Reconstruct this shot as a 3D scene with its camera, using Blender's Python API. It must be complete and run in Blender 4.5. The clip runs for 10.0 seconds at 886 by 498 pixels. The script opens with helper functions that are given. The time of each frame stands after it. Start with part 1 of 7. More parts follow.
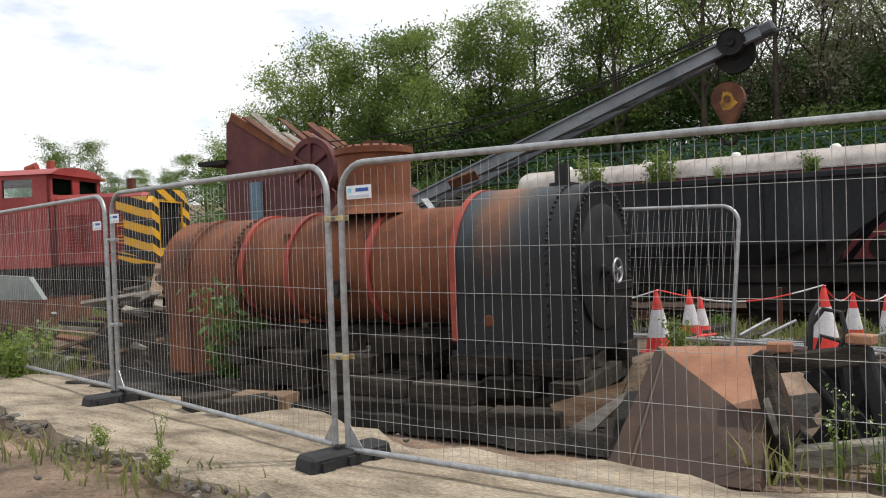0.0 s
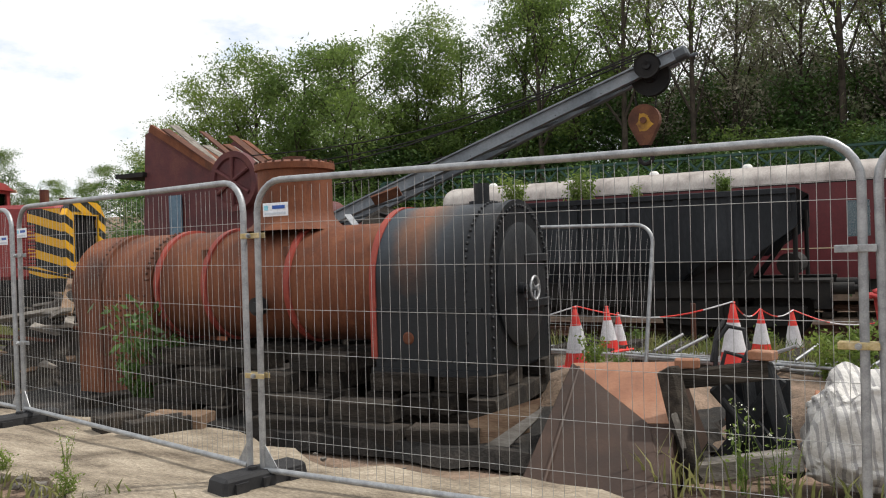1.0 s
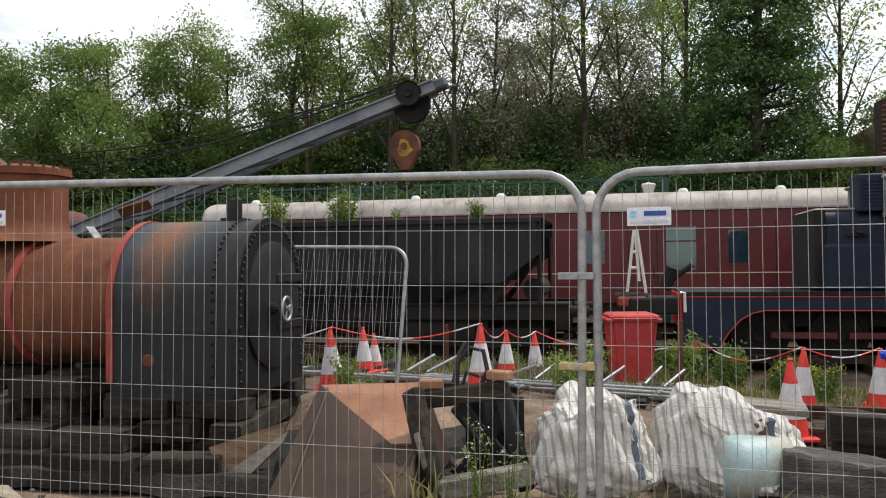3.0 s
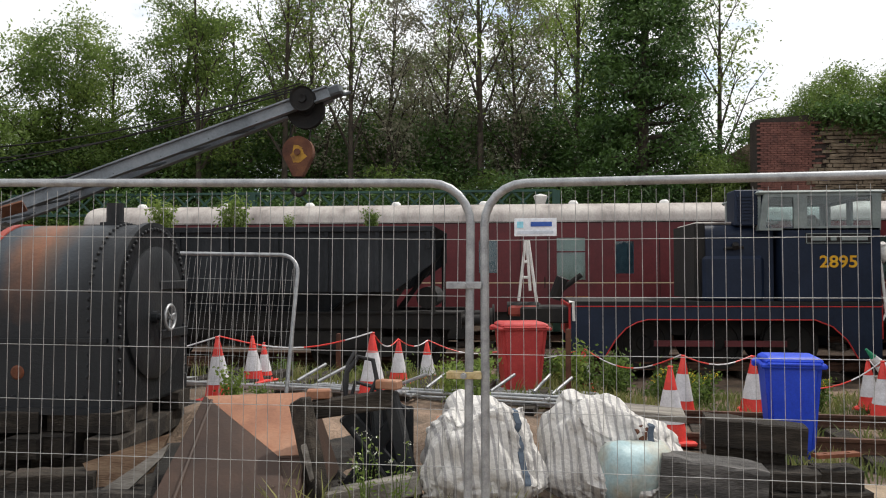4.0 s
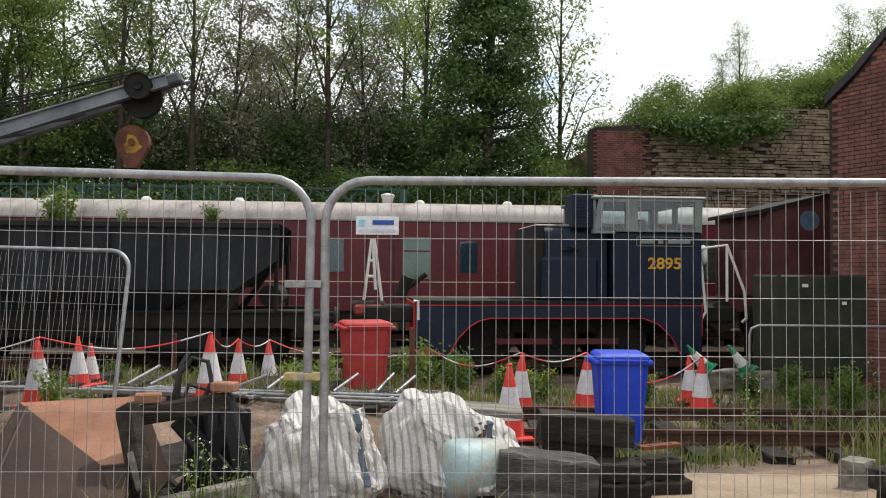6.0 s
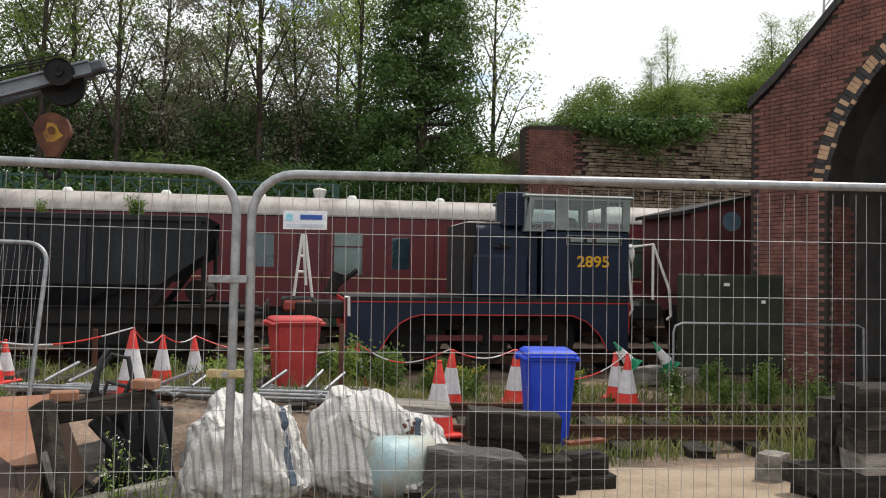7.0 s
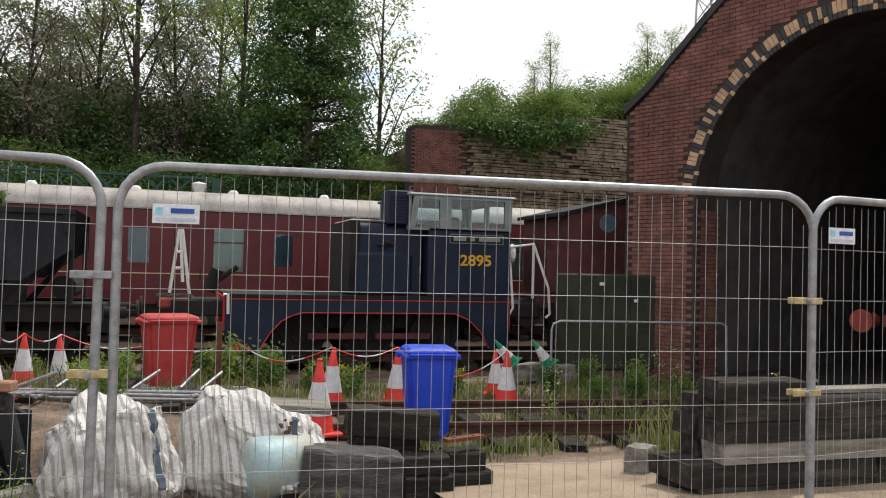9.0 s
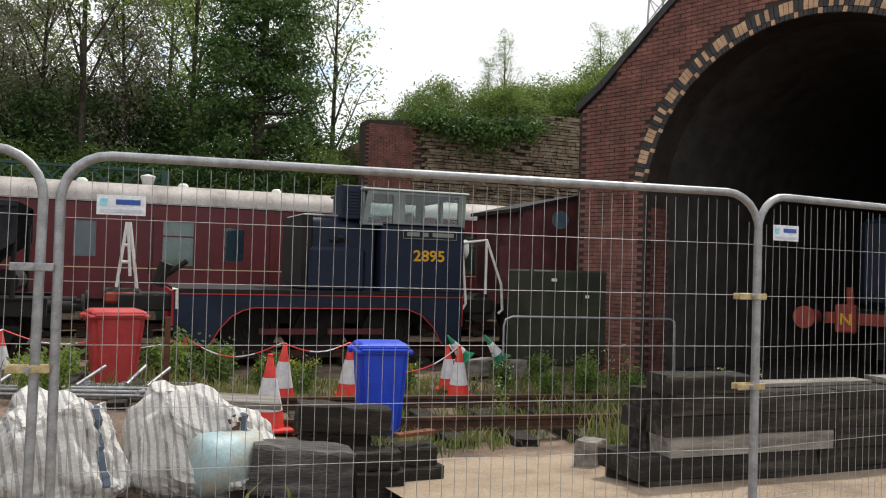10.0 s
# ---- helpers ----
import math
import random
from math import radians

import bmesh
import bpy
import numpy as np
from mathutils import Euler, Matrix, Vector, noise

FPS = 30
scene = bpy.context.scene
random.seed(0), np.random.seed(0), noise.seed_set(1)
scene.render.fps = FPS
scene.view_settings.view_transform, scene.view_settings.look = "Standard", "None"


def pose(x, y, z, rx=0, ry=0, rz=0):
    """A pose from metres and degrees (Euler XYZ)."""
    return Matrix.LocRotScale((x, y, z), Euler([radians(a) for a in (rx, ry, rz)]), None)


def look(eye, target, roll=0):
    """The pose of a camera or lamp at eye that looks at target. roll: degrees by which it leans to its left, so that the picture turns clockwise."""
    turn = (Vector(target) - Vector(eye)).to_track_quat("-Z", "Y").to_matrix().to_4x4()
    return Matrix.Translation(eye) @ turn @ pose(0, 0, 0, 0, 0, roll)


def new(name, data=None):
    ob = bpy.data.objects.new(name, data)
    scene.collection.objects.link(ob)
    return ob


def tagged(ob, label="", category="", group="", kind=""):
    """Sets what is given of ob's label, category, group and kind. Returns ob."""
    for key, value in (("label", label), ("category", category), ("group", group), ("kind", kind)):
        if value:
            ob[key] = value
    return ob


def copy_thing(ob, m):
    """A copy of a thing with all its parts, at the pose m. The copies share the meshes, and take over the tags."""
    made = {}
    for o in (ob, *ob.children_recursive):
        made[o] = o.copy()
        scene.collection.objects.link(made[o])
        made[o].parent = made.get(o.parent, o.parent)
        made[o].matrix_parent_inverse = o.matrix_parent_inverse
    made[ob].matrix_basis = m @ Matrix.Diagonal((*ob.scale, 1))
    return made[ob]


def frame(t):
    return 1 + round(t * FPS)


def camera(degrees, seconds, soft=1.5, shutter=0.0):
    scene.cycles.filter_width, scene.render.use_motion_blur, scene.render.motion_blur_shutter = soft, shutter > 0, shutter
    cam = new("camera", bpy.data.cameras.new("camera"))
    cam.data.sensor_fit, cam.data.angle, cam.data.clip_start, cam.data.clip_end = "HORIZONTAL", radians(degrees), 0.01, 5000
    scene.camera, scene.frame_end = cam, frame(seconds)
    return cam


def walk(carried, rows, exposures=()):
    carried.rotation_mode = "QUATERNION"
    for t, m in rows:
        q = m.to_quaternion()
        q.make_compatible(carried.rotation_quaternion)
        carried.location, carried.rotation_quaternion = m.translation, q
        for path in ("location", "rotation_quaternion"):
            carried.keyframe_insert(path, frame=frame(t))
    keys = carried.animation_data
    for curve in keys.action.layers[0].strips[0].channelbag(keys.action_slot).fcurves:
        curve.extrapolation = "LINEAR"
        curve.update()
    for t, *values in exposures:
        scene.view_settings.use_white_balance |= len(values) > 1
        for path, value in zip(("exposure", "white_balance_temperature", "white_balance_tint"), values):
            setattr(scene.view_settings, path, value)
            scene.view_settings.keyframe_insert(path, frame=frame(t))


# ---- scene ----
cam = camera(56.1, 10.0, soft=1.1)
# seconds, eye, target, roll
PATH = [
    (0, (0.674, -0.556, 1.494), (-0.42, 1.118, 1.468), -2.3),
    (0.5, (0.695, -0.564, 1.499), (-0.34, 1.147, 1.493), -2.1),
    (1, (0.745, -0.547, 1.517), (-0.198, 1.216, 1.519), -2.0),
    (1.5, (0.77, -0.545, 1.519), (-0.044, 1.281, 1.525), -1.9),
    (2, (0.799, -0.525, 1.527), (0.115, 1.354, 1.54), -1.5),
    (2.5, (0.813, -0.486, 1.531), (0.258, 1.435, 1.556), -0.9),
    (3, (0.836, -0.468, 1.522), (0.415, 1.487, 1.559), -0.6),
    (4.5, (0.871, -0.423, 1.524), (0.804, 1.575, 1.583), -0.0),
    (5, (0.873, -0.398, 1.526), (0.9, 1.601, 1.582), 0.0),
    (5.5, (0.883, -0.39, 1.523), (0.993, 1.607, 1.579), 0.1),
    (7, (0.914, -0.361, 1.523), (1.266, 1.607, 1.57), 0.9),
    (7.5, (0.922, -0.357, 1.52), (1.347, 1.597, 1.567), 1.0),
    (8, (0.933, -0.354, 1.524), (1.42, 1.585, 1.57), 1.2),
    (8.5, (0.948, -0.35, 1.52), (1.498, 1.573, 1.57), 1.3),
    (9, (0.951, -0.351, 1.521), (1.569, 1.55, 1.569), 1.4),
    (9.5, (0.959, -0.349, 1.521), (1.637, 1.532, 1.562), 1.6),
    (10, (0.963, -0.344, 1.514), (1.686, 1.52, 1.555), 1.7),
]
walk(cam, [(t, look(eye, target, roll)) for t, eye, target, roll in PATH],
     [(0, -0.08), (10, -0.08)])

# ---- world and sun ----
SUN_EL, SUN_DIR = radians(57), Vector((-0.55, -0.42, 0)).normalized()
world = bpy.data.worlds.new("sky")
scene.world = world
world.use_nodes = True
wn, wl = world.node_tree.nodes, world.node_tree.links
wn.clear()
w_out, w_bg = wn.new("ShaderNodeOutputWorld"), wn.new("ShaderNodeBackground")
w_sky = wn.new("ShaderNodeTexSky")
w_sky.sky_type, w_sky.sun_disc, w_sky.sun_elevation = "NISHITA", False, SUN_EL
w_sky.sun_rotation = math.atan2(-SUN_DIR.x, -SUN_DIR.y)
w_tc, w_map, w_noise, w_ramp = (wn.new(n) for n in ("ShaderNodeTexCoord", "ShaderNodeMapping", "ShaderNodeTexNoise", "ShaderNodeValToRGB"))
w_map.inputs["Scale"].default_value = (1.3, 1.3, 3.4)
w_map.inputs["Location"].default_value = (0.35, 0.1, 0.0)
w_noise.inputs["Scale"].default_value, w_noise.inputs["Detail"].default_value, w_noise.inputs["Roughness"].default_value = 2.0, 8.0, 0.6
w_ramp.color_ramp.elements[0].position, w_ramp.color_ramp.elements[1].position = 0.31, 0.44
w_blue, w_mix = wn.new("ShaderNodeMixRGB"), wn.new("ShaderNodeMixRGB")
w_blue.blend_type, w_blue.inputs[0].default_value, w_blue.inputs[2].default_value = "MULTIPLY", 1.0, (0.2, 0.2, 0.2, 1)
w_mix.inputs[2].default_value = (1.12, 1.13, 1.15, 1)
wl.new(w_tc.outputs["Generated"], w_map.inputs[0]); wl.new(w_map.outputs[0], w_noise.inputs[0])
wl.new(w_noise.outputs[0], w_ramp.inputs[0]); wl.new(w_sky.outputs[0], w_blue.inputs[1])
wl.new(w_ramp.outputs[0], w_mix.inputs[0]); wl.new(w_blue.outputs[0], w_mix.inputs[1])
wl.new(w_mix.outputs[0], w_bg.inputs[0]); wl.new(w_bg.outputs[0], w_out.inputs[0])
w_bg.inputs[1].default_value = 1.0
sun = new("sun", bpy.data.lights.new("sun", "SUN"))
sun.data.energy, sun.data.angle, sun.data.color = 3.2, radians(2.0), (1.0, 0.95, 0.87)
sun.matrix_world = look((-SUN_DIR.x * 30, -SUN_DIR.y * 30, 30 * 1.4 * math.tan(SUN_EL) / 1.4), (0, 0, 0))


# ---- materials ----
def material(name, colours, rough=0.7, metal=0.0, scale=6.0, fine=60.0, bump=0.2, spec=0.4, stretch=(1, 1, 1), island=0.0, rand=0.0, through_light=0.0, grain=0.7):
    """A surface of two or three colours mixed by a coarse noise, with fine grain, bump and roughness variation."""
    m = bpy.data.materials.new(name)
    m.use_nodes = True
    n, l = m.node_tree.nodes, m.node_tree.links
    bsdf = n["Principled BSDF"]
    geo, mp, big, small, ramp = (n.new(k) for k in ("ShaderNodeNewGeometry", "ShaderNodeMapping", "ShaderNodeTexNoise", "ShaderNodeTexNoise", "ShaderNodeValToRGB"))
    mp.inputs["Scale"].default_value = stretch
    l.new(geo.outputs["Position"], mp.inputs[0])
    for tex, s, d in ((big, scale, 6), (small, fine, 4)):
        tex.inputs["Scale"].default_value, tex.inputs["Detail"].default_value, tex.inputs["Roughness"].default_value = s, d, 0.62
        l.new(mp.outputs[0], tex.inputs[0])
    el = ramp.color_ramp.elements
    stops = [0.34, 0.62] if len(colours) == 2 else [0.3, 0.5, 0.68]
    while len(el) < len(colours):
        el.new(0.5)
    for e, p, c in zip(el, stops, colours):
        e.position, e.color = p, (*c, 1)
    l.new(big.outputs[0], ramp.inputs[0])
    hsv, val = n.new("ShaderNodeHueSaturation"), n.new("ShaderNodeMath")
    val.operation = "MULTIPLY_ADD"
    val.inputs[1].default_value, val.inputs[2].default_value = grain, 1.0 - grain / 2
    l.new(small.outputs[0], val.inputs[0])
    last = val
    for amount, node, out in ((island, geo, "Random Per Island"), (rand, None, "Random")):
        if amount:
            node = node or n.new("ShaderNodeObjectInfo")
            add = n.new("ShaderNodeMath")
            add.operation = "MULTIPLY_ADD"
            add.inputs[1].default_value = amount
            l.new(node.outputs[out], add.inputs[0]); l.new(last.outputs[0], add.inputs[2])
            last = add
    l.new(last.outputs[0], hsv.inputs["Value"]); l.new(ramp.outputs[0], hsv.inputs["Color"])
    l.new(hsv.outputs[0], bsdf.inputs["Base Color"])
    rr = n.new("ShaderNodeMath")
    rr.operation = "MULTIPLY_ADD"
    rr.inputs[1].default_value, rr.inputs[2].default_value = 0.3, rough - 0.15
    l.new(big.outputs[0], rr.inputs[0]); l.new(rr.outputs[0], bsdf.inputs["Roughness"])
    bsdf.inputs["Metallic"].default_value, bsdf.inputs["Specular IOR Level"].default_value = metal, spec
    if bump:
        b = n.new("ShaderNodeBump")
        b.inputs["Strength"].default_value, b.inputs["Distance"].default_value = bump, 0.02
        l.new(small.outputs[0], b.inputs["Height"]); l.new(b.outputs[0], bsdf.inputs["Normal"])
    if through_light:
        tr, mx, o = n.new("ShaderNodeBsdfTranslucent"), n.new("ShaderNodeMixShader"), n["Material Output"]
        mx.inputs[0].default_value = through_light
        l.new(hsv.outputs[0], tr.inputs[0]); l.new(bsdf.outputs[0], mx.inputs[1]); l.new(tr.outputs[0], mx.inputs[2]); l.new(mx.outputs[0], o.inputs[0])
    return m


def bands_material(name, colours, positions, axis_scale, rough=0.6, metal=0.0, flank_z=1.4):
    """Weathered steel whose colours change along world x, broken up by noise: colours at the given x positions."""
    m = material(name, [(1, 1, 1), (1, 1, 1)], rough, metal, 3.0, 40.0, 0.25)
    n, l = m.node_tree.nodes, m.node_tree.links
    hsv = next(k for k in n if k.type == "HUE_SAT")
    geo = next(k for k in n if k.type == "NEW_GEOMETRY")
    sep, tex, mx, mr, rp = (n.new(k) for k in ("ShaderNodeSeparateXYZ", "ShaderNodeTexNoise", "ShaderNodeMath", "ShaderNodeMapRange", "ShaderNodeValToRGB"))
    tex.inputs["Scale"].default_value, tex.inputs["Detail"].default_value = 4.0, 6
    mx.operation, mx.inputs[1].default_value = "MULTIPLY_ADD", axis_scale
    l.new(geo.outputs["Position"], sep.inputs[0]); l.new(tex.outputs[0], mx.inputs[0]); l.new(sep.outputs[0], mx.inputs[2])
    l.new(geo.outputs["Position"], tex.inputs[0])
    mr.inputs["From Min"].default_value, mr.inputs["From Max"].default_value = positions[0] + axis_scale / 2, positions[-1] + axis_scale / 2
    l.new(mx.outputs[0], mr.inputs[0]); l.new(mr.outputs[0], rp.inputs[0])
    el = rp.color_ramp.elements
    while len(el) < len(colours):
        el.new(0.5)
    for e, p, c in zip(el, positions, colours):
        e.position, e.color = (p - positions[0]) / (positions[-1] - positions[0]), (*c, 1)
    # the worn colours keep to the crown; below it they fade to the last colour
    flank, fade, keep = n.new("ShaderNodeMath"), n.new("ShaderNodeMapRange"), n.new("ShaderNodeMixRGB")
    flank.operation, flank.inputs[1].default_value = "MULTIPLY_ADD", 0.5
    l.new(tex.outputs[0], flank.inputs[0]); l.new(sep.outputs[2], flank.inputs[2])
    fade.inputs["From Min"].default_value, fade.inputs["From Max"].default_value = flank_z - 0.22 + 0.25, flank_z + 0.3 + 0.25
    l.new(flank.outputs[0], fade.inputs[0]); l.new(fade.outputs[0], keep.inputs[0])
    keep.inputs[1].default_value = (*colours[-1], 1)
    l.new(rp.outputs[0], keep.inputs[2]); l.new(keep.outputs[0], hsv.inputs["Color"])
    return m


def stripe_material(name, a, b, direction, pitch, duty, rough=0.6, wobble=0.02, bump=0.2, local=True):
    """Two colours in straight stripes across the given direction, in the object's own frame."""
    m = material(name, [a, a], rough, 0, 5, 50, bump)
    n, l = m.node_tree.nodes, m.node_tree.links
    hsv = next(k for k in n if k.type == "HUE_SAT")
    tc, dot, tex, md, gt, mix = (n.new(k) for k in ("ShaderNodeTexCoord", "ShaderNodeVectorMath", "ShaderNodeTexNoise", "ShaderNodeMath", "ShaderNodeMath", "ShaderNodeMixRGB"))
    wob = n.new("ShaderNodeMath")
    dot.operation, dot.inputs[1].default_value = "DOT_PRODUCT", direction
    l.new(tc.outputs["Object"], dot.inputs[0]); l.new(tc.outputs["Object"], tex.inputs[0])
    tex.inputs["Scale"].default_value = 3.0
    wob.operation, wob.inputs[1].default_value = "MULTIPLY_ADD", wobble
    l.new(tex.outputs[0], wob.inputs[0]); l.new(dot.outputs["Value"], wob.inputs[2])
    md.operation, md.inputs[1].default_value = "FLOORED_MODULO", pitch
    gt.operation, gt.inputs[1].default_value = "GREATER_THAN", pitch * duty
    l.new(wob.outputs[0], md.inputs[0]); l.new(md.outputs[0], gt.inputs[0]); l.new(gt.outputs[0], mix.inputs[0])
    old = next(k for k in n if k.type == "VALTORGB")
    l.new(old.outputs[0], mix.inputs[1]); mix.inputs[2].default_value = (*b, 1)
    l.new(mix.outputs[0], hsv.inputs["Color"])
    return m


def glass_material(name, tint, clear=0.8):
    """Thin window glass: mostly clear, with a sharp reflection that grows at a slant."""
    m = bpy.data.materials.new(name)
    m.use_nodes = True
    n, l = m.node_tree.nodes, m.node_tree.links
    n.remove(n["Principled BSDF"])
    clr, gls, mix, fr = n.new("ShaderNodeBsdfTransparent"), n.new("ShaderNodeBsdfGlossy"), n.new("ShaderNodeMixShader"), n.new("ShaderNodeFresnel")
    clr.inputs[0].default_value, gls.inputs["Roughness"].default_value, fr.inputs[0].default_value = (*[c * clear for c in tint], 1), 0.04, 1.6
    l.new(fr.outputs[0], mix.inputs[0]); l.new(clr.outputs[0], mix.inputs[1]); l.new(gls.outputs[0], mix.inputs[2])
    l.new(mix.outputs[0], n["Material Output"].inputs[0])
    return m


GALV = material("galvanised_steel", [(0.27, 0.28, 0.29), (0.42, 0.43, 0.44)], 0.5, 0.65, 14, 120, 0.05)
WIRE = material("galvanised_wire", [(0.3, 0.3, 0.3), (0.48, 0.48, 0.47)], 0.5, 0.5, 10, 60, 0)
BLACK_BLOCK = material("black_rubber", [(0.012, 0.012, 0.014), (0.03, 0.03, 0.032)], 0.75, 0, 8, 90, 0.3)
BRASS = material("yellowed_clamp", [(0.4, 0.3, 0.12), (0.6, 0.5, 0.3)], 0.5, 0.5, 20, 100, 0.1)
PLATE = material("white_plastic_sign", [(0.72, 0.75, 0.8), (0.8, 0.82, 0.86)], 0.4, 0, 8, 60, 0)
SIGN_BLUE = material("sign_blue_ink", [(0.02, 0.08, 0.35), (0.03, 0.1, 0.4)], 0.5, 0, 8, 60, 0)
SIGN_CYAN = material("sign_light_blue_ink", [(0.25, 0.62, 0.75), (0.3, 0.66, 0.8)], 0.5, 0, 8, 60, 0)
SIGN_GREY = material("sign_faded_ink", [(0.5, 0.55, 0.62), (0.58, 0.63, 0.7)], 0.5, 0, 8, 60, 0)
CONCRETE = material("worn_concrete", [(0.14, 0.11, 0.08), (0.33, 0.275, 0.205), (0.46, 0.39, 0.3)], 0.95, 0, 3.0, 48, 1.0, stretch=(0.55, 1.6, 1), grain=1.7)
DIRT = material("yard_earth", [(0.06, 0.046, 0.033), (0.17, 0.12, 0.085), (0.29, 0.205, 0.15)], 0.95, 0, 1.4, 34, 1.0, grain=1.6)
SAND = material("pale_sandy_surface", [(0.22, 0.165, 0.115), (0.36, 0.275, 0.195), (0.42, 0.33, 0.24)], 0.95, 0, 1.6, 55, 0.9, grain=1.3)
RUST = material("orange_rust", [(0.07, 0.027, 0.015), (0.155, 0.052, 0.024), (0.235, 0.09, 0.042)], 0.78, 0.1, 2.6, 45, 0.4, stretch=(1, 1, 0.45))
RUST_DARK = material("dark_rust", [(0.05, 0.022, 0.016), (0.11, 0.045, 0.028), (0.17, 0.075, 0.04)], 0.8, 0.15, 3, 50, 0.4)
BAND_RED = material("red_oxide_paint", [(0.23, 0.035, 0.025), (0.33, 0.06, 0.04)], 0.6, 0, 6, 60, 0.2)
SMOKEBOX = bands_material("blistered_smokebox_paint", [(0.03, 0.045, 0.06), (0.045, 0.055, 0.065), (0.15, 0.075, 0.045), (0.2, 0.085, 0.045), (0.11, 0.07, 0.05), (0.035, 0.042, 0.05), (0.012, 0.014, 0.017)],
                          [-3.18, -3.05, -2.93, -2.78, -2.68, -2.52, -2.3], 0.22, 0.55, 0.1)
BLACK_STEEL = material("black_painted_steel", [(0.006, 0.008, 0.01), (0.013, 0.015, 0.018), (0.026, 0.026, 0.026)], 0.55, 0.0, 2.5, 40, 0.25, 0.3)
WAGON_BLACK = material("faded_black_wagon_paint", [(0.008, 0.01, 0.013), (0.016, 0.019, 0.023), (0.034, 0.038, 0.044)], 0.65, 0.0, 1.0, 16, 0.25, 0.3, stretch=(1.4, 1, 0.5))
UNDER = material("sooty_underframe", [(0.008, 0.008, 0.009), (0.022, 0.02, 0.018)], 0.8, 0.1, 3, 40, 0.3)
OLD_WOOD = material("tarred_timber", [(0.008, 0.006, 0.005), (0.024, 0.019, 0.014), (0.07, 0.056, 0.044)], 0.92, 0, 4, 46, 1.0, stretch=(0.3, 2.2, 2.2), rand=0.15, grain=1.5)
WORN_WOOD = material("worn_brown_grey_timber", [(0.012, 0.01, 0.008), (0.028, 0.023, 0.018), (0.08, 0.069, 0.056)], 0.92, 0, 5, 50, 1.0, stretch=(0.3, 2.4, 2.4), rand=0.3, grain=1.7)
CHARRED_WOOD = material("charred_grey_timber", [(0.03, 0.028, 0.027), (0.085, 0.08, 0.076), (0.19, 0.18, 0.17)], 0.85, 0, 6, 52, 1.0, stretch=(0.3, 2.4, 2.4), grain=1.8)
SPLIT_WOOD = material("raw_split_timber", [(0.13, 0.075, 0.045), (0.25, 0.17, 0.11)], 0.9, 0, 5, 40, 0.6, stretch=(0.5, 3, 3))
GREY_WOOD = material("weathered_grey_timber", [(0.09, 0.08, 0.068), (0.2, 0.18, 0.155), (0.3, 0.28, 0.25)], 0.9, 0, 4, 40, 0.6, stretch=(0.5, 3, 3), rand=0.3)
MAROON = material("maroon_coach_paint", [(0.085, 0.012, 0.016), (0.125, 0.019, 0.023)], 0.45, 0, 1.2, 20, 0.05)
ROOF_GREY = material("dirty_silver_roof", [(0.2, 0.175, 0.16), (0.37, 0.335, 0.31), (0.46, 0.43, 0.4)], 0.65, 0.05, 1.8, 26, 0.15, stretch=(1, 0.5, 0.5))
CREAM = material("cream_line_paint", [(0.5, 0.4, 0.25), (0.6, 0.5, 0.33)], 0.6, 0, 6, 50, 0)
YELLOW = material("yellow_paint", [(0.62, 0.32, 0.01), (0.75, 0.42, 0.02)], 0.55, 0, 5, 50, 0.1)
LOCO_BLUE = material("dark_blue_loco_paint", [(0.007, 0.013, 0.03), (0.013, 0.022, 0.046)], 0.5, 0, 1.5, 25, 0.06, 0.25)
LOCO_RED = material("signal_red_paint", [(0.42, 0.02, 0.02), (0.55, 0.035, 0.03)], 0.5, 0, 4, 40, 0.05)
CAB_GREY = material("pale_grey_green_paint", [(0.17, 0.2, 0.2), (0.24, 0.28, 0.27)], 0.5, 0, 3, 30, 0.1)
WHITE_PAINT = material("white_paint", [(0.68, 0.67, 0.64), (0.8, 0.79, 0.76)], 0.5, 0, 6, 60, 0.05)
GREEN_STEEL = material("dull_green_steel", [(0.02, 0.026, 0.016), (0.045, 0.05, 0.03)], 0.7, 0.1, 2, 30, 0.2)
GIRDER_GREEN = material("green_girder_paint", [(0.015, 0.05, 0.038), (0.028, 0.08, 0.06)], 0.6, 0, 2, 30, 0.1)
DIESEL_RED = material("faded_red_diesel_paint", [(0.2, 0.028, 0.03), (0.3, 0.05, 0.048), (0.34, 0.08, 0.07)], 0.55, 0, 0.9, 20, 0.1)
HAZARD = stripe_material("yellow_black_hazard_paint", (0.72, 0.38, 0.02), (0.02, 0.02, 0.02), (0, 0.35, 1.0), 0.34, 0.5, 0.5)
HAZARD_SIDE = stripe_material("yellow_black_side_stripes", (0.72, 0.38, 0.02), (0.02, 0.02, 0.02), (0.3, 0, 1.0), 0.34, 0.5, 0.5)
CRANE_MAROON = material("faded_maroon_crane_paint", [(0.06, 0.018, 0.022), (0.1, 0.028, 0.03), (0.14, 0.05, 0.04)], 0.7, 0, 2, 30, 0.2)
JIB_GREY = material("blue_grey_jib_paint", [(0.12, 0.14, 0.16), (0.2, 0.225, 0.25), (0.26, 0.28, 0.3)], 0.5, 0.1, 2, 30, 0.15)
# darker copy of the jib grey, with shade painted in
JIB_DARK = material("shadow_grey_jib_paint", [(0.06, 0.07, 0.08), (0.1, 0.115, 0.13)], 0.6, 0.1, 2, 30, 0.15)
HOOK_PAINT = material("flaking_yellow_hook_paint", [(0.12, 0.05, 0.025), (0.4, 0.22, 0.03), (0.55, 0.33, 0.04)], 0.7, 0.1, 4.5, 50, 0.3)
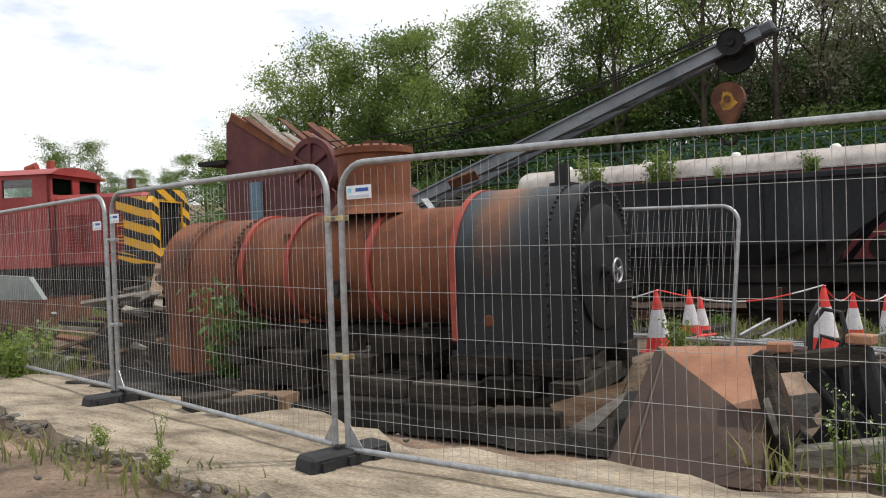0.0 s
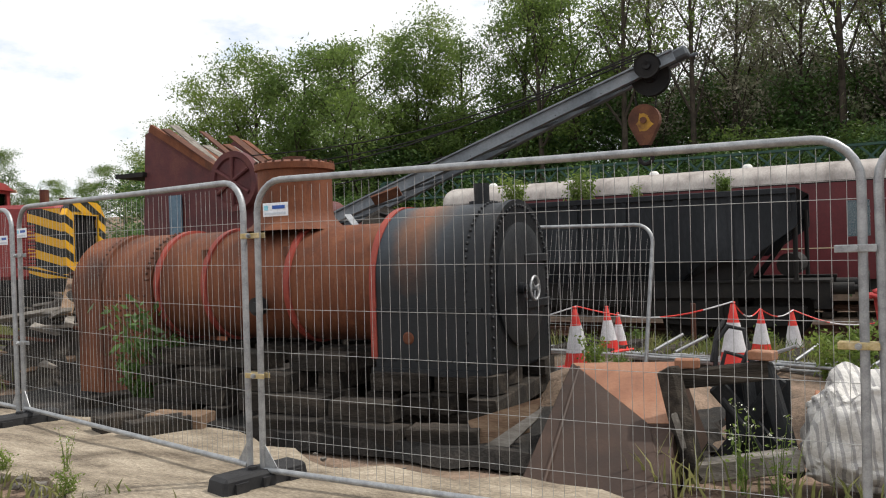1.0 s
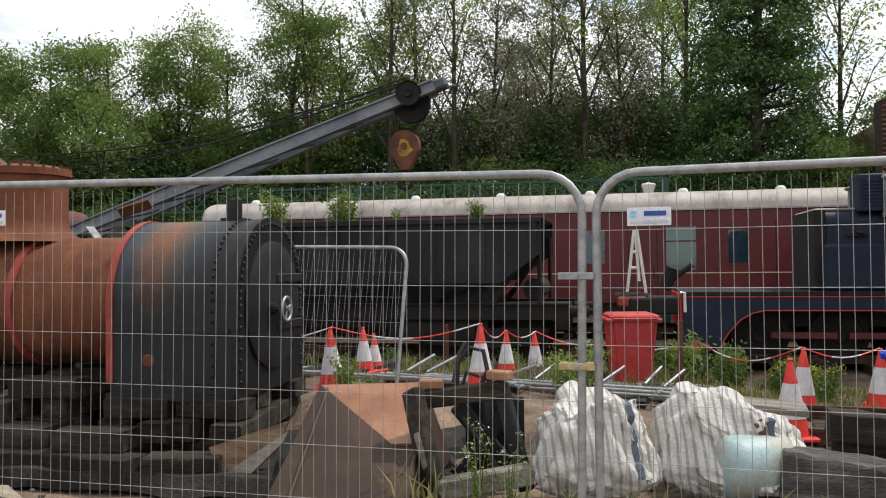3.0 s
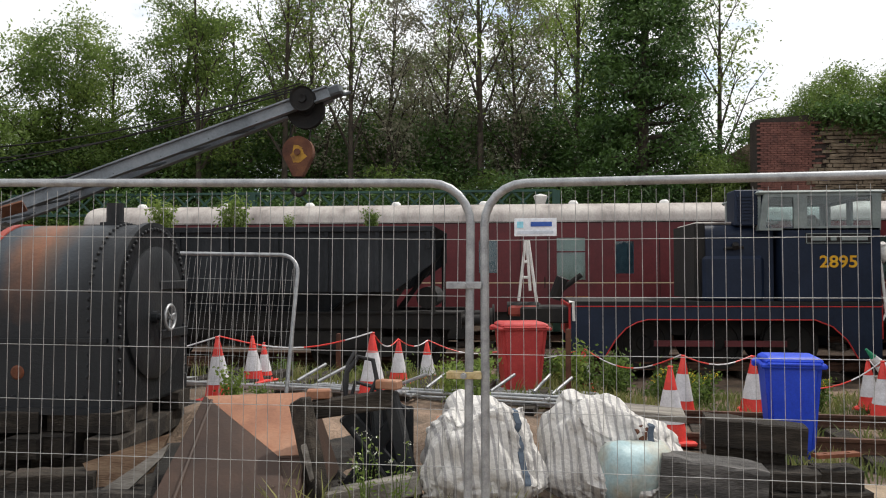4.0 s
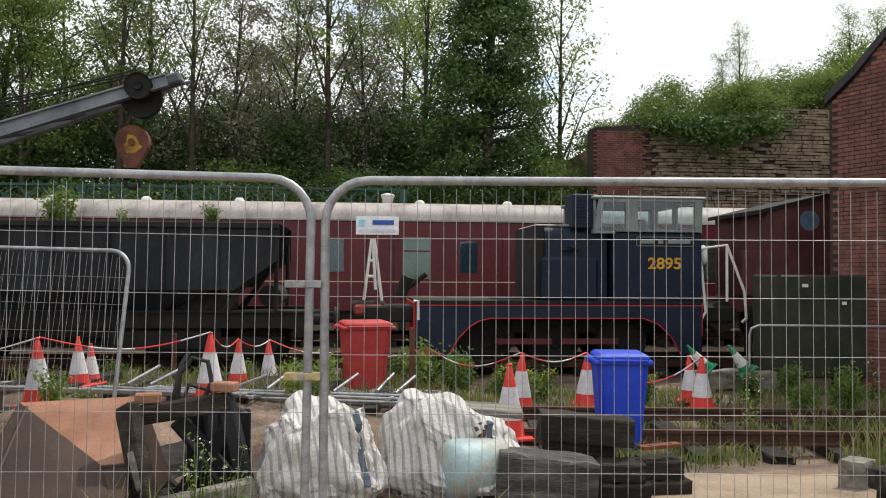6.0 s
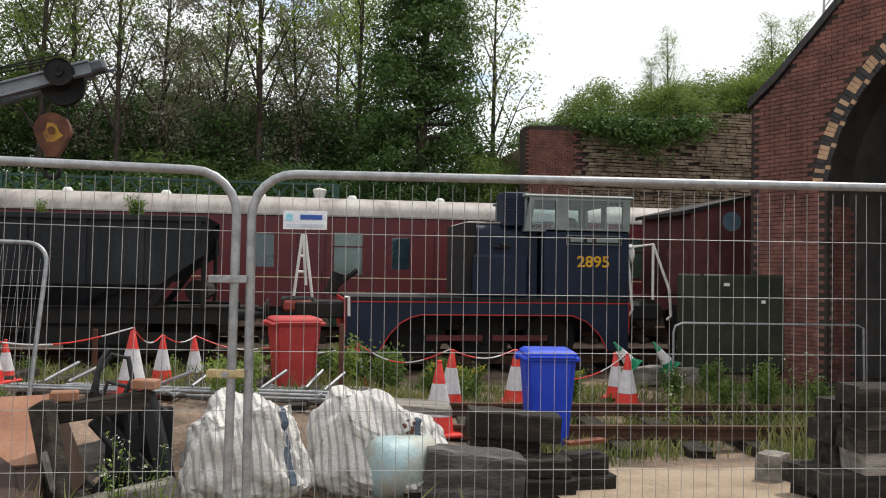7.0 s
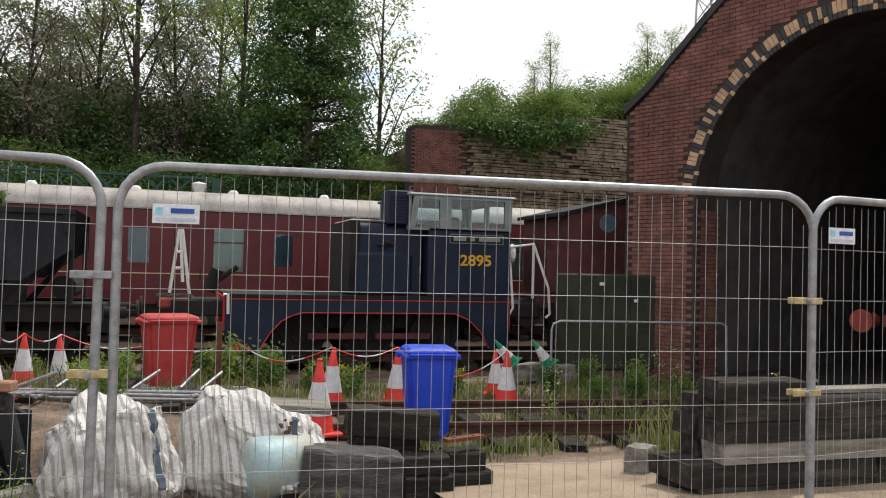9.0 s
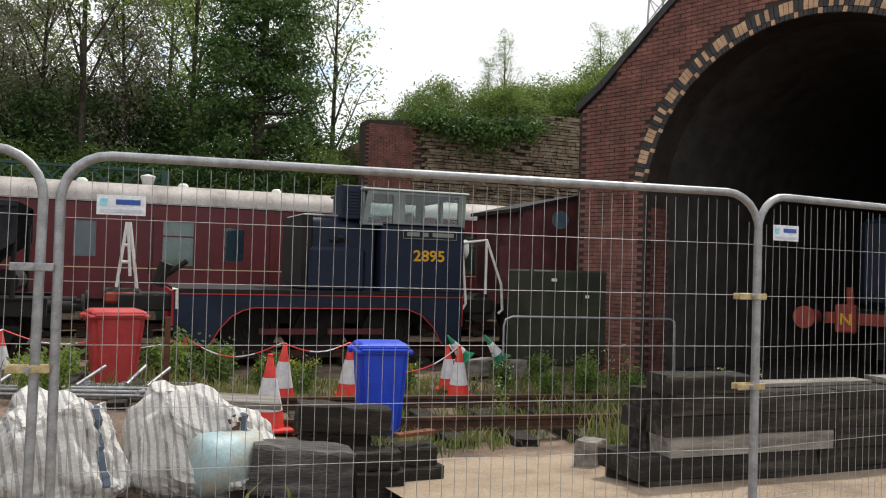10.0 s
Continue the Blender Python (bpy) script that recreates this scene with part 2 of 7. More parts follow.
# bucket rust in two tones: sun painted into the top, shade into the sides
BUCKET_TOP = material("sunlit_rust_and_brick", [(0.2, 0.085, 0.048), (0.3, 0.14, 0.08), (0.36, 0.2, 0.13)], 0.7, 0.1, 2.5, 50, 0.2)
BUCKET = material("shaded_brown_rust", [(0.026, 0.015, 0.011), (0.046, 0.026, 0.018), (0.07, 0.04, 0.028)], 0.65, 0.15, 2, 45, 0.2)
BAG = stripe_material("white_woven_bag", (0.6, 0.58, 0.55), (0.36, 0.35, 0.345), (1.0, 0.1, 0.12), 0.055, 0.66, 0.85, 0.05, 0.5)
STRAP = material("blue_strap", [(0.05, 0.07, 0.1), (0.1, 0.13, 0.17)], 0.8, 0, 8, 90, 0.2)
TANK_BLUE = material("pale_blue_tank_paint", [(0.24, 0.36, 0.39), (0.33, 0.45, 0.47), (0.36, 0.34, 0.27)], 0.5, 0, 3, 40, 0.1)
BIN_BLUE = material("blue_bin_plastic", [(0.012, 0.05, 0.52), (0.018, 0.07, 0.62)], 0.4, 0, 3, 60, 0.03)
BIN_RED = material("faded_red_bin_plastic", [(0.4, 0.032, 0.034), (0.5, 0.06, 0.055)], 0.5, 0, 3, 60, 0.05)
CONE_RED = material("cone_red_plastic", [(0.6, 0.034, 0.028), (0.72, 0.055, 0.04)], 0.5, 0, 6, 60, 0.03)
CONE_WHITE = material("cone_reflective_sleeve", [(0.55, 0.54, 0.56), (0.68, 0.67, 0.69)], 0.5, 0, 8, 60, 0.05)
CONE_GREEN = material("cone_green_plastic", [(0.01, 0.18, 0.09), (0.015, 0.26, 0.13)], 0.5, 0, 6, 60, 0.03)
RAIL_RUST = material("rail_rust", [(0.06, 0.032, 0.022), (0.12, 0.06, 0.038)], 0.7, 0.4, 5, 60, 0.2)
BRICK = material("red_engineering_brick", [(0.07, 0.032, 0.027), (0.125, 0.053, 0.042), (0.175, 0.08, 0.062)], 0.85, 0, 3, 60, 0.4, rand=0.35, island=0.35)
BRICK_BUFF = material("buff_arch_brick", [(0.36, 0.22, 0.13), (0.48, 0.32, 0.2)], 0.85, 0, 6, 60, 0.3, rand=0.3)
BRICK_BLUE = material("blue_black_arch_brick", [(0.02, 0.02, 0.022), (0.05, 0.045, 0.045)], 0.7, 0, 6, 60, 0.3, rand=0.1)
MORTAR = material("sooty_mortar", [(0.028, 0.021, 0.018), (0.055, 0.043, 0.036)], 0.95, 0, 3, 50, 0.5)
STONE = material("coursed_rubble_stone", [(0.055, 0.042, 0.03), (0.12, 0.093, 0.064), (0.19, 0.152, 0.108)], 0.9, 0, 2.5, 40, 0.6, rand=0.4, island=0.4)
SOOT = material("soot_black_lining", [(0.045, 0.042, 0.04), (0.085, 0.08, 0.074)], 0.95, 0, 2, 30, 0.3)
GLASS = glass_material("window_glass", (0.85, 0.93, 0.93), 0.95)
RUBBLE = material("broken_concrete_lumps", [(0.06, 0.055, 0.05), (0.17, 0.155, 0.135)], 0.95, 0, 8, 60, 0.6, island=0.4)
# near-black cinder colour that also carries painted shade
CINDER = material("black_cinder_and_shade", [(0.006, 0.006, 0.006), (0.018, 0.016, 0.014), (0.06, 0.05, 0.042)], 0.95, 0, 2.4, 40, 1.0, grain=1.6)
BLIND = material("pale_blind", [(0.36, 0.46, 0.4), (0.5, 0.6, 0.52)], 0.8, 0, 4, 40, 0)
BLUE_CURTAIN = material("blue_curtain", [(0.08, 0.14, 0.2), (0.13, 0.2, 0.26)], 0.8, 0, 4, 40, 0)
BARK = material("grey_brown_bark", [(0.03, 0.024, 0.018), (0.075, 0.06, 0.045)], 0.95, 0, 4, 30, 0.6)
LEAF = material("mid_green_leaf", [(0.062, 0.105, 0.024), (0.125, 0.18, 0.042)], 0.6, 0, 0.5, 9, 0, island=0.75, through_light=0.5)
LEAF_LIGHT = material("fresh_green_leaf", [(0.085, 0.135, 0.028), (0.165, 0.22, 0.05)], 0.6, 0, 0.5, 9, 0, island=0.75, through_light=0.5)
LEAF_DARK = material("dark_ivy_leaf", [(0.026, 0.06, 0.015), (0.065, 0.12, 0.026)], 0.5, 0, 0.6, 9, 0, island=0.8, through_light=0.25)
LEAF_GREY = material("pale_blossom_and_leaf", [(0.08, 0.1, 0.04), (0.2, 0.18, 0.14)], 0.7, 0, 0.7, 9, 0, island=0.8, through_light=0.35)
GRASS = material("grass_blade", [(0.055, 0.09, 0.02), (0.19, 0.185, 0.07)], 0.7, 0, 1.5, 9, 0, island=0.8, through_light=0.35)
FLOWER = material("pale_weed_flower", [(0.7, 0.72, 0.6), (0.8, 0.8, 0.7)], 0.8, 0, 5, 40, 0)
GOLD_FLOWER = material("yellow_ragwort_flower", [(0.7, 0.5, 0.02), (0.8, 0.6, 0.04)], 0.8, 0, 5, 40, 0)
LAMP_ORANGE = material("orange_beacon_plastic", [(0.8, 0.22, 0.01), (0.9, 0.3, 0.02)], 0.3, 0, 5, 40, 0)


# ---- building helpers ----
def ground_z(x, y):
    def ease(v):
        v = max(0.0, min(1.0, v))
        return v * v * (3 - 2 * v)
    front = 0.05 - 0.08 * max(0, min(x, 4) + 1) * max(0, min(1, (y - 4) / 4))
    k = ease((y - 10.5) / 3.5)
    return front * (1 - k) - 0.45 * k


def thing(name, at=(0, 0, 0), turn=0.0, label="", category="", group="", kind="", m=None):
    ob = new(name)
    ob.empty_display_size = 0.2
    ob.matrix_basis = m if m is not None else pose(*at, 0, 0, turn)
    return tagged(ob, label, category, group, kind)


def part(name, bm, mat, parent=None, label="", m=None, smooth=False, kind=""):
    me = bm
    if isinstance(bm, bmesh.types.BMesh):
        me = bpy.data.meshes.new(name)
        bmesh.ops.recalc_face_normals(bm, faces=bm.faces)
        if smooth:
            for f in bm.faces:
                f.smooth = True
            for e in bm.edges:
                if len(e.link_faces) == 2 and e.calc_face_angle(0) > 0.7:
                    e.smooth = False
        bm.to_mesh(me)
        bm.free()
        for one in mat if isinstance(mat, (list, tuple)) else (mat,):
            me.materials.append(one)
    ob = new(name, me)
    ob.parent = parent
    if m is not None:
        ob.matrix_basis = m
    if label:
        ob["label"] = label
    if kind:
        ob["kind"] = kind
    return ob


def box(bm, c, s, m=None, bevel=0.0, taper=1.0):
    """A block at centre c of size s; taper scales its top in x and y."""
    t = bmesh.new()
    bmesh.ops.create_cube(t, size=1)
    for v in t.verts:
        k = taper if v.co.z > 0 else 1
        v.co = Vector((v.co.x * s[0] * k, v.co.y * s[1] * k, v.co.z * s[2]))
    if bevel:
        bmesh.ops.bevel(t, geom=t.edges[:], offset=bevel, segments=1, affect="EDGES")
    mm = Matrix.Translation(c) @ (m or Matrix())
    return merge(bm, t, mm)


def merge(bm, t, m=None):
    if m is not None:
        t.transform(m)
    me = bpy.data.meshes.new("tmp")
    t.to_mesh(me)
    t.free()
    bm.from_mesh(me)
    bpy.data.meshes.remove(me)
    return bm


def rod(bm, a, b, r, seg=10, r2=None, cap=True):
    a, b = Vector(a), Vector(b)
    d = b - a
    q = d.to_track_quat("Z", "Y").to_matrix().to_4x4()
    bmesh.ops.create_cone(bm, cap_ends=cap, segments=seg, radius1=r, radius2=r if r2 is None else r2, depth=d.length, matrix=Matrix.Translation((a + b) / 2) @ q)
    return bm


def pipe(bm, pts, r, seg=8, closed=False):
    """A round tube swept along the points; r a number or a list of radii."""
    pts = [Vector(p) for p in pts]
    n = len(pts)
    rings = []
    up = None
    for i, p in enumerate(pts):
        a, b = (pts[i - 1] if i or closed else p), (pts[(i + 1) % n] if i < n - 1 or closed else p)
        d = (b - a).normalized()
        if up is None:
            up = d.orthogonal().normalized()
        up = (up - d * up.dot(d)).normalized()
        side = d.cross(up)
        rad = r[i] if isinstance(r, (list, tuple)) else r
        rings.append([bm.verts.new(p + (up * math.cos(k * math.tau / seg) + side * math.sin(k * math.tau / seg)) * rad) for k in range(seg)])
    for i in range(n if closed else n - 1):
        a, b = rings[i], rings[(i + 1) % n]
        for k in range(seg):
            bm.faces.new((a[k], a[(k + 1) % seg], b[(k + 1) % seg], b[k]))
    if not closed:
        bm.faces.new(rings[0][::-1]); bm.faces.new(rings[-1])
    return bm


def lathe(bm, profile, axis_m=None, seg=32, start=0.0, sweep=math.tau):
    """Turns (radius, height) points round the z axis of axis_m."""
    m = axis_m or Matrix()
    full = abs(sweep - math.tau) < 1e-6
    rings = []
    for r, h in profile:
        rings.append([bm.verts.new(m @ Vector((r * math.cos(start + sweep * k / seg), r * math.sin(start + sweep * k / seg), h))) for k in range(seg if full else seg + 1)])
    for a, b in zip(rings, rings[1:]):
        for k in range(len(a) if full else len(a) - 1):
            j = (k + 1) % len(a)
            bm.faces.new((a[k], a[j], b[j], b[k]))
    return bm


def slab(bm, outline, thick, m=None, holes=()):
    """An outline in x and z given a thickness along +y (a plate), through m."""
    t = bmesh.new()
    loops = []
    for o in (outline, *holes):
        vs = [t.verts.new((p[0], 0, p[1])) for p in o]
        loops += [t.edges.new((vs[i], vs[(i + 1) % len(vs)])) for i in range(len(vs))]
    if holes:
        bmesh.ops.triangle_fill(t, use_beauty=True, use_dissolve=False, edges=loops)
    else:
        t.faces.new(t.verts[:])
    geo = bmesh.ops.extrude_face_region(t, geom=t.faces[:])
    bmesh.ops.translate(t, verts=[v for v in geo["geom"] if isinstance(v, bmesh.types.BMVert)], vec=(0, thick, 0))
    bmesh.ops.recalc_face_normals(t, faces=t.faces)
    return merge(bm, t, m)


def arc(cx, cz, r, a0, a1, n):
    return [(cx + r * math.cos(radians(a0 + (a1 - a0) * i / n)), cz + r * math.sin(radians(a0 + (a1 - a0) * i / n))) for i in range(n + 1)]


AXIS_X = pose(0, 0, 0, 0, 90, 0)     # turns z into x
AXIS_Y = pose(0, 0, 0, -90, 0, 0)    # turns z into y


# ---- setting: ground, slab, rails, embankment ----
def make_ground():
    xs = sorted({*[round(-30 + 0.8 * i, 2) for i in range(76)], *[round(-9 + 0.3 * i, 2) for i in range(61)], -900, -400, -150, -70, -45, 45, 70, 150, 400, 900})
    ys = sorted({*[round(-6 + 0.8 * i, 2) for i in range(52)], *[round(1 + 0.3 * i, 2) for i in range(46)], -900, -400, -100, -30, -12, 45, 60, 100, 300, 900})
    verts = []
    for y in ys:
        for x in xs:
            bumpy = 0.05 * noise.noise((x * 0.8, y * 0.8, 0)) + 0.03 * noise.noise((x * 2.3, y * 2.3, 3)) if abs(x) < 30 and y < 40 else 0
            bank = 5.5 * max(0, min(1, (y - 27.5) / 16)) if y < 200 else 5.5
            low = -0.06 if y < 6 else 0
            verts.append((x, y, ground_z(x, y) - 0.05 + bumpy * 0.6 + bank * (0.35 if x > 6 else 1) + low))
    w = len(xs)
    faces = [(j * w + i, j * w + i + 1, j * w + w + i + 1, j * w + w + i) for j in range(len(ys) - 1) for i in range(w - 1)]
    me = bpy.data.meshes.new("ground")
    me.from_pydata(verts, [], faces)
    me.materials.append(DIRT)
    for p in me.polygons:
        p.use_smooth = True
    return tagged(new("ground", me), "bare brown yard earth with stones and weeds", "ground", kind="structure")


make_ground()


def concrete_slab():
    random.seed(4)
    bm = bmesh.new()
    edge = []
    for i in range(53):
        x = -14 + i * 0.3
        y = 2.78 + max(0, (-3.0 - x)) * 0.215 + 0.12 * noise.noise((x * 1.7, 0, 5)) + random.uniform(-0.04, 0.04)
        edge.append((x, y))
    rows = 18
    grid = []
    for i, (x, y) in enumerate(edge):
        col = []
        for j in range(rows + 1):
            yy = y + (5.0 - 0.8 * max(0, min(1, (x + 5) / 2)) + 0.3 * noise.noise((x * 1.3, 2, 2)) + random.uniform(-0.12, 0.12) - y) * j / rows
            z = ground_z(x, yy) + 0.012 + 0.03 * noise.noise((x * 1.1, yy * 1.1, 1)) - (0.025 * random.random() if j == 0 else 0)
            col.append(bm.verts.new((x, yy, z)))
        low = bm.verts.new((x + random.uniform(-0.03, 0.03), y - 0.03, ground_z(x, y) - 0.16))
        grid.append([low] + col)
    for a, b in zip(grid, grid[1:]):
        for j in range(len(a) - 1):
            bm.faces.new((a[j], b[j], b[j + 1], a[j + 1]))
    ob = part("pavement", bm, CONCRETE)
    tagged(ob, "cracked sunlit concrete slab with a broken edge", "pavement", kind="structure")


concrete_slab()


def rubble():
    """Crumbled lumps along the broken edge of the slab, and stones strewn on the earth."""
    random.seed(14)
    bm = bmesh.new()
    for i in range(420):
        if i < 240:
            x = random.uniform(-9, 1)
            y = 2.74 + max(0, (-3.0 - x)) * 0.215 + random.gauss(0, 0.07)
            r = random.uniform(0.015, 0.07) * (1 if random.random() < 0.3 else 0.6)
        else:
            x, y, r = random.uniform(-6, 8), random.uniform(2.2, 7.5), random.uniform(0.008, 0.03)
        t = bmesh.new()
        bmesh.ops.create_icosphere(t, subdivisions=1, radius=r)
        for v in t.verts:
            v.co = v.co * random.uniform(0.7, 1.25)
            v.co.z *= 0.7
        merge(bm, t, Matrix.Translation((x, y, ground_z(x, y) - 0.03 + r * 0.3)) @ pose(0, 0, 0, 0, 0, random.uniform(0, 360)))
    tagged(part("rubble", bm, RUBBLE), "grey broken concrete lumps and stones", "rubble", kind="stuff")


rubble()
# dark sheet: oily cinders with the boiler's shadow put into the colour
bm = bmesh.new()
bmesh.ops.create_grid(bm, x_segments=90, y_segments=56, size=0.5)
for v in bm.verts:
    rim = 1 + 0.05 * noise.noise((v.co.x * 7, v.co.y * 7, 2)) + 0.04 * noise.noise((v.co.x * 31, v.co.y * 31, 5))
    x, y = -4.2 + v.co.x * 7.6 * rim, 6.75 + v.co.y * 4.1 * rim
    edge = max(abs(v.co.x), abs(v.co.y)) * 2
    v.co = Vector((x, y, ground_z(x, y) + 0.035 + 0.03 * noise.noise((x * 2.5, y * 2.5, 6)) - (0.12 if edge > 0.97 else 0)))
tagged(part("ground", bm, CINDER, smooth=True), "black oily cinders under the boiler, its shade painted into their colour", "ground", kind="structure")
bm = bmesh.new()
loop = [(2.6, 4.0), (8.5, 2.6), (8.8, 5.2), (6.6, 6.1), (5.0, 6.45), (3.8, 6.5), (2.9, 6.3)]
c = bm.verts.new((5, 4.9, ground_z(5, 4.9) + 0.03))
ring = []
for k, (x, y) in enumerate(loop):
    x2, y2 = loop[(k + 1) % len(loop)]
    for f in (0, 0.33, 0.66):
        px, py = x + (x2 - x) * f + random.uniform(-0.08, 0.08), y + (y2 - y) * f + random.uniform(-0.08, 0.08)
        ring.append(bm.verts.new((px, py, ground_z(px, py) + 0.005)))
mid = [bm.verts.new((v.co + c.co) / 2) for v in ring]
for v in mid:
    v.co.z = ground_z(v.co.x, v.co.y) + 0.03
for k in range(len(ring)):
    j = (k + 1) % len(ring)
    bm.faces.new((ring[k], ring[j], mid[j], mid[k])); bm.faces.new((mid[k], mid[j], c))
tagged(part("pavement", bm, SAND, smooth=True), "pale sandy beaten yard surface", "pavement", kind="structure")


def rail_profile_mesh(length):
    bm = bmesh.new()
    slab(bm, [(-0.07, 0), (0.07, 0), (0.07, 0.015), (0.012, 0.03), (0.012, 0.1), (0.036, 0.11), (0.036, 0.145), (-0.036, 0.145), (-0.036, 0.11), (-0.012, 0.1), (-0.012, 0.03), (-0.07, 0.015)], length)
    me = bpy.data.meshes.new("rail")
    bmesh.ops.recalc_face_normals(bm, faces=bm.faces)
    bm.to_mesh(me)
    bm.free()
    me.materials.append(RAIL_RUST)
    return me


def sleeper_mesh(length, w=0.25, h=0.13, mat=OLD_WOOD, seed=0):
    """A worn timber along x with chipped edges and end checks."""
    random.seed(seed)
    bm = bmesh.new()
    nx = 7
    ring = []
    for i in range(nx + 1):
        x = -length / 2 + length * i / nx
        pts = [(-w / 2, 0), (-w / 2, h * 0.93), (-w * 0.465, h), (0.0, h * 1.0), (w * 0.465, h), (w / 2, h * 0.93), (w / 2, 0)]
        ring.append([bm.verts.new((x + random.uniform(-0.012, 0.012) * (1 if i in (0, nx) else 0), a * random.uniform(0.95, 1.02), b * random.uniform(0.95, 1.02))) for a, b in pts])
    for a, b in zip(ring, ring[1:]):
        for k in range(7):
            j = (k + 1) % 7
            bm.faces.new((a[k], a[j], b[j], b[k]))
    bm.faces.new(ring[0][::-1]); bm.faces.new(ring[-1])
    bmesh.ops.recalc_face_normals(bm, faces=bm.faces)
    me = bpy.data.meshes.new("railway_sleeper")
    bm.to_mesh(me)
    bm.free()
    me.materials.append(mat)
    return me


SLEEPERS = [sleeper_mesh(1.0, 0.25, 0.15, OLD_WOOD, s) for s in range(4)]
SPLIT = sleeper_mesh(1.0, 0.25, 0.15, SPLIT_WOOD, 9)
WORN = [sleeper_mesh(1.0, 0.25, 0.15, WORN_WOOD, 50 + s) for s in range(3)]
CHARRED = sleeper_mesh(1.0, 0.25, 0.15, CHARRED_WOOD, 33)
GREYS = [sleeper_mesh(1.0, 0.25, 0.15, GREY_WOOD, 20 + s) for s in range(2)]


def timber(x, y, z, length, turn=0.0, w=0.25, h=0.15, mesh=None, tilt=0.0, roll=0.0, label="tarred old railway sleeper, black and weathered", name="railway_sleeper", group="old sleepers"):
    ob = new(name, mesh or SLEEPERS[int(abs(x * 37 + y * 11 + z * 53)) % 4])
    ob.matrix_basis = pose(x, y, z, roll, tilt, turn) @ Matrix.Diagonal((length, w / 0.25, h / 0.15, 1))
    return tagged(ob, label, "timber", group)


def track(name, y0, slope, x0, x1, z0, label, sleepers=True, gauge=1.435):
    """A length of railway: two rails and its sleepers, one piece of the setting."""
    t = thing(name, ((x0 + x1) / 2, y0 + slope * (x0 + x1) / 2, z0), math.degrees(math.atan(slope)), label, "railway track", kind="structure")
    half = (x1 - x0) / 2
    me = rail_profile_mesh(2 * half)
    for s in (-1, 1):
        part("rail", me, None, t, m=pose(-half, s * gauge / 2, 0.14, 0, 0, -90))
    if sleepers:
        n = int(2 * half / 0.75)
        for i in range(n):
            part("sleeper", SLEEPERS[i % 4], None, t, m=pose(-half + 0.4 + i * 0.75, 0.03 * math.sin(i * 5.1), 0, 0, 0, 90 + 1.5 * math.sin(i * 2.3)) @ Matrix.Diagonal((2.55, 1, 0.95, 1)))


track("railway_track_1", 9.4, -0.12, -0.5, 22, -0.42, "rusty rails on rotting tarred sleepers in weeds")
track("railway_track_2", 16.4, 0.0, -26, 10, -0.47, "rails under the parked wagon and shunter")
track("railway_track_3", 22.9, 0.0, -40, 30, -0.47, "rails under the parked maroon coach")
track("railway_track_4", 11.95, 0.0, -14.2, -4.0, -0.12, "weedy rails under the crane")
track("railway_track_5", 19.57, 0.5095, -30, -14.6, -0.12, "weedy rails under the red diesel")


# ---- brick arch bridge ----
ARCH_D = Vector((-0.347, 0.938, 0)).normalized()          # along the face, away from the camera
ARCH_C = Vector((10.81, 9.67, 0))                         # under the crown
ARCH_M = Matrix.Translation((ARCH_C.x, ARCH_C.y, 0)) @ Matrix(((ARCH_D.x, -ARCH_D.y, 0, 0), (ARCH_D.y, ARCH_D.x, 0, 0), (0, 0, 1, 0), (0, 0, 0, 1)))
# local x: along the face (far end +), local -y ... faces the yard on +y
R_IN, SPRING, BASE = 2.88, 2.7, -0.5


def wall_top(u):
    """Height of the parapet line along the face."""
    if u > 2.3:
        return max(4.6, 4.62 + (4.34 - u) * 0.86)
    return min(7.4, 6.38 + (2.3 - u) * 0.62)


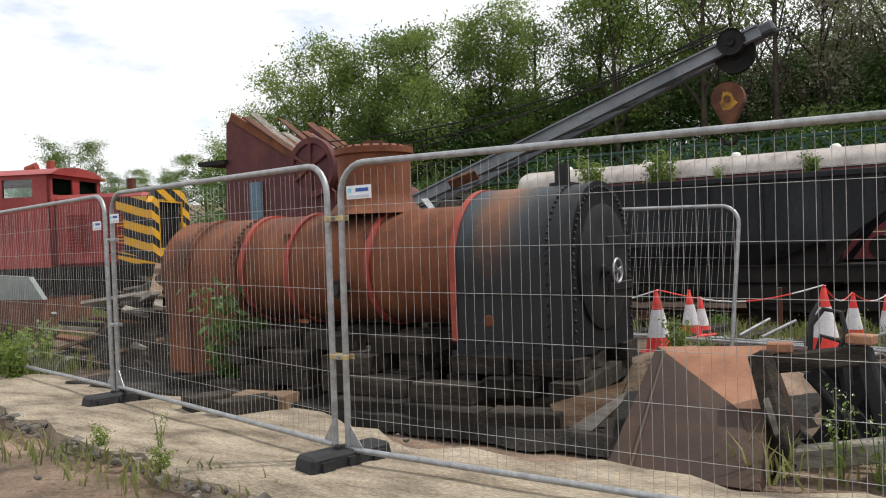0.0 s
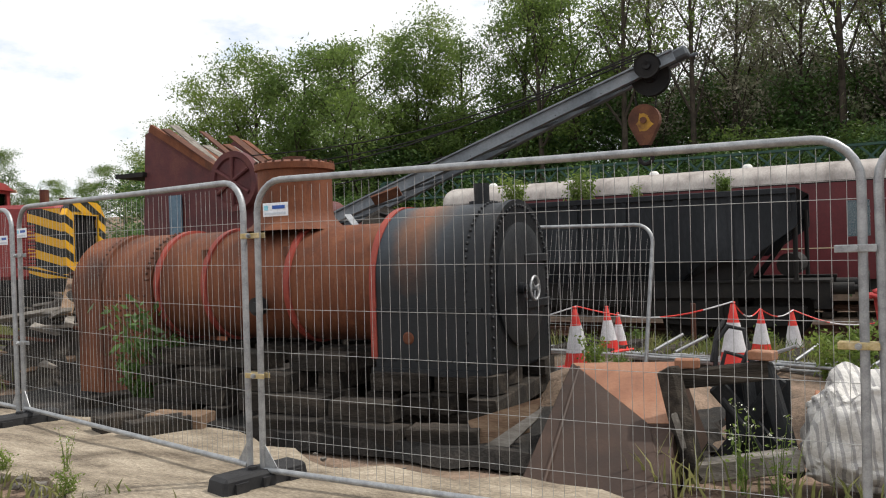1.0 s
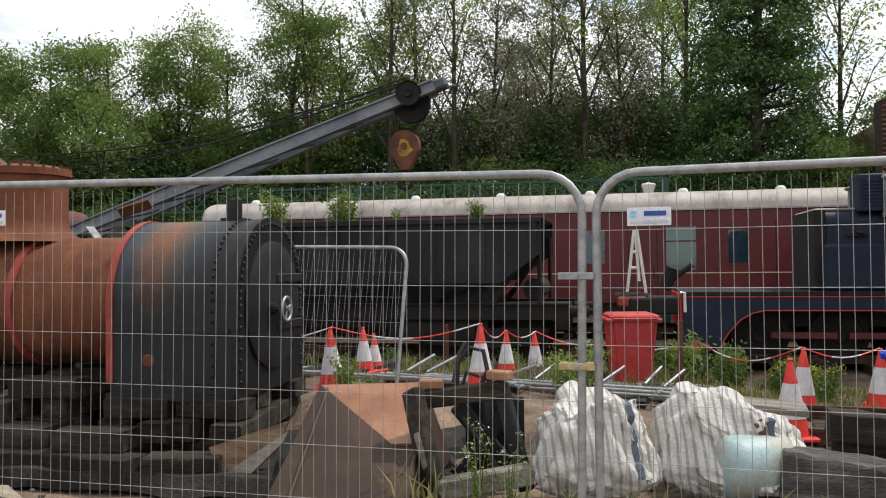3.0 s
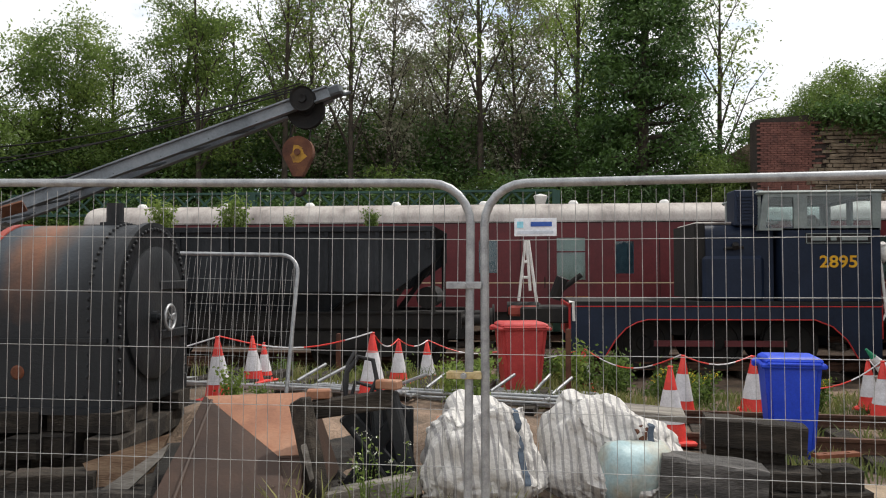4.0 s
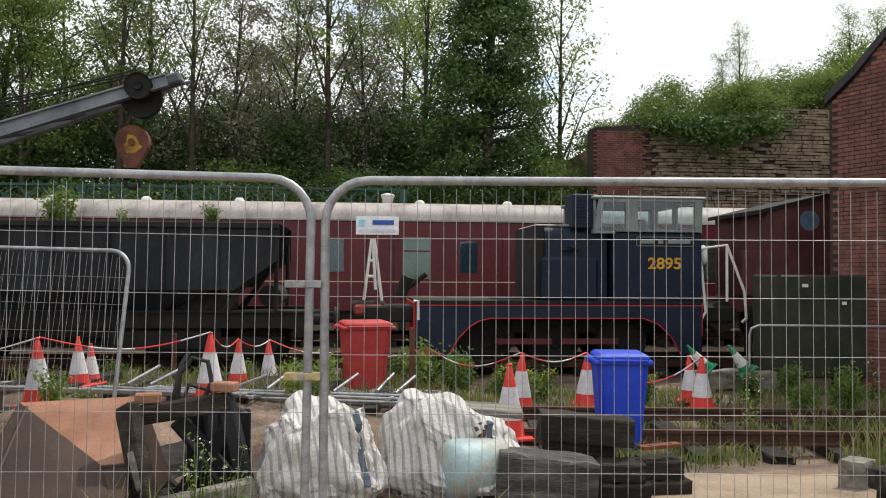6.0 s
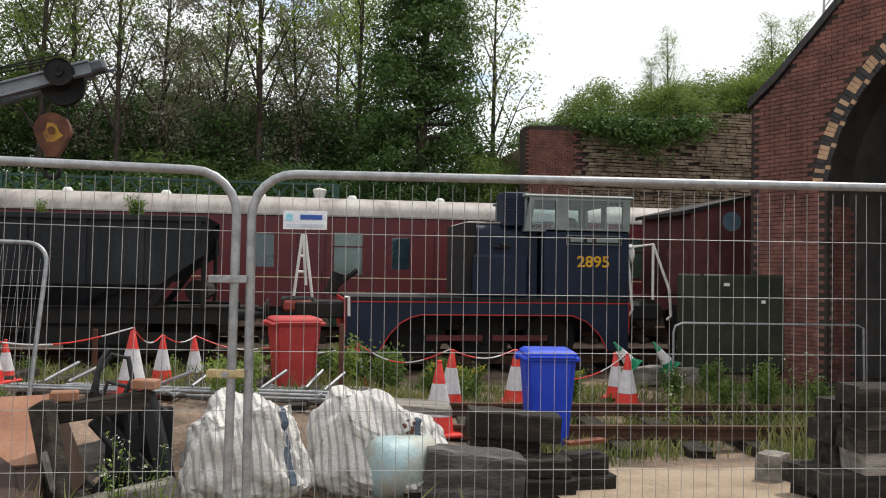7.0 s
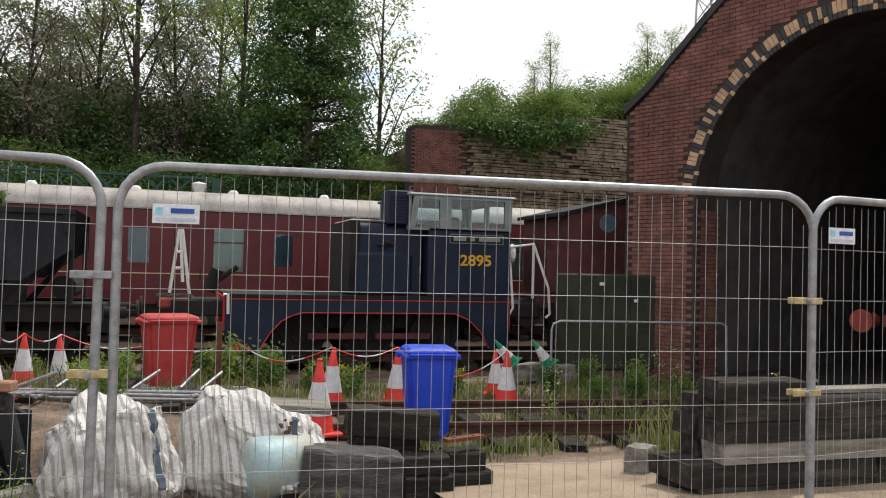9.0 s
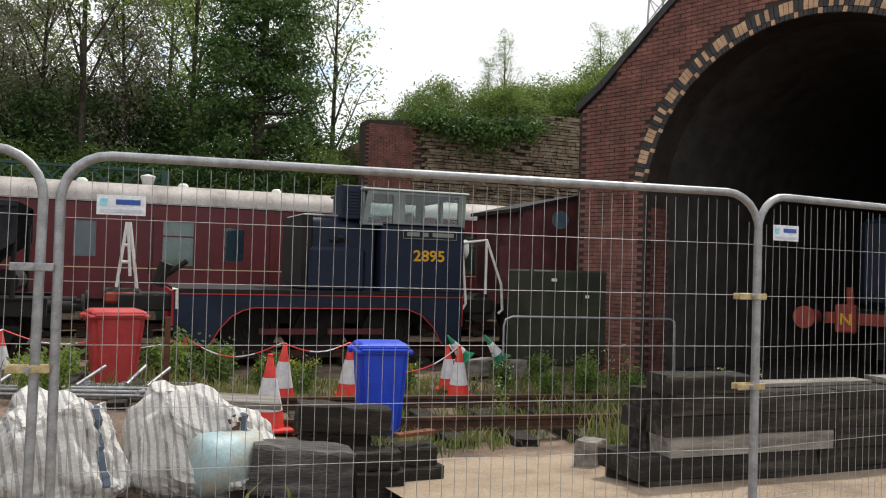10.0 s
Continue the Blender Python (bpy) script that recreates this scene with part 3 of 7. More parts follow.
def arch_bridge():
    b = thing("bridge", m=ARCH_M, label="red brick railway arch bridge with a buff and black brick ring", category="bridge", kind="structure")
    us = [4.45, 4.0, 3.4, 2.8, 2.3, 1.6, 0.9, 0, -1, -2.4, -4, -7]
    outline = [(4.45, BASE)] + [(u, wall_top(u) - 0.02) for u in us] + [(-7, BASE), (-R_IN, BASE)] + arc(0, SPRING, R_IN, 180, 0, 28) + [(R_IN, BASE)]
    bm = bmesh.new()
    slab(bm, outline, -0.62)
    part("wall", bm, MORTAR, b, "sooty mortar core of the wall")
    bm = bmesh.new()
    tun = [(R_IN, BASE)] + arc(0, SPRING, R_IN, 0, 180, 24) + [(-R_IN, BASE)]
    for (x1, z1), (x2, z2) in zip(tun, tun[1:]):
        vs = [bm.verts.new(p) for p in ((x1, -0.6, z1), (x2, -0.6, z2), (x2, -11, z2), (x1, -11, z1))]
        bm.faces.new(vs)
    vs = [bm.verts.new((x, -11, z)) for x, z in tun]
    bm.faces.new(vs)
    part("vault", bm, SOOT, b, "soot-blackened vault lining")
    bm = bmesh.new()
    box(bm, (0, -5.2, -0.36), (2 * R_IN - 0.02, 11.4, 0.12))
    part("arch_floor", bm, CINDER, b, "black cinder floor under the arch")
    bm = bmesh.new()
    box(bm, (-1.3, -5.8, 8.0), (12.6, 11.0, 0.3))
    for s, x in ((1, 4.6), (-1, -7.2)):
        box(bm, (x, -5.8, 3.5), (0.3, 11.0, 8.0)) if s < 0 else None
    part("deck", bm, MORTAR, b)
    # coping along the sloping parapet
    for i, (u1, u2) in enumerate(zip([4.5, 3.9, 3.3, 2.7, 2.1, 1.5, 0.9, 0.3, -0.3], [3.9, 3.3, 2.7, 2.1, 1.5, 0.9, 0.3, -0.3, -0.9])):
        z1, z2 = wall_top(u1) if u1 < 4.45 else 4.6, wall_top(u2)
        bm = bmesh.new()
        slab(bm, [(u1 - 0.004, z1), (u2 + 0.004, z2), (u2 + 0.004, z2 + 0.16), (u1 - 0.004, z1 + 0.16)], 0.74, pose(0, -0.68, 0))
        part("coping_stone", bm, BRICK_BLUE, b)
    return b


BRIDGE = arch_bridge()

# ---- stone retaining wall ----
WALL_Y = 28.0
STONE_WALL = tagged(new("wall_back"), "old retaining wall of coursed stone with a red brick end", "wall", kind="structure")
bm = bmesh.new()
slab(bm, [(8.9, -0.6), (8.9, 6.6), (10.2, 6.7), (12, 6.85), (14, 7.2), (19, 7.6), (34, 7.6), (34, -0.6)], 0.8, pose(0, WALL_Y, 0))
part("core", bm, MORTAR, STONE_WALL)


# ---- fence ----
PANEL_W, PANEL_H = 3.46, 1.848


def fence_panel_parts(t):
    r, rc = 0.021, 0.2
    bm = bmesh.new()
    w, hh = PANEL_W, PANEL_H
    pts = [(0, 0, -0.12), (0, 0, hh - rc)] + [(rc - rc * math.cos(a), 0, hh - rc + rc * math.sin(a)) for a in [math.pi / 2 * k / 6 for k in range(1, 7)]]
    pts += [(w - rc + rc * math.sin(a), 0, hh - rc + rc * math.cos(a)) for a in [math.pi / 2 * k / 6 for k in range(0, 7)]] + [(w, 0, -0.12)]
    pipe(bm, pts, r, 10)
    part("frame", bm, GALV, t, smooth=True)
    bm = bmesh.new()
    rod(bm, (0.02, 0, 0.0), (w - 0.02, 0, 0.0), 0.02, 10)
    part("bottom_rail", bm, GALV, t, smooth=True)
    for s, x in ((1, 0.02), (-1, w - 0.02)):
        bm = bmesh.new()
        slab(bm, [(x, 0.02), (x + s * 0.1, 0.02), (x, 0.16)] if s > 0 else [(x, 0.02), (x, 0.16), (x + s * 0.1, 0.02)], 0.006, pose(0, -0.003, 0))
        part("gusset", bm, GALV, t)
    if not hasattr(fence_panel_parts, "wires"):
        fence_panel_parts.wires = []
        for length in (hh - 0.06, w - 0.04):
            bm = bmesh.new()
            rod(bm, (0, 0, 0), (0, 0, length), 0.0015, 4, cap=False)
            me = bpy.data.meshes.new("wire")
            bm.to_mesh(me)
            bm.free()
            me.materials.append(WIRE)
            fence_panel_parts.wires.append(me)
    up, along = fence_panel_parts.wires
    n = 56
    for i in range(1, n):
        x = w * i / n
        drop = 0.12 if i in (1, n - 1) else 0.03 if i in (2, n - 2) else 0
        part("wire", up, None, t, m=pose(x, 0.004, 0.02, 0.25 * math.sin(i * 7.7), 0.12 * math.sin(i * 3.1), 0) @ Matrix.Diagonal((1, 1, 1 - drop / hh, 1)))
    for k in range(1, 7):
        part("wire", along, None, t, m=pose(0.02, -0.001, hh - 0.273 * k, 0, 90, 0))


FENCE = thing("site_fence", (0, 0, 0), 0, "run of galvanised mesh site fence panels on rubber feet", "fence")


def fence_panel(a, b, za, zb, label, tilt=0.0, loose=False):
    a, b = Vector((*a, za)), Vector((*b, zb))
    d = (b - a).normalized()
    back = Vector((-d.y, d.x, 0)).normalized()
    upv = d.cross(back) * -1 if d.cross(back).z < 0 else d.cross(back)
    m = Matrix((d, back, upv)).transposed().to_4x4()
    m = Matrix.Translation(a) @ m @ pose(0, 0, 0, tilt, 0, 0)
    t = thing("loose_mesh_panel", m=m, label=label, category="fence panel", group="spare fence panels") if loose else thing("panel", m=m)
    t.parent = None if loose else FENCE
    fence_panel_parts(t)
    return t


PANELS = [((-9.8, 5.12), (-6.42, 4.38), 0.18, 0.19), ((-6.33, 4.38), (-2.95, 3.61), 0.195, 0.16), ((-2.83, 3.59), (0.62, 3.56), 0.15, 0.105), ((0.72, 3.56), (4.08, 3.22), 0.1, 0.105), ((4.16, 3.22), (7.6, 3.65), 0.1, 0.09)]
for a, b, za, zb in PANELS:
    fence_panel(a, b, za, zb, "galvanised steel mesh site fence panel with rounded top corners")


def fence_foot(x, y, turn):
    z = ground_z(x, y) - 0.03
    t = thing("foot", (x, y, z), turn, "black rubber fence foot block")
    t.parent = FENCE
    bm = bmesh.new()
    box(bm, (0, 0, 0.07), (0.66, 0.22, 0.14), bevel=0.02, taper=0.92)
    for dx in (-0.2, 0, 0.2):
        box(bm, (dx, -0.115, 0.07), (0.09, 0.02, 0.07))
    part("block", bm, BLACK_BLOCK, t)
    bm = bmesh.new()
    for dx in (-0.045, 0.045):
        rod(bm, (dx, 0, 0.13), (dx, 0, 0.16), 0.032, 10)
    part("socket", bm, BLACK_BLOCK, t)


for x, y, a in ((-9.6, 5.05, 70), (-6.26, 4.33, 78), (-2.86, 3.58, 75), (0.62, 3.56, 85), (4.12, 3.22, 85), (7.65, 3.65, 80)):
    fence_foot(x, y, a)


def fence_clamp(x, y, z, turn, brass=True):
    t = thing("clamp", (x, y, z), turn, "bolted steel clamp joining two posts")
    t.parent = FENCE
    bm = bmesh.new()
    box(bm, (0, -0.026, 0), (0.17, 0.008, 0.034), bevel=0.003)
    box(bm, (0, 0.026, 0), (0.17, 0.008, 0.034), bevel=0.003)
    part("plate", bm, BRASS if brass else GALV, t)
    bm = bmesh.new()
    rod(bm, (0, -0.055, 0), (0, 0.045, 0), 0.008, 8)
    rod(bm, (0, -0.045, 0), (0, -0.03, 0), 0.016, 6)
    part("bolt", bm, GALV, t)


for x, y, z, a, br in ((-2.86, 3.60, 1.65, -5, True), (-2.86, 3.60, 0.75, -5, True), (0.62, 3.555, 1.46, -4, False), (0.62, 3.555, 1.03, -4, True), (4.12, 3.22, 1.4, -4, True), (4.12, 3.22, 0.92, -4, True), (-6.26, 4.33, 1.6, -12, False), (-6.26, 4.33, 0.8, -12, False)):
    fence_clamp(x, y, z, a, br)


def fence_sign(m):
    t = thing("sign", m=m, label="small white plastic plate wired to the mesh")
    t.parent = FENCE
    bm = bmesh.new()
    box(bm, (0, 0, 0), (0.2, 0.004, 0.085), bevel=0.001)
    part("plate", bm, PLATE, t)
    for nm, mt, c, s in (("emblem", SIGN_CYAN, (-0.072, -0.004, 0.012), (0.03, 0.003, 0.03)), ("wordmark", SIGN_BLUE, (0.028, -0.004, 0.014), (0.1, 0.003, 0.022)), ("small_print", SIGN_GREY, (0.0, -0.004, -0.025), (0.17, 0.003, 0.014))):
        bm = bmesh.new()
        box(bm, c, s)
        part(nm, bm, mt, t)


def on_panel(k, along, up, out=-0.02):
    a, b, za, zb = PANELS[k]
    f = along / PANEL_W
    p = Vector((a[0] + (b[0] - a[0]) * f, a[1] + (b[1] - a[1]) * f, za + (zb - za) * f + up))
    ang = math.degrees(math.atan2(b[1] - a[1], b[0] - a[0]))
    return Matrix.Translation(p) @ pose(0, 0, 0, 0, 0, ang) @ pose(0, out, 0)


fence_sign(on_panel(0, 3.3, 1.56)); fence_sign(on_panel(1, 0.12, 1.61)); fence_sign(on_panel(2, 0.19, 1.66)); fence_sign(on_panel(3, 0.25, 1.635)); fence_sign(on_panel(4, 0.2, 1.65))


# ---- the old boiler ----
def boiler():
    bx = thing("locomotive_boiler", (-4.4, 6.15, 0), 0, "rusted riveted steam locomotive boiler with a black smokebox, raised on timbers", "boiler")
    ax = lambda x, z=1.235: Matrix.Translation((x + 4.4, 0, z)) @ AXIS_X
    def D(r, zc, zb, n=28, grow=0.0):
        return [(r + grow, zb)] + arc(0, zc, r + grow, 0, 180, n) + [(-r - grow, zb)]
    def extr(outline, x0, x1, bev=0.0):
        b = bmesh.new()
        slab(b, outline, x1 - x0)
        b.transform(Matrix.Translation((x0 + 4.4, 0, 0)) @ pose(0, 0, 0, 0, 0, -90))
        return b
    bm = bmesh.new()
    lathe(bm, [(0.0, 0), (0.555, 0), (0.555, 2.8), (0.0, 2.8)], ax(-5.95), 48)
    part("barrel", bm, RUST, bx, smooth=True)
    bm = extr(D(0.59, 1.2, 0.12), -7.05, -5.95)
    bmesh.ops.bevel(bm, geom=[e for e in bm.edges if all(v.co.x < -2.5 for v in e.verts)], offset=0.1, segments=3, affect="EDGES")
    part("firebox_wrapper", bm, RUST, bx, smooth=True)
    bm = extr(D(0.59, 1.2, 0.12, grow=0.012), -6.8, -6.67)
    part("lap_strip", bm, RUST, bx, smooth=True)
    for x in (-5.88, -5.23, -4.2):
        bm = bmesh.new()
        lathe(bm, [(0.55, -0.03), (0.582, -0.03), (0.582, 0.03), (0.55, 0.03)], ax(x), 48)
        part("cladding_band", bm, BAND_RED, bx, "flaking red oxide band", smooth=True)
        bm = bmesh.new()
        box(bm, (x + 4.4 - 0.05, -0.48, 1.235 + 0.32), (0.05, 0.05, 0.09))
        part("band_clip", bm, RUST_DARK, bx)
    bm = bmesh.new()
    slab(bm, D(0.65, 1.265, 0.52), 1.1)
    bm.transform(Matrix.Translation((-3.18 + 4.4, 0, 0)) @ pose(0, 0, 0, 0, 0, -90))
    part("smokebox", bm, SMOKEBOX, bx, "black smokebox with blistered paint and a rust band", smooth=True)
    bm = extr(D(0.65, 1.265, 0.6, grow=0.012), -3.22, -3.16)
    part("smokebox_edge_band", bm, BAND_RED, bx, "red edge of the smokebox wrapper", smooth=True)
    bm = extr(D(0.65, 1.265, 0.5, grow=0.02), -2.13, -2.08)
    part("front_flange", bm, BLACK_STEEL, bx, smooth=True)
    bm = bmesh.new()
    box(bm, (-2.65 + 4.4, 0, 0.5), (1.1, 1.4, 0.05)); box(bm, (-2.65 + 4.4, -0.66, 1.02), (1.0, 0.02, 0.03))
    part("skirt_angle", bm, BLACK_STEEL, bx)
    bm = bmesh.new()
    lathe(bm, [(0.0, 0.07), (0.2, 0.066), (0.4, 0.052), (0.5, 0.034), (0.535, 0.02), (0.535, 0)], ax(-2.08, 1.2), 40)
    part("smokebox_door", bm, BLACK_STEEL, bx, smooth=True)
    for z in (1.42, 1.02):
        bm = bmesh.new()
        box(bm, (2.385, 0.22, z), (0.03, 0.55, 0.075), bevel=0.008)
        rod(bm, (2.36, 0.5, z - 0.06), (2.36, 0.5, z + 0.06), 0.025, 8)
        part("hinge_strap", bm, BLACK_STEEL, bx)
    bm = bmesh.new()
    pipe(bm, [(2.45, 0.1 * math.cos(a), 1.16 + 0.1 * math.sin(a)) for a in [math.tau * k / 20 for k in range(20)]], 0.013, 8, True)
    for a in (0.3, 2.4, 4.5):
        rod(bm, (2.45, 0, 1.16), (2.45, 0.1 * math.cos(a), 1.16 + 0.1 * math.sin(a)), 0.01, 6)
    rod(bm, (2.38, 0, 1.16), (2.48, 0, 1.16), 0.022, 10)
    part("hand_wheel", bm, GALV, bx, "worn bright steel hand wheel", smooth=True)
    bm = bmesh.new()
    rod(bm, (2.38, -0.17, 1.17), (2.43, -0.17, 1.17), 0.05, 12); rod(bm, (2.43, -0.17, 1.17), (2.46, -0.17, 1.17), 0.03, 8)
    part("door_boss", bm, BLACK_STEEL, bx)
    bm = bmesh.new()
    rod(bm, (1.95, 0.05, 1.88), (1.95, 0.05, 2.1), 0.07, 14); rod(bm, (1.95, 0.05, 1.9), (1.95, 0.05, 1.94), 0.12, 14)
    part("chimney_stub", bm, BLACK_STEEL, bx)
    # dome with its flange and bolted lid
    bm = bmesh.new()
    lathe(bm, [(0.52, -0.03), (0.44, 0.03), (0.385, 0.1), (0.37, 0.18), (0.37, 0.56), (0.40, 0.57), (0.40, 0.63), (0.37, 0.64), (0.3, 0.66), (0.0, 0.67)], Matrix.Translation((-0.1, 0, 1.79)), 40)
    dome = part("steam_dome", bm, RUST, bx, smooth=True)
    bm = bmesh.new()
    for k in range(26):
        a = math.tau * k / 26
        rod(bm, (-0.1 + 0.385 * math.cos(a), 0.385 * math.sin(a), 2.39), (-0.1 + 0.385 * math.cos(a), 0.385 * math.sin(a), 2.445), 0.014, 6)
    part("bolt_ring", bm, RUST_DARK, dome)
    bm = bmesh.new()
    rod(bm, (-0.1, 0, 2.44), (-0.1, 0, 2.5), 0.12, 16); rod(bm, (-0.32, -0.1, 2.42), (-0.32, -0.1, 2.49), 0.03, 8)
    part("dome_cap", bm, RUST_DARK, dome)
    # rivets: rows joined by region
    bm = bmesh.new()
    for x in (-6.02, -5.98, -6.73):
        for k in range(2, 30):
            a = math.pi * k / 31
            if x == -5.98 and k % 2:
                continue
            bmesh.ops.create_icosphere(bm, subdivisions=1, radius=0.016, matrix=Matrix.Translation((x + 4.4, -0.6 * math.cos(a), 1.2 + 0.6 * math.sin(a))))
    for i in range(13):
        for s in range(9):
            bmesh.ops.create_icosphere(bm, subdivisions=1, radius=0.013, matrix=Matrix.Translation((-6.75 + 4.4 + s * 0.09, -0.592, 0.25 + i * 0.075)))
    part("rivet_heads", bm, RUST_DARK, bx, kind="stuff")
    bm = bmesh.new()
    for k in range(0, 34):
        a = math.pi * k / 33
        bmesh.ops.create_icosphere(bm, subdivisions=1, radius=0.017, matrix=Matrix.Translation((-2.3 + 4.4, -0.655 * math.cos(a), 1.265 + 0.655 * math.sin(a))))
        bmesh.ops.create_icosphere(bm, subdivisions=1, radius=0.017, matrix=Matrix.Translation((-2.075 + 4.4, -0.615 * math.cos(a), 1.265 + 0.615 * math.sin(a))))
    for i in range(8):
        for y in (-0.615, 0.615):
            bmesh.ops.create_icosphere(bm, subdivisions=1, radius=0.017, matrix=Matrix.Translation((-2.075 + 4.4, y, 0.62 + i * 0.085)))
        bmesh.ops.create_icosphere(bm, subdivisions=1, radius=0.017, matrix=Matrix.Translation((-2.3 + 4.4, -0.655, 0.58 + i * 0.085)))
    for i in range(8):
        bmesh.ops.create_icosphere(bm, subdivisions=1, radius=0.018, matrix=Matrix.Translation((-3.1 + 4.4 + i * 0.11, -0.655, 0.6)))
    part("smokebox_rivets", bm, BLACK_STEEL, bx, kind="stuff")
    bm = bmesh.new()
    rod(bm, (-4.52 + 4.4, -0.56, 1.05), (-4.52 + 4.4, -0.63, 1.04), 0.09, 16); rod(bm, (-0.12, -0.63, 1.04), (-0.12, -0.67, 1.04), 0.05, 10)
    part("mudhole_cover", bm, BLACK_STEEL, bx)
    bm = bmesh.new()
    lathe(bm, [(0.0, 0.012), (0.04, 0.012), (0.055, 0.0)], Matrix.Translation((-2.85 + 4.4, -0.652, 0.78)) @ pose(0, 0, 0, 90, 0, 0), 14)
    part("rusted_patch", bm, RUST, bx, "rusted through patch")


boiler()


# timbers that carry the boiler
def crib():
    random.seed(11)
    g = 0.03
    for x0 in (-2.35, -2.95):
        for k, z in enumerate((g, g + 0.16, g + 0.32)):
            for i in range(3):
                timber(x0 + random.uniform(-0.05, 0.05), 5.55 + i * 0.55 + random.uniform(-0.05, 0.05), z, random.uniform(0.45, 0.68), random.uniform(-14, 14), w=random.uniform(0.22, 0.28)) if k % 2 == 0 else None
            if k % 2:
                timber(x0 - 0.1, 6.1, z, 1.5, 90 + random.uniform(-6, 6)); timber(x0 + 0.2, 6.05, z, 1.6, 90 + random.uniform(-6, 6))
    for x0, top in ((-3.7, 0.65), (-4.5, 0.65), (-5.35, 0.65)):
        z, k = g, 0
        while z + 0.15 < top + 0.02:
            if k % 2 == 0:
                for dx in (-0.18, 0.18):
                    timber(x0 + dx + random.uniform(-0.04, 0.04), 6.0 + random.uniform(-0.12, 0.12), z, random.uniform(1.25, 1.85), 90 + random.uniform(-10, 10), w=random.uniform(0.22, 0.27), mesh=GREYS[0] if random.random() < 0.05 else None)
            else:
                for dy in (-0.55, 0.0, 0.5):
                    timber(x0 + random.uniform(-0.05, 0.05), 6.0 + dy, z, random.uniform(0.5, 0.85), random.uniform(-15, 15))
            z += 0.155
            k += 1
    for x, y, z, ln, a, mesh in ((-5.4, 5.15, g, 0.85, 8, None), (-4.75, 4.75, g, 0.55, 14, SPLIT), (-3.6, 4.95, g, 0.8, 3, None), (-2.9, 4.9, g, 0.7, -8, None), (-2.25, 5.0, g, 0.55, 12, None), (-6.2, 5.4, g, 0.9, 80, None),
                                 (-3.85, 5.1, g + 0.155, 0.9, -3, None), (-3.0, 5.05, g + 0.155, 0.55, 5, None), (-4.1, 5.2, g + 0.31, 0.5, 4, None), (-5.0, 5.2, g + 0.155, 0.8, 2, None), (-5.2, 4.55, g, 0.5, 70, None), (-4.75, 4.5, g, 0.5, 66, None)):
        timber(x, y, z, ln, a, mesh=mesh, label="split sleeper showing raw brown wood" if mesh is SPLIT else "tarred old railway sleeper, black and weathered")


crib()
# two broken boards leaning by the smokebox
for outline, y, mt, lb in (([(-0.32, 0.12), (0.26, 0.32), (0.16, 0.06), (-0.2, -0.06)], 5.02, SPLIT_WOOD, "broken brown plywood board propped against the timbers"), ([(-0.16, -0.05), (0.3, 0.27), (0.26, 0.18), (-0.02, -0.1)], 4.93, GREY_WOOD, "broken pale board propped against the timbers")):
    bm = bmesh.new()
    slab(bm, outline, 0.03)
    ob = part("broken_board", bm, mt, m=pose(-1.76, y, 0.11, -14, 0, 4))
    tagged(ob, lb, "board", "broken boards")


# ---- rolling stock ----
def wheel_set(t, x, y, z, r=0.45):
    for s in (-1, 1):
        bm = bmesh.new()
        lathe(bm, [(0.0, -0.03), (r * 0.25, -0.06), (r * 0.3, -0.03), (r * 0.8, -0.02), (r * 0.82, -0.06), (r, -0.06), (r, 0.05), (r + 0.03, 0.05), (r + 0.03, 0.08), (0, 0.08)],
              Matrix.Translation((x, y + s * 0.72, z + r)) @ (AXIS_Y if s < 0 else AXIS_Y @ pose(0, 0, 0, 180, 0, 0)), 28)
        part("wheel", bm, UNDER, t, smooth=True)


def buffer_pair(t, x, y, z, sgn, mat, half=0.86):
    for s in (-1, 1):
        bm = bmesh.new()
        rod(bm, (x, y + s * half, z), (x + sgn * 0.35, y + s * half, z), 0.1, 14)
        rod(bm, (x + sgn * 0.35, y + s * half, z), (x + sgn * 0.5, y + s * half, z), 0.06, 12)
        rod(bm, (x + sgn * 0.5, y + s * half, z), (x + sgn * 0.54, y + s * half, z), 0.22, 20)
        part("buffer", bm, mat, t, smooth=True)


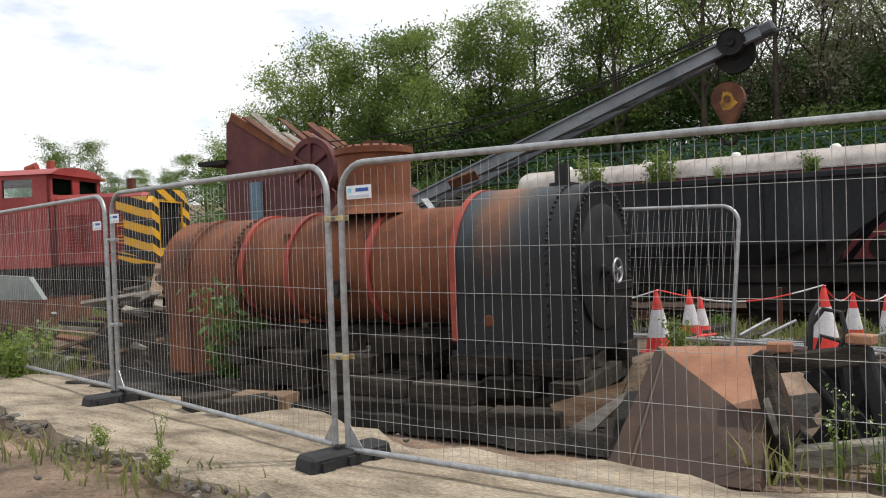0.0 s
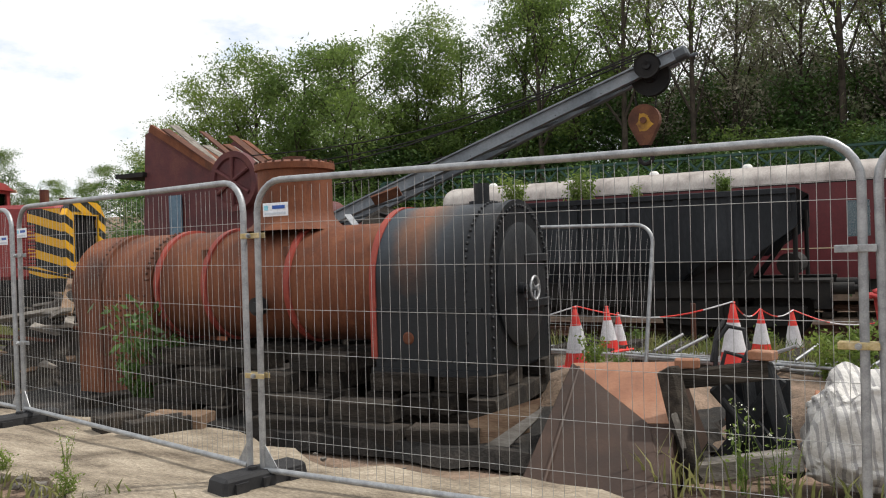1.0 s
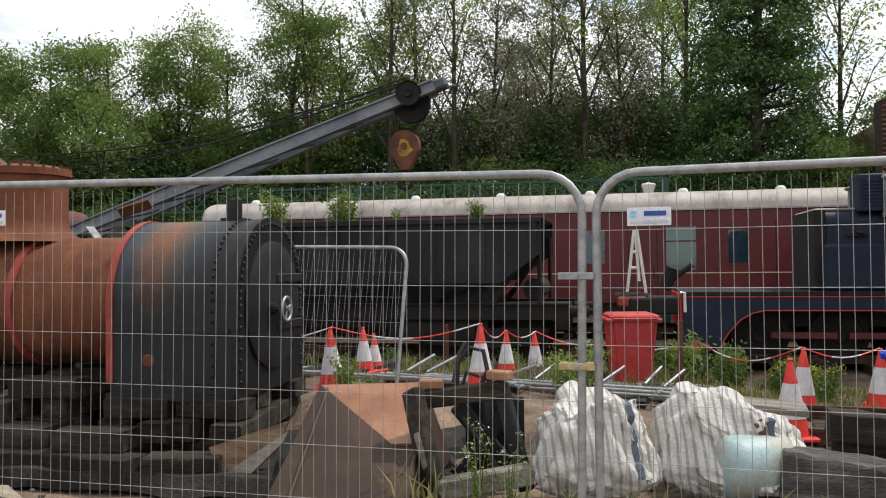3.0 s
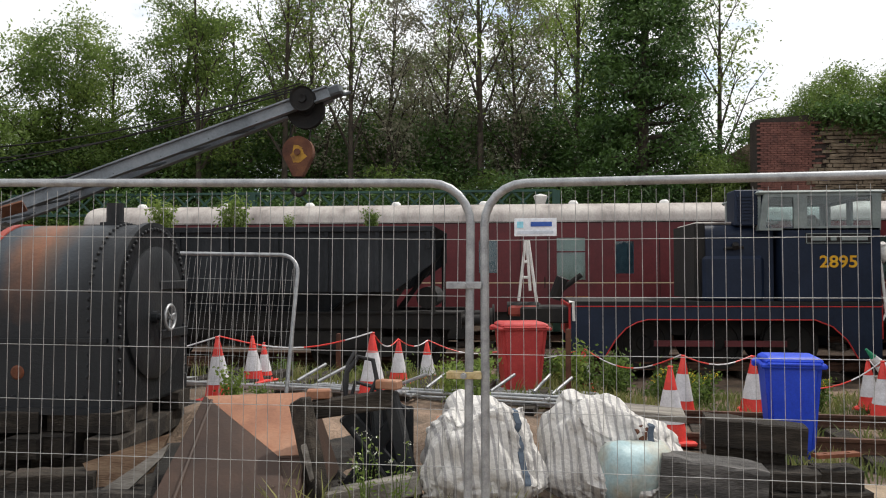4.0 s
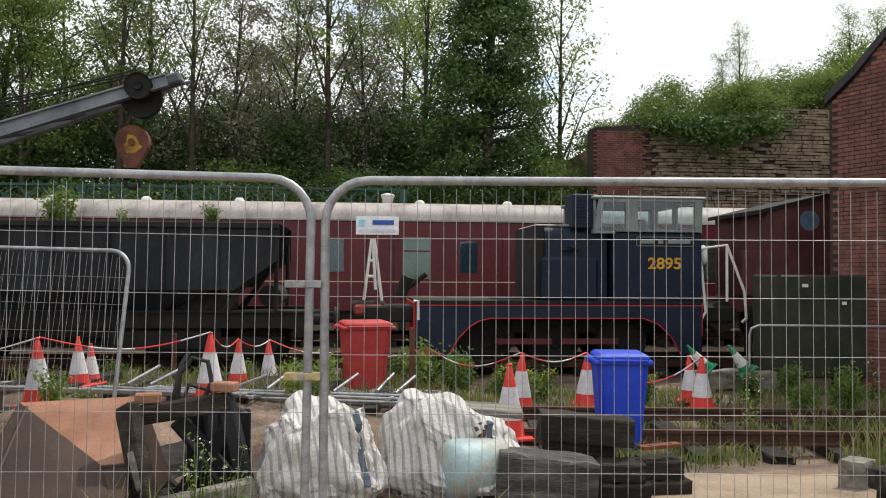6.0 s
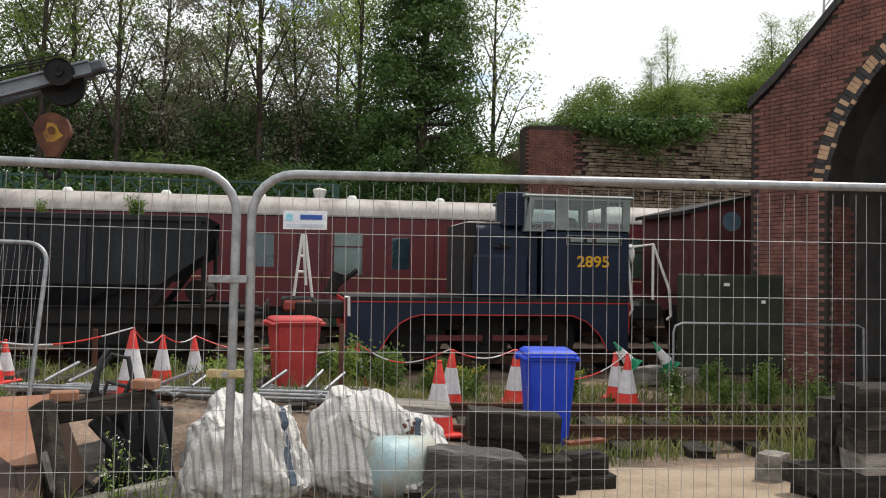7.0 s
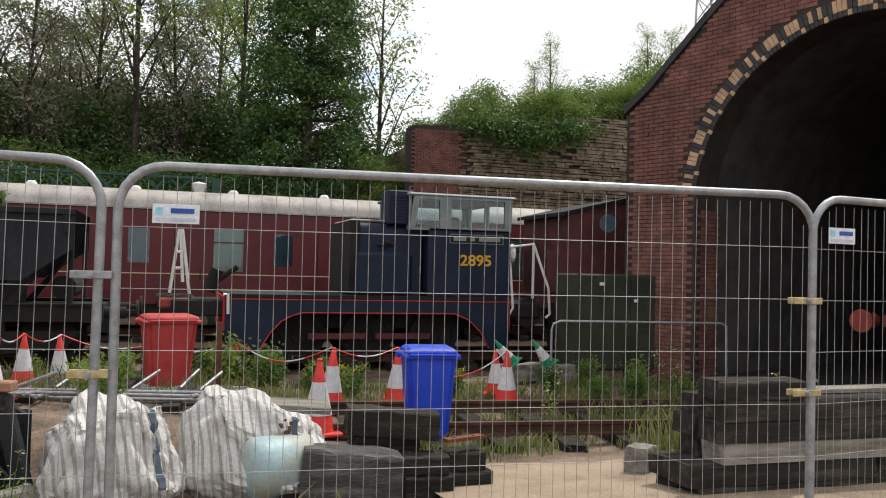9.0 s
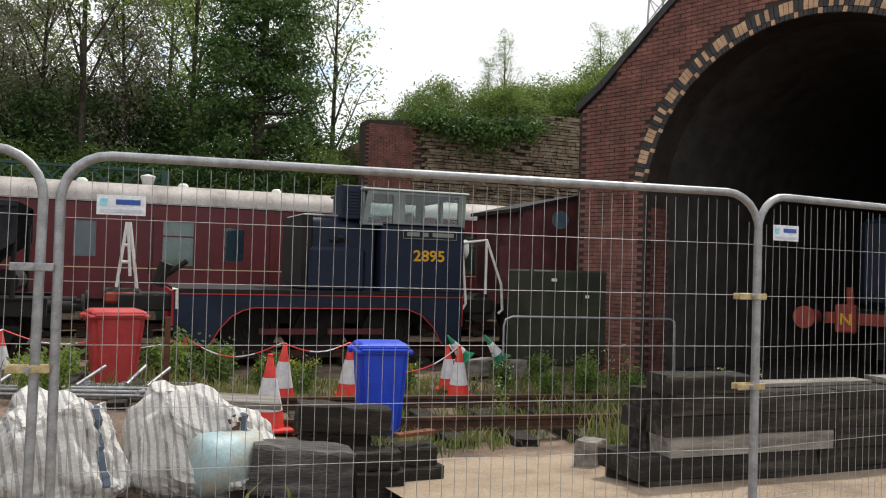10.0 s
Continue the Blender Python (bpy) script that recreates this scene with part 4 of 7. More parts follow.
def hopper_wagon():
    t = thing("hopper_wagon", (-4.3, 15.4, -0.29), 0, "long faded black steel hopper wagon on the siding", "wagon")
    zt, half, w = 2.62, 3.75, 1.25
    for s in (-1, 1):
        bm = bmesh.new()
        slab(bm, [(-half, zt), (half, zt), (half, zt - 0.62), (half - 0.75, zt - 1.15), (-half + 0.75, zt - 1.15), (-half, zt - 0.62)], 0.04, pose(0, s * w - 0.02, 0))
        part("side_plate", bm, WAGON_BLACK, t)
        bm = bmesh.new()
        slab(bm, [(-half + 1.1, 0), (half - 1.1, 0), (half - 2.2, -0.62), (-half + 2.2, -0.62)], 0.04, pose(0, s * w - 0.02, zt - 1.14, s * -35, 0, 0))
        part("lower_slope", bm, WAGON_BLACK, t)
        for i in range(9):
            x = -half + 0.12 + i * (2 * half - 0.24) / 8
            bm = bmesh.new()
            ln = 0.38 if i in (0, 8) else 1.15
            box(bm, (x, s * (w + 0.035), zt - ln / 2), (0.07, 0.07, ln))
            part("side_stanchion", bm, WAGON_BLACK, t)
        bm = bmesh.new()
        box(bm, (0, s * (w + 0.03), zt - 0.04), (2 * half, 0.1, 0.1), bevel=0.01)
        part("top_rim", bm, WAGON_BLACK, t)
        bm = bmesh.new()
        box(bm, (0, s * 1.05, 0.95), (2 * half + 0.9, 0.1, 0.28))
        box(bm, (0, s * 1.05, 1.09), (2 * half + 0.9, 0.2, 0.03))
        part("solebar", bm, UNDER, t)
        for e in (-1, 1):
            bm = bmesh.new()
            slab(bm, [(e * half, zt - 0.3), (e * (half - 0.1), zt - 0.4), (e * (half - 1.0), 1.1), (e * (half - 0.85), 1.1)], 0.06, pose(0, s * 1.1 - 0.03, 0))
            part("end_strut", bm, UNDER, t)
            bm = bmesh.new()
            rod(bm, (e * (half - 0.05), s * 1.1, zt - 0.3), (e * (half - 0.05), s * 1.1, 1.05), 0.04, 8)
            part("end_post", bm, UNDER, t)
    for e in (-1, 1):
        bm = bmesh.new()
        vs = [bm.verts.new(p) for p in ((e * half, -w, zt), (e * half, w, zt), (e * (half - 1.9), w, zt - 1.5), (e * (half - 1.9), -w, zt - 1.5))]
        bm.faces.new(vs)
        bmesh.ops.solidify(bm, geom=bm.faces[:], thickness=0.03)
        part("end_slope", bm, WAGON_BLACK, t)
        for dx in (0.4, 1.9):
            wheel_set(t, e * (half - dx), 0, 0.0)
        for s in (-1, 1):
            bm = bmesh.new()
            slab(bm, [(e * (half - 2.4), 0.65), (e * (half + 0.1), 0.65), (e * (half - 0.1), 0.35), (e * (half - 1.15), 0.28), (e * (half - 2.2), 0.35)], 0.08, pose(0, s * 0.95 - 0.04, 0))
            part("bogie_frame", bm, UNDER, t)
        buffer_pair(t, e * (half + 0.45), 0, 0.95, e, UNDER)
        bm = bmesh.new()
        rod(bm, (e * (half - 0.2), -0.7, 1.35), (e * (half - 0.2), 0.6, 1.35), 0.2, 16)
        part("brake_cylinder", bm, UNDER, t)
    bm = bmesh.new()
    box(bm, (0, 0, 0.95), (2 * half + 0.8, 1.9, 0.2)); box(bm, (0, 0, 0.75), (3.0, 1.6, 0.5)); box(bm, (0, 0, 1.3), (3.2, 1.9, 0.6))
    box(bm, (0, 0, zt - 0.5), (2 * half - 1.6, 2 * w - 0.1, 0.06)); box(bm, (0, 0, 1.15), (2 * half - 2.0, 2.0, 1.0)); box(bm, (1.7, -1.0, 0.6), (1.6, 0.1, 0.3)); box(bm, (-1.9, -1.0, 0.62), (1.0, 0.1, 0.34))
    part("underframe", bm, UNDER, t)


hopper_wagon()


def coach(name, x0, x1, y, z, doors, windows, label):
    """A railway coach along x: curved sides and roof, windows set in, gangway ends."""
    t = thing(name, ((x0 + x1) / 2, y, z), 0, label, "railway coach")
    L, w = x1 - x0, 1.38
    half = L / 2
    zb, zg, zr = 0.98, 3.36, 3.89
    # side with window holes, facing the yard
    outl = [(-half, zb), (half, zb), (half, zg), (-half, zg)]
    holes = [[(a - c / 2, b), (a + c / 2, b), (a + c / 2, b + h), (a - c / 2, b + h)] for a, b, c, h, *_ in windows]
    bm = bmesh.new()
    slab(bm, outl, 0.05, pose(0, -w, 0), holes)
    part("body_side", bm, MAROON, t)
    bm = bmesh.new()
    slab(bm, outl, 0.05, pose(0, w - 0.05, 0))
    part("body_side", bm, MAROON, t)
    for e in (-1, 1):
        bm = bmesh.new()
        box(bm, (e * (half - 0.03), 0, 2.17), (0.06, 2 * w - 0.11, 2.36))
        part("end_wall", bm, MAROON, t)
        bm = bmesh.new()
        box(bm, (e * (half + 0.08), 0, 2.0), (0.16, 1.0, 2.1), bevel=0.04)
        part("gangway", bm, UNDER, t)
    prof = [(-w - 0.02, zg - 0.02)] + [(-w + 0.03 + (w - 0.03) * (1 - math.cos(a)), zg + 0.02 + (zr - zg) * math.sin(a) ** 0.8) for a in [math.pi / 2 * k / 10 for k in range(1, 11)]]
    prof = prof + [(-x, zz) for x, zz in prof[-2::-1]]
    bm = bmesh.new()
    slab(bm, prof, L)
    bm.transform(pose(-half, 0, 0) @ pose(0, 0, 0, 0, 0, -90))
    part("roof", bm, ROOF_GREY, t, "dirty silver-grey curved roof", smooth=True)
    for zz, hgt, mt, nm in ((zg - 0.02, 0.05, UNDER, "gutter"), (1.74, 0.025, CREAM, "waist_line")):
        bm = bmesh.new()
        box(bm, (0, -w - 0.006, zz), (L, 0.014, hgt))
        part(nm, bm, mt, t)
    bm = bmesh.new()
    box(bm, (0, -1.2, 0.85), (L, 0.14, 0.26)); box(bm, (0, 0, 0.9), (L, 2.3, 0.1)); box(bm, (-2, -0.9, 0.5), (1.8, 0.6, 0.5)); box(bm, (3, -0.9, 0.5), (1.2, 0.6, 0.5))
    part("underframe", bm, UNDER, t)
    for a, b, c, h, kind, mt in windows:
        fr = bmesh.new()
        slab(fr, [(a - c / 2 - 0.04, b - 0.04), (a + c / 2 + 0.04, b - 0.04), (a + c / 2 + 0.04, b + h + 0.04), (a - c / 2 - 0.04, b + h + 0.04)], 0.03, pose(0, -w - 0.02, 0),
             [[(a - c / 2 + 0.02, b + 0.02), (a + c / 2 - 0.02, b + 0.02), (a + c / 2 - 0.02, b + h - 0.02), (a - c / 2 + 0.02, b + h - 0.02)]])
        if kind == "slide":
            box(fr, (a, -w + 0.0, b + h * 0.66), (c, 0.03, 0.035))
        wob = part("window", fr, MAROON, t)
        gl = bmesh.new()
        box(gl, (a, -w + 0.025, b + h / 2), (c, 0.008, h))
        part("pane", gl, GLASS, wob)
        cu = bmesh.new()
        box(cu, (a, -w + 0.09, b + h / 2), (c * 1.05, 0.02, h))
        part("blind", cu, mt, wob)
    for x in doors:
        bm = bmesh.new()
        for dx in (-0.36, 0.36):
            box(bm, (x + dx, -w - 0.004, 2.02), (0.018, 0.01, 2.0))
        rod(bm, (x + 0.28, -w - 0.03, 1.6), (x + 0.28, -w - 0.03, 1.9), 0.014, 6)
        part("door_edge", bm, UNDER, t)
    n = int(L / 2.45)
    for i in range(n):
        x = -half + 1.2 + i * 2.45
        bm = bmesh.new()
        lathe(bm, [(0.0, 0.13), (0.08, 0.12), (0.13, 0.07), (0.14, 0.0)], Matrix.Translation((x, -0.35, zr - 0.03)), 14)
        part("roof_vent", bm, WHITE_PAINT, t, smooth=True)
    for e in (-1, 1):
        for dx in (2.2, 4.8):
            wheel_set(t, e * (half - dx), 0, 0.0)
        buffer_pair(t, e * half, 0, 1.0, e, UNDER)
    return t


XL = -11.0


def XM(x):
    """World x in the coach's own frame."""
    return x - (XL + 12.2) / 2


def coach_number(t, x, z):
    for k in range(6):
        bm = bmesh.new()
        box(bm, (x + k * 0.105, -1.386, z), (0.075, 0.012, 0.11), bevel=0.002)
        part("number_bar", bm, YELLOW, t, "small yellow painted bar")


COACH = coach("railway_coach", XL, 12.2, 22.9, -0.5, (XM(1.35), XM(4.95)), [(a - 0.15 + XM(0), b, c, h, k, m) for a, b, c, h, k, m in ((0.3, 1.98, 0.54, 0.9, 'fix', BLUE_CURTAIN), (2.46, 1.8, 0.78, 1.14, 'slide', BLIND), (3.84, 1.96, 0.52, 0.88, 'fix', BLUE_CURTAIN), (9.0, 1.8, 0.78, 1.14, 'slide', BLIND), (10.6, 1.8, 0.78, 1.14, 'slide', BLIND))], "maroon railway coach with curtained windows and a dirty pale roof")
coach_number(COACH, XM(2.2), 1.32)


def lettering(txt, size, mat, parent, m, name="lettering", label=""):
    cu = bpy.data.curves.new(name, "FONT")
    cu.body, cu.size, cu.extrude, cu.align_x, cu.align_y = txt, size, 0.004, "CENTER", "CENTER"
    cu.offset = size * 0.018
    tmp = bpy.data.objects.new("tmp", cu)
    scene.collection.objects.link(tmp)
    bpy.context.view_layer.update()
    me = bpy.data.meshes.new_from_object(tmp.evaluated_get(bpy.context.evaluated_depsgraph_get()))
    bpy.data.objects.remove(tmp)
    me.materials.append(mat)
    return part(name, me, None, parent, label, m=m @ pose(0, 0, 0, 90, 0, 0))


def shunter():
    """The dark blue diesel shunter: deep outside frame with an arch, bonnet, grey cab."""
    Y, Z = 16.4, -0.33
    t = thing("shunting_locomotive", (4.6, Y, Z), 0, "dark blue diesel shunting locomotive with red lining and a grey cab", "locomotive")
    def X(x):
        return x - 4.6
    yf = -1.35   # face of the frame
    f0, f1, ft, fb = X(1.88), X(7.38), 1.28, 0.3
    for s in (-1, 1):
        o = [(f0, ft), (f0, fb), (f0 + 0.62, fb), (f0 + 0.8, 0.6), (f0 + 1.0, 0.82), (f0 + 1.2, 0.93), (f0 + 1.4, 0.98), (f1 - 1.15, 0.98), (f1 - 0.85, 0.86), (f1 - 0.6, 0.62), (f1 - 0.42, fb), (f1, fb), (f1, ft)]
        bm = bmesh.new()
        slab(bm, o, 0.05, pose(0, s * 1.32 - 0.025, 0))
        part("frame_plate", bm, LOCO_BLUE, t)
        bm = bmesh.new()
        pipe(bm, [(x, s * 1.352, z) for x, z in o[2:11]], 0.012, 6)
        pipe(bm, [(f0, s * 1.352, ft - 0.06), (f1, s * 1.352, ft - 0.06)], 0.011, 6)
        part("red_lining", bm, LOCO_RED, t)
    bm = bmesh.new()
    box(bm, ((f0 + f1) / 2, 0, ft), (f1 - f0, 2.72, 0.06)); box(bm, ((f0 + f1) / 2, 0, 0.95), (f1 - f0 - 0.3, 1.3, 0.6))
    part("footplate", bm, UNDER, t)
    for e, x in ((-1, f0), (1, f1)):
        bm = bmesh.new()
        box(bm, (x, 0, 0.95), (0.08, 2.6, 0.62))
        part("buffer_beam", bm, LOCO_RED, t)
        buffer_pair(t, x, 0, 0.98, e, UNDER)
    for x in (f0 + 1.4, f0 + 2.75, f0 + 4.1):
        wheel_set(t, x, 0, 0.0, 0.5)
    bm = bmesh.new()
    box(bm, (f0 + 2.1, -1.0, 0.52), (1.1, 0.08, 0.11)); box(bm, (f0 + 3.4, -1.0, 0.52), (1.1, 0.08, 0.11))
    part("coupling_rod", bm, MAROON, t)
    # bonnet
    b0, b1 = X(4.38), X(5.6)
    bm = bmesh.new()
    slab(bm, [(-1.05, ft + 0.03), (1.05, ft + 0.03), (1.05, 2.53)] + arc(0.85, 2.53, 0.2, 0, 90, 5) + arc(-0.85, 2.53, 0.2, 90, 180, 5) + [(-1.05, 2.53)], b1 - b0)
    bm.transform(pose(b0, 0, 0) @ pose(0, 0, 0, 0, 0, -90))
    part("bonnet", bm, LOCO_BLUE, t, smooth=True)
    bm = bmesh.new()
    box(bm, (b0 - 0.1, 0, 2.05), (0.2, 2.0, 1.4))
    part("radiator", bm, UNDER, t)
    bm = bmesh.new()
    box(bm, ((b0 + b1) / 2, 0, 2.76), (b1 - b0 + 0.3, 1.8, 0.05), bevel=0.02)
    part("bonnet_top", bm, ROOF_GREY, t)
    bm = bmesh.new()
    box(bm, (X(4.85), -1.12, 1.72), (1.1, 0.16, 0.85), bevel=0.06)
    part("side_locker", bm, LOCO_BLUE, t)
    bm = bmesh.new()
    rod(bm, (X(4.7), -1.12, 2.28), (X(5.05), -1.12, 2.3), 0.03, 8); rod(bm, (X(4.9), -1.1, 2.28), (X(4.9), -1.16, 2.36), 0.06, 10)
    part("horn", bm, UNDER, t)
    bm = bmesh.new()
    box(bm, (X(5.15), -0.85, 3.03), (0.52, 0.6, 0.66), bevel=0.02)
    intake = part("air_intake", bm, LOCO_BLUE, t)
    for k in range(8):
        bm = bmesh.new()
        box(bm, (X(5.15), -1.16, 2.82 + k * 0.06), (0.42, 0.03, 0.03))
        part("slat", bm, LOCO_BLUE, intake)
    # cab
    c0, c1 = X(5.27), X(7.4)
    bm = bmesh.new()
    box(bm, ((c0 + c1) / 2 + 0.2, 0, 1.98), (c1 - c0 - 0.4, 2.62, 1.35), bevel=0.02)
    part("cab_lower", bm, LOCO_BLUE, t)
    cz, ct = 2.62, 3.26
    wins = [[(c0 + 0.12, cz + 0.02), (c0 + 0.62, cz + 0.02), (c0 + 0.62, cz + 0.58), (c0 + 0.2, cz + 0.58)], [(c0 + 0.86, cz + 0.06), (c1 - 0.14, cz + 0.06), (c1 - 0.14, cz + 0.6), (c0 + 0.86, cz + 0.6)]]
    for s in (-1, 1):
        bm = bmesh.new()
        slab(bm, [(c0, cz - 0.02), (c1, cz - 0.02), (c1 + 0.02, ct), (c0 + 0.1, ct)], 0.06, pose(0, s * 1.28 - 0.03, 0), wins)
        side = part("cab_side", bm, CAB_GREY, t, "pale grey-green cab side")
        for k, wv in enumerate(wins):
            gl = bmesh.new()
            slab(gl, wv, 0.008, pose(0, s * 1.28, 0))
            part("pane", gl, GLASS, side)
    for x, tl in ((c0 + 0.05, 8), (c1 - 0.03, 0)):
        bm = bmesh.new()
        slab(bm, [(-1.25, cz - 0.02), (1.25, cz - 0.02), (1.2, ct), (-1.2, ct)], 0.05, pose(x + 0.025, 0, 0, 0, 0, 90),
             [[(-1.05, cz + 0.06), (-0.1, cz + 0.06), (-0.1, cz + 0.58), (-1.05, cz + 0.58)], [(0.1, cz + 0.06), (1.05, cz + 0.06), (1.05, cz + 0.58), (0.1, cz + 0.58)]])
        part("cab_end", bm, CAB_GREY, t)
    bm = bmesh.new()
    box(bm, ((c0 + c1) / 2 + 0.04, 0, ct + 0.03), (c1 - c0 + 0.12, 2.66, 0.07), bevel=0.03)
    part("cab_roof", bm, CAB_GREY, t)
    bm = bmesh.new()
    box(bm, (c0 + 1.38, 0.3, cz + 0.1), (0.4, 0.4, 0.5), bevel=0.08)
    part("cab_seat", bm, ROOF_GREY, t)
    yn = -1.31
    lettering("2895", 0.3, YELLOW, t, pose(X(6.66), yn - 0.006, 2.02) @ Matrix.Diagonal((1.12, 1, 1, 1)), "running_number", "yellow painted running number")
    bm = bmesh.new()
    box(bm, (X(6.66), yn - 0.012, 2.45), (1.15, 0.025, 0.19), bevel=0.006)
    plate = part("nameplate", bm, UNDER, t, "cast nameplate with pale raised border")
    bm = bmesh.new()
    for zz in (2.365, 2.535):
        box(bm, (X(6.66), yn - 0.027, zz), (1.12, 0.008, 0.012))
    for xx in (-0.56, 0.56):
        box(bm, (X(6.66) + xx, yn - 0.027, 2.45), (0.012, 0.008, 0.17))
    for a, b in ((-0.48, -0.22), (-0.14, -0.04), (0.05, 0.5)):
        box(bm, (X(6.66) + (a + b) / 2, yn - 0.027, 2.45), (b - a, 0.008, 0.08))
    part("raised_border", bm, CAB_GREY, plate)
    # white handrails at both ends, lamp
    for nm, pts in (("handrail", [(X(7.35), -1.25, 2.3), (X(7.42), -1.25, 1.95), (X(7.5), -1.25, 1.1), (X(7.4), -1.25, 0.95)]), ("handrail", [(X(7.38), -1.2, 2.32), (X(7.95), -1.2, 2.4), (X(8.3), -1.2, 1.5), (X(8.34), -1.2, 0.98), (X(8.25), -1.2, 0.9)]), ("handrail", [(X(7.95), -1.2, 2.4), (X(7.95), -1.2, 1.3)]),
                    ("handrail", [(X(0.92), -0.9, 1.3), (X(1.06), -0.9, 2.46), (X(1.11), -0.9, 2.46), (X(1.26), -0.9, 1.3), (X(1.24), -0.9, 1.05)]), ("handrail", [(X(1.08), -0.9, 2.44), (X(1.14), -0.9, 1.5)]), ("rung", [(X(0.97), -0.9, 1.75), (X(1.12), -0.9, 1.75)]), ("rung", [(X(1.0), -0.9, 2.05), (X(1.1), -0.9, 2.05)]), ("handrail", [(X(1.84), -1.36, 1.3), (X(1.92), -1.36, 1.3), (X(1.93), -1.36, 0.95)])):
        bm = bmesh.new()
        pipe(bm, pts, 0.028, 8)
        part(nm, bm, WHITE_PAINT, t, smooth=True)
    bm = bmesh.new()
    lathe(bm, [(0.0, 0.0), (0.15, 0.02), (0.19, 0.08), (0.2, 0.12), (0.0, 0.13)], Matrix.Translation((X(7.42), -1.05, 2.2)) @ AXIS_X, 18)
    part("headlamp", bm, WHITE_PAINT, t, smooth=True)
    bm = bmesh.new()
    box(bm, (X(7.7), 0, 1.05), (0.9, 2.3, 0.35), bevel=0.05); rod(bm, (X(7.9), -1.1, 1.0), (X(7.9), -0.5, 1.0), 0.3, 18); box(bm, (X(8.45), -1.05, 0.75), (0.08, 0.2, 0.9))
    part("sandbox", bm, UNDER, t)
    bm = bmesh.new()
    box(bm, (X(1.45), -0.6, 1.05), (1.0, 1.2, 0.3), bevel=0.03); rod(bm, (X(0.7), -0.9, 1.15), (X(1.3), -0.9, 1.15), 0.14, 14); rod(bm, (X(1.7), -0.9, 1.5), (X(2.1), -1.0, 1.8), 0.05, 8)
    rod(bm, (X(1.6), -0.85, 1.35), (X(1.75), -0.9, 1.75), 0.12, 10)
    part("front_gear", bm, UNDER, t)
    bm = bmesh.new()
    box(bm, (X(1.0), -0.9, 1.12), (0.55, 0.4, 0.2), bevel=0.04)
    part("red_bracket", bm, BAND_RED, t)


shunter()


def brake_van():
    t = thing("brake_van", (9.45, 16.6, -0.02), 0, "faded maroon van with a low arched roof beside the bridge", "wagon")
    bm = bmesh.new()
    slab(bm, [(-0.6, 1.0), (2.2, 1.0), (2.2, 3.1), (1.6, 3.22), (0.6, 3.05), (-0.6, 2.75)], 2.4, pose(0, -1.2, 0))
    part("body", bm, CRANE_MAROON, t)
    bm = bmesh.new()
    slab(bm, [(-0.75, 2.72), (0.6, 3.05), (1.6, 3.23), (2.3, 3.12), (2.3, 3.2), (1.6, 3.31), (0.6, 3.13), (-0.75, 2.8)], 2.5, pose(0, -1.25, 0))
    part("roof", bm, UNDER, t)
    for x in (0.3, 1.3):
        bm = bmesh.new()
        rod(bm, (x, -1.22, 2.6), (x, -1.19, 2.6), 0.2, 18)
        part("round_window", bm, BLUE_CURTAIN, t)
    bm = bmesh.new()
    box(bm, (0.5, 0, 0.9), (3.6, 2.2, 0.25)); box(bm, (-0.8, -0.5, 1.55), (0.5, 1.2, 0.9))
    part("underframe", bm, CRANE_MAROON, t)
    wheel_set(t, 0.2, 0, 0); wheel_set(t, 1.8, 0, 0)


brake_van()


def green_tank():
    t = thing("steel_container", (8.9, 13.6, -0.43), 0, "dull green riveted steel box container by the bridge", "container")
    bm = bmesh.new()
    box(bm, (0.12, 0, 1.05), (2.24, 0.9, 1.76), bevel=0.03)
    part("body", bm, GREEN_STEEL, t)
    for x in (-0.97, 0.12, 1.2):
        bm = bmesh.new()
        box(bm, (x, -0.465, 1.05), (0.06, 0.03, 1.76))
        part("rib", bm, GREEN_STEEL, t)
    for x, z, w in ((0.2, 1.45, 0.08), (-0.5, 1.75, 0.1)):
        bm = bmesh.new()
        box(bm, (x, -0.46, z), (w, 0.024, 0.055))
        part("tag", bm, WHITE_PAINT, t)
    for x in (-0.8, 0.8):
        bm = bmesh.new()
        box(bm, (x, 0, 0.09), (0.25, 0.95, 0.18))
        part("skid", bm, OLD_WOOD, t)
    t = thing("pipe_barrier", (7.75, 12.2, -0.5), -8, "bent galvanised tube barrier rail", "barrier")
    bm = bmesh.new()
    pipe(bm, [(-0.75, 0, 0), (-0.75, 0, 1.05), (-0.72, 0, 1.15), (-0.6, 0, 1.2), (2.3, 0, 1.2), (2.4, 0, 1.15), (2.42, 0, 0)], 0.02, 8)
    part("rail", bm, GALV, t, smooth=True)


green_tank()


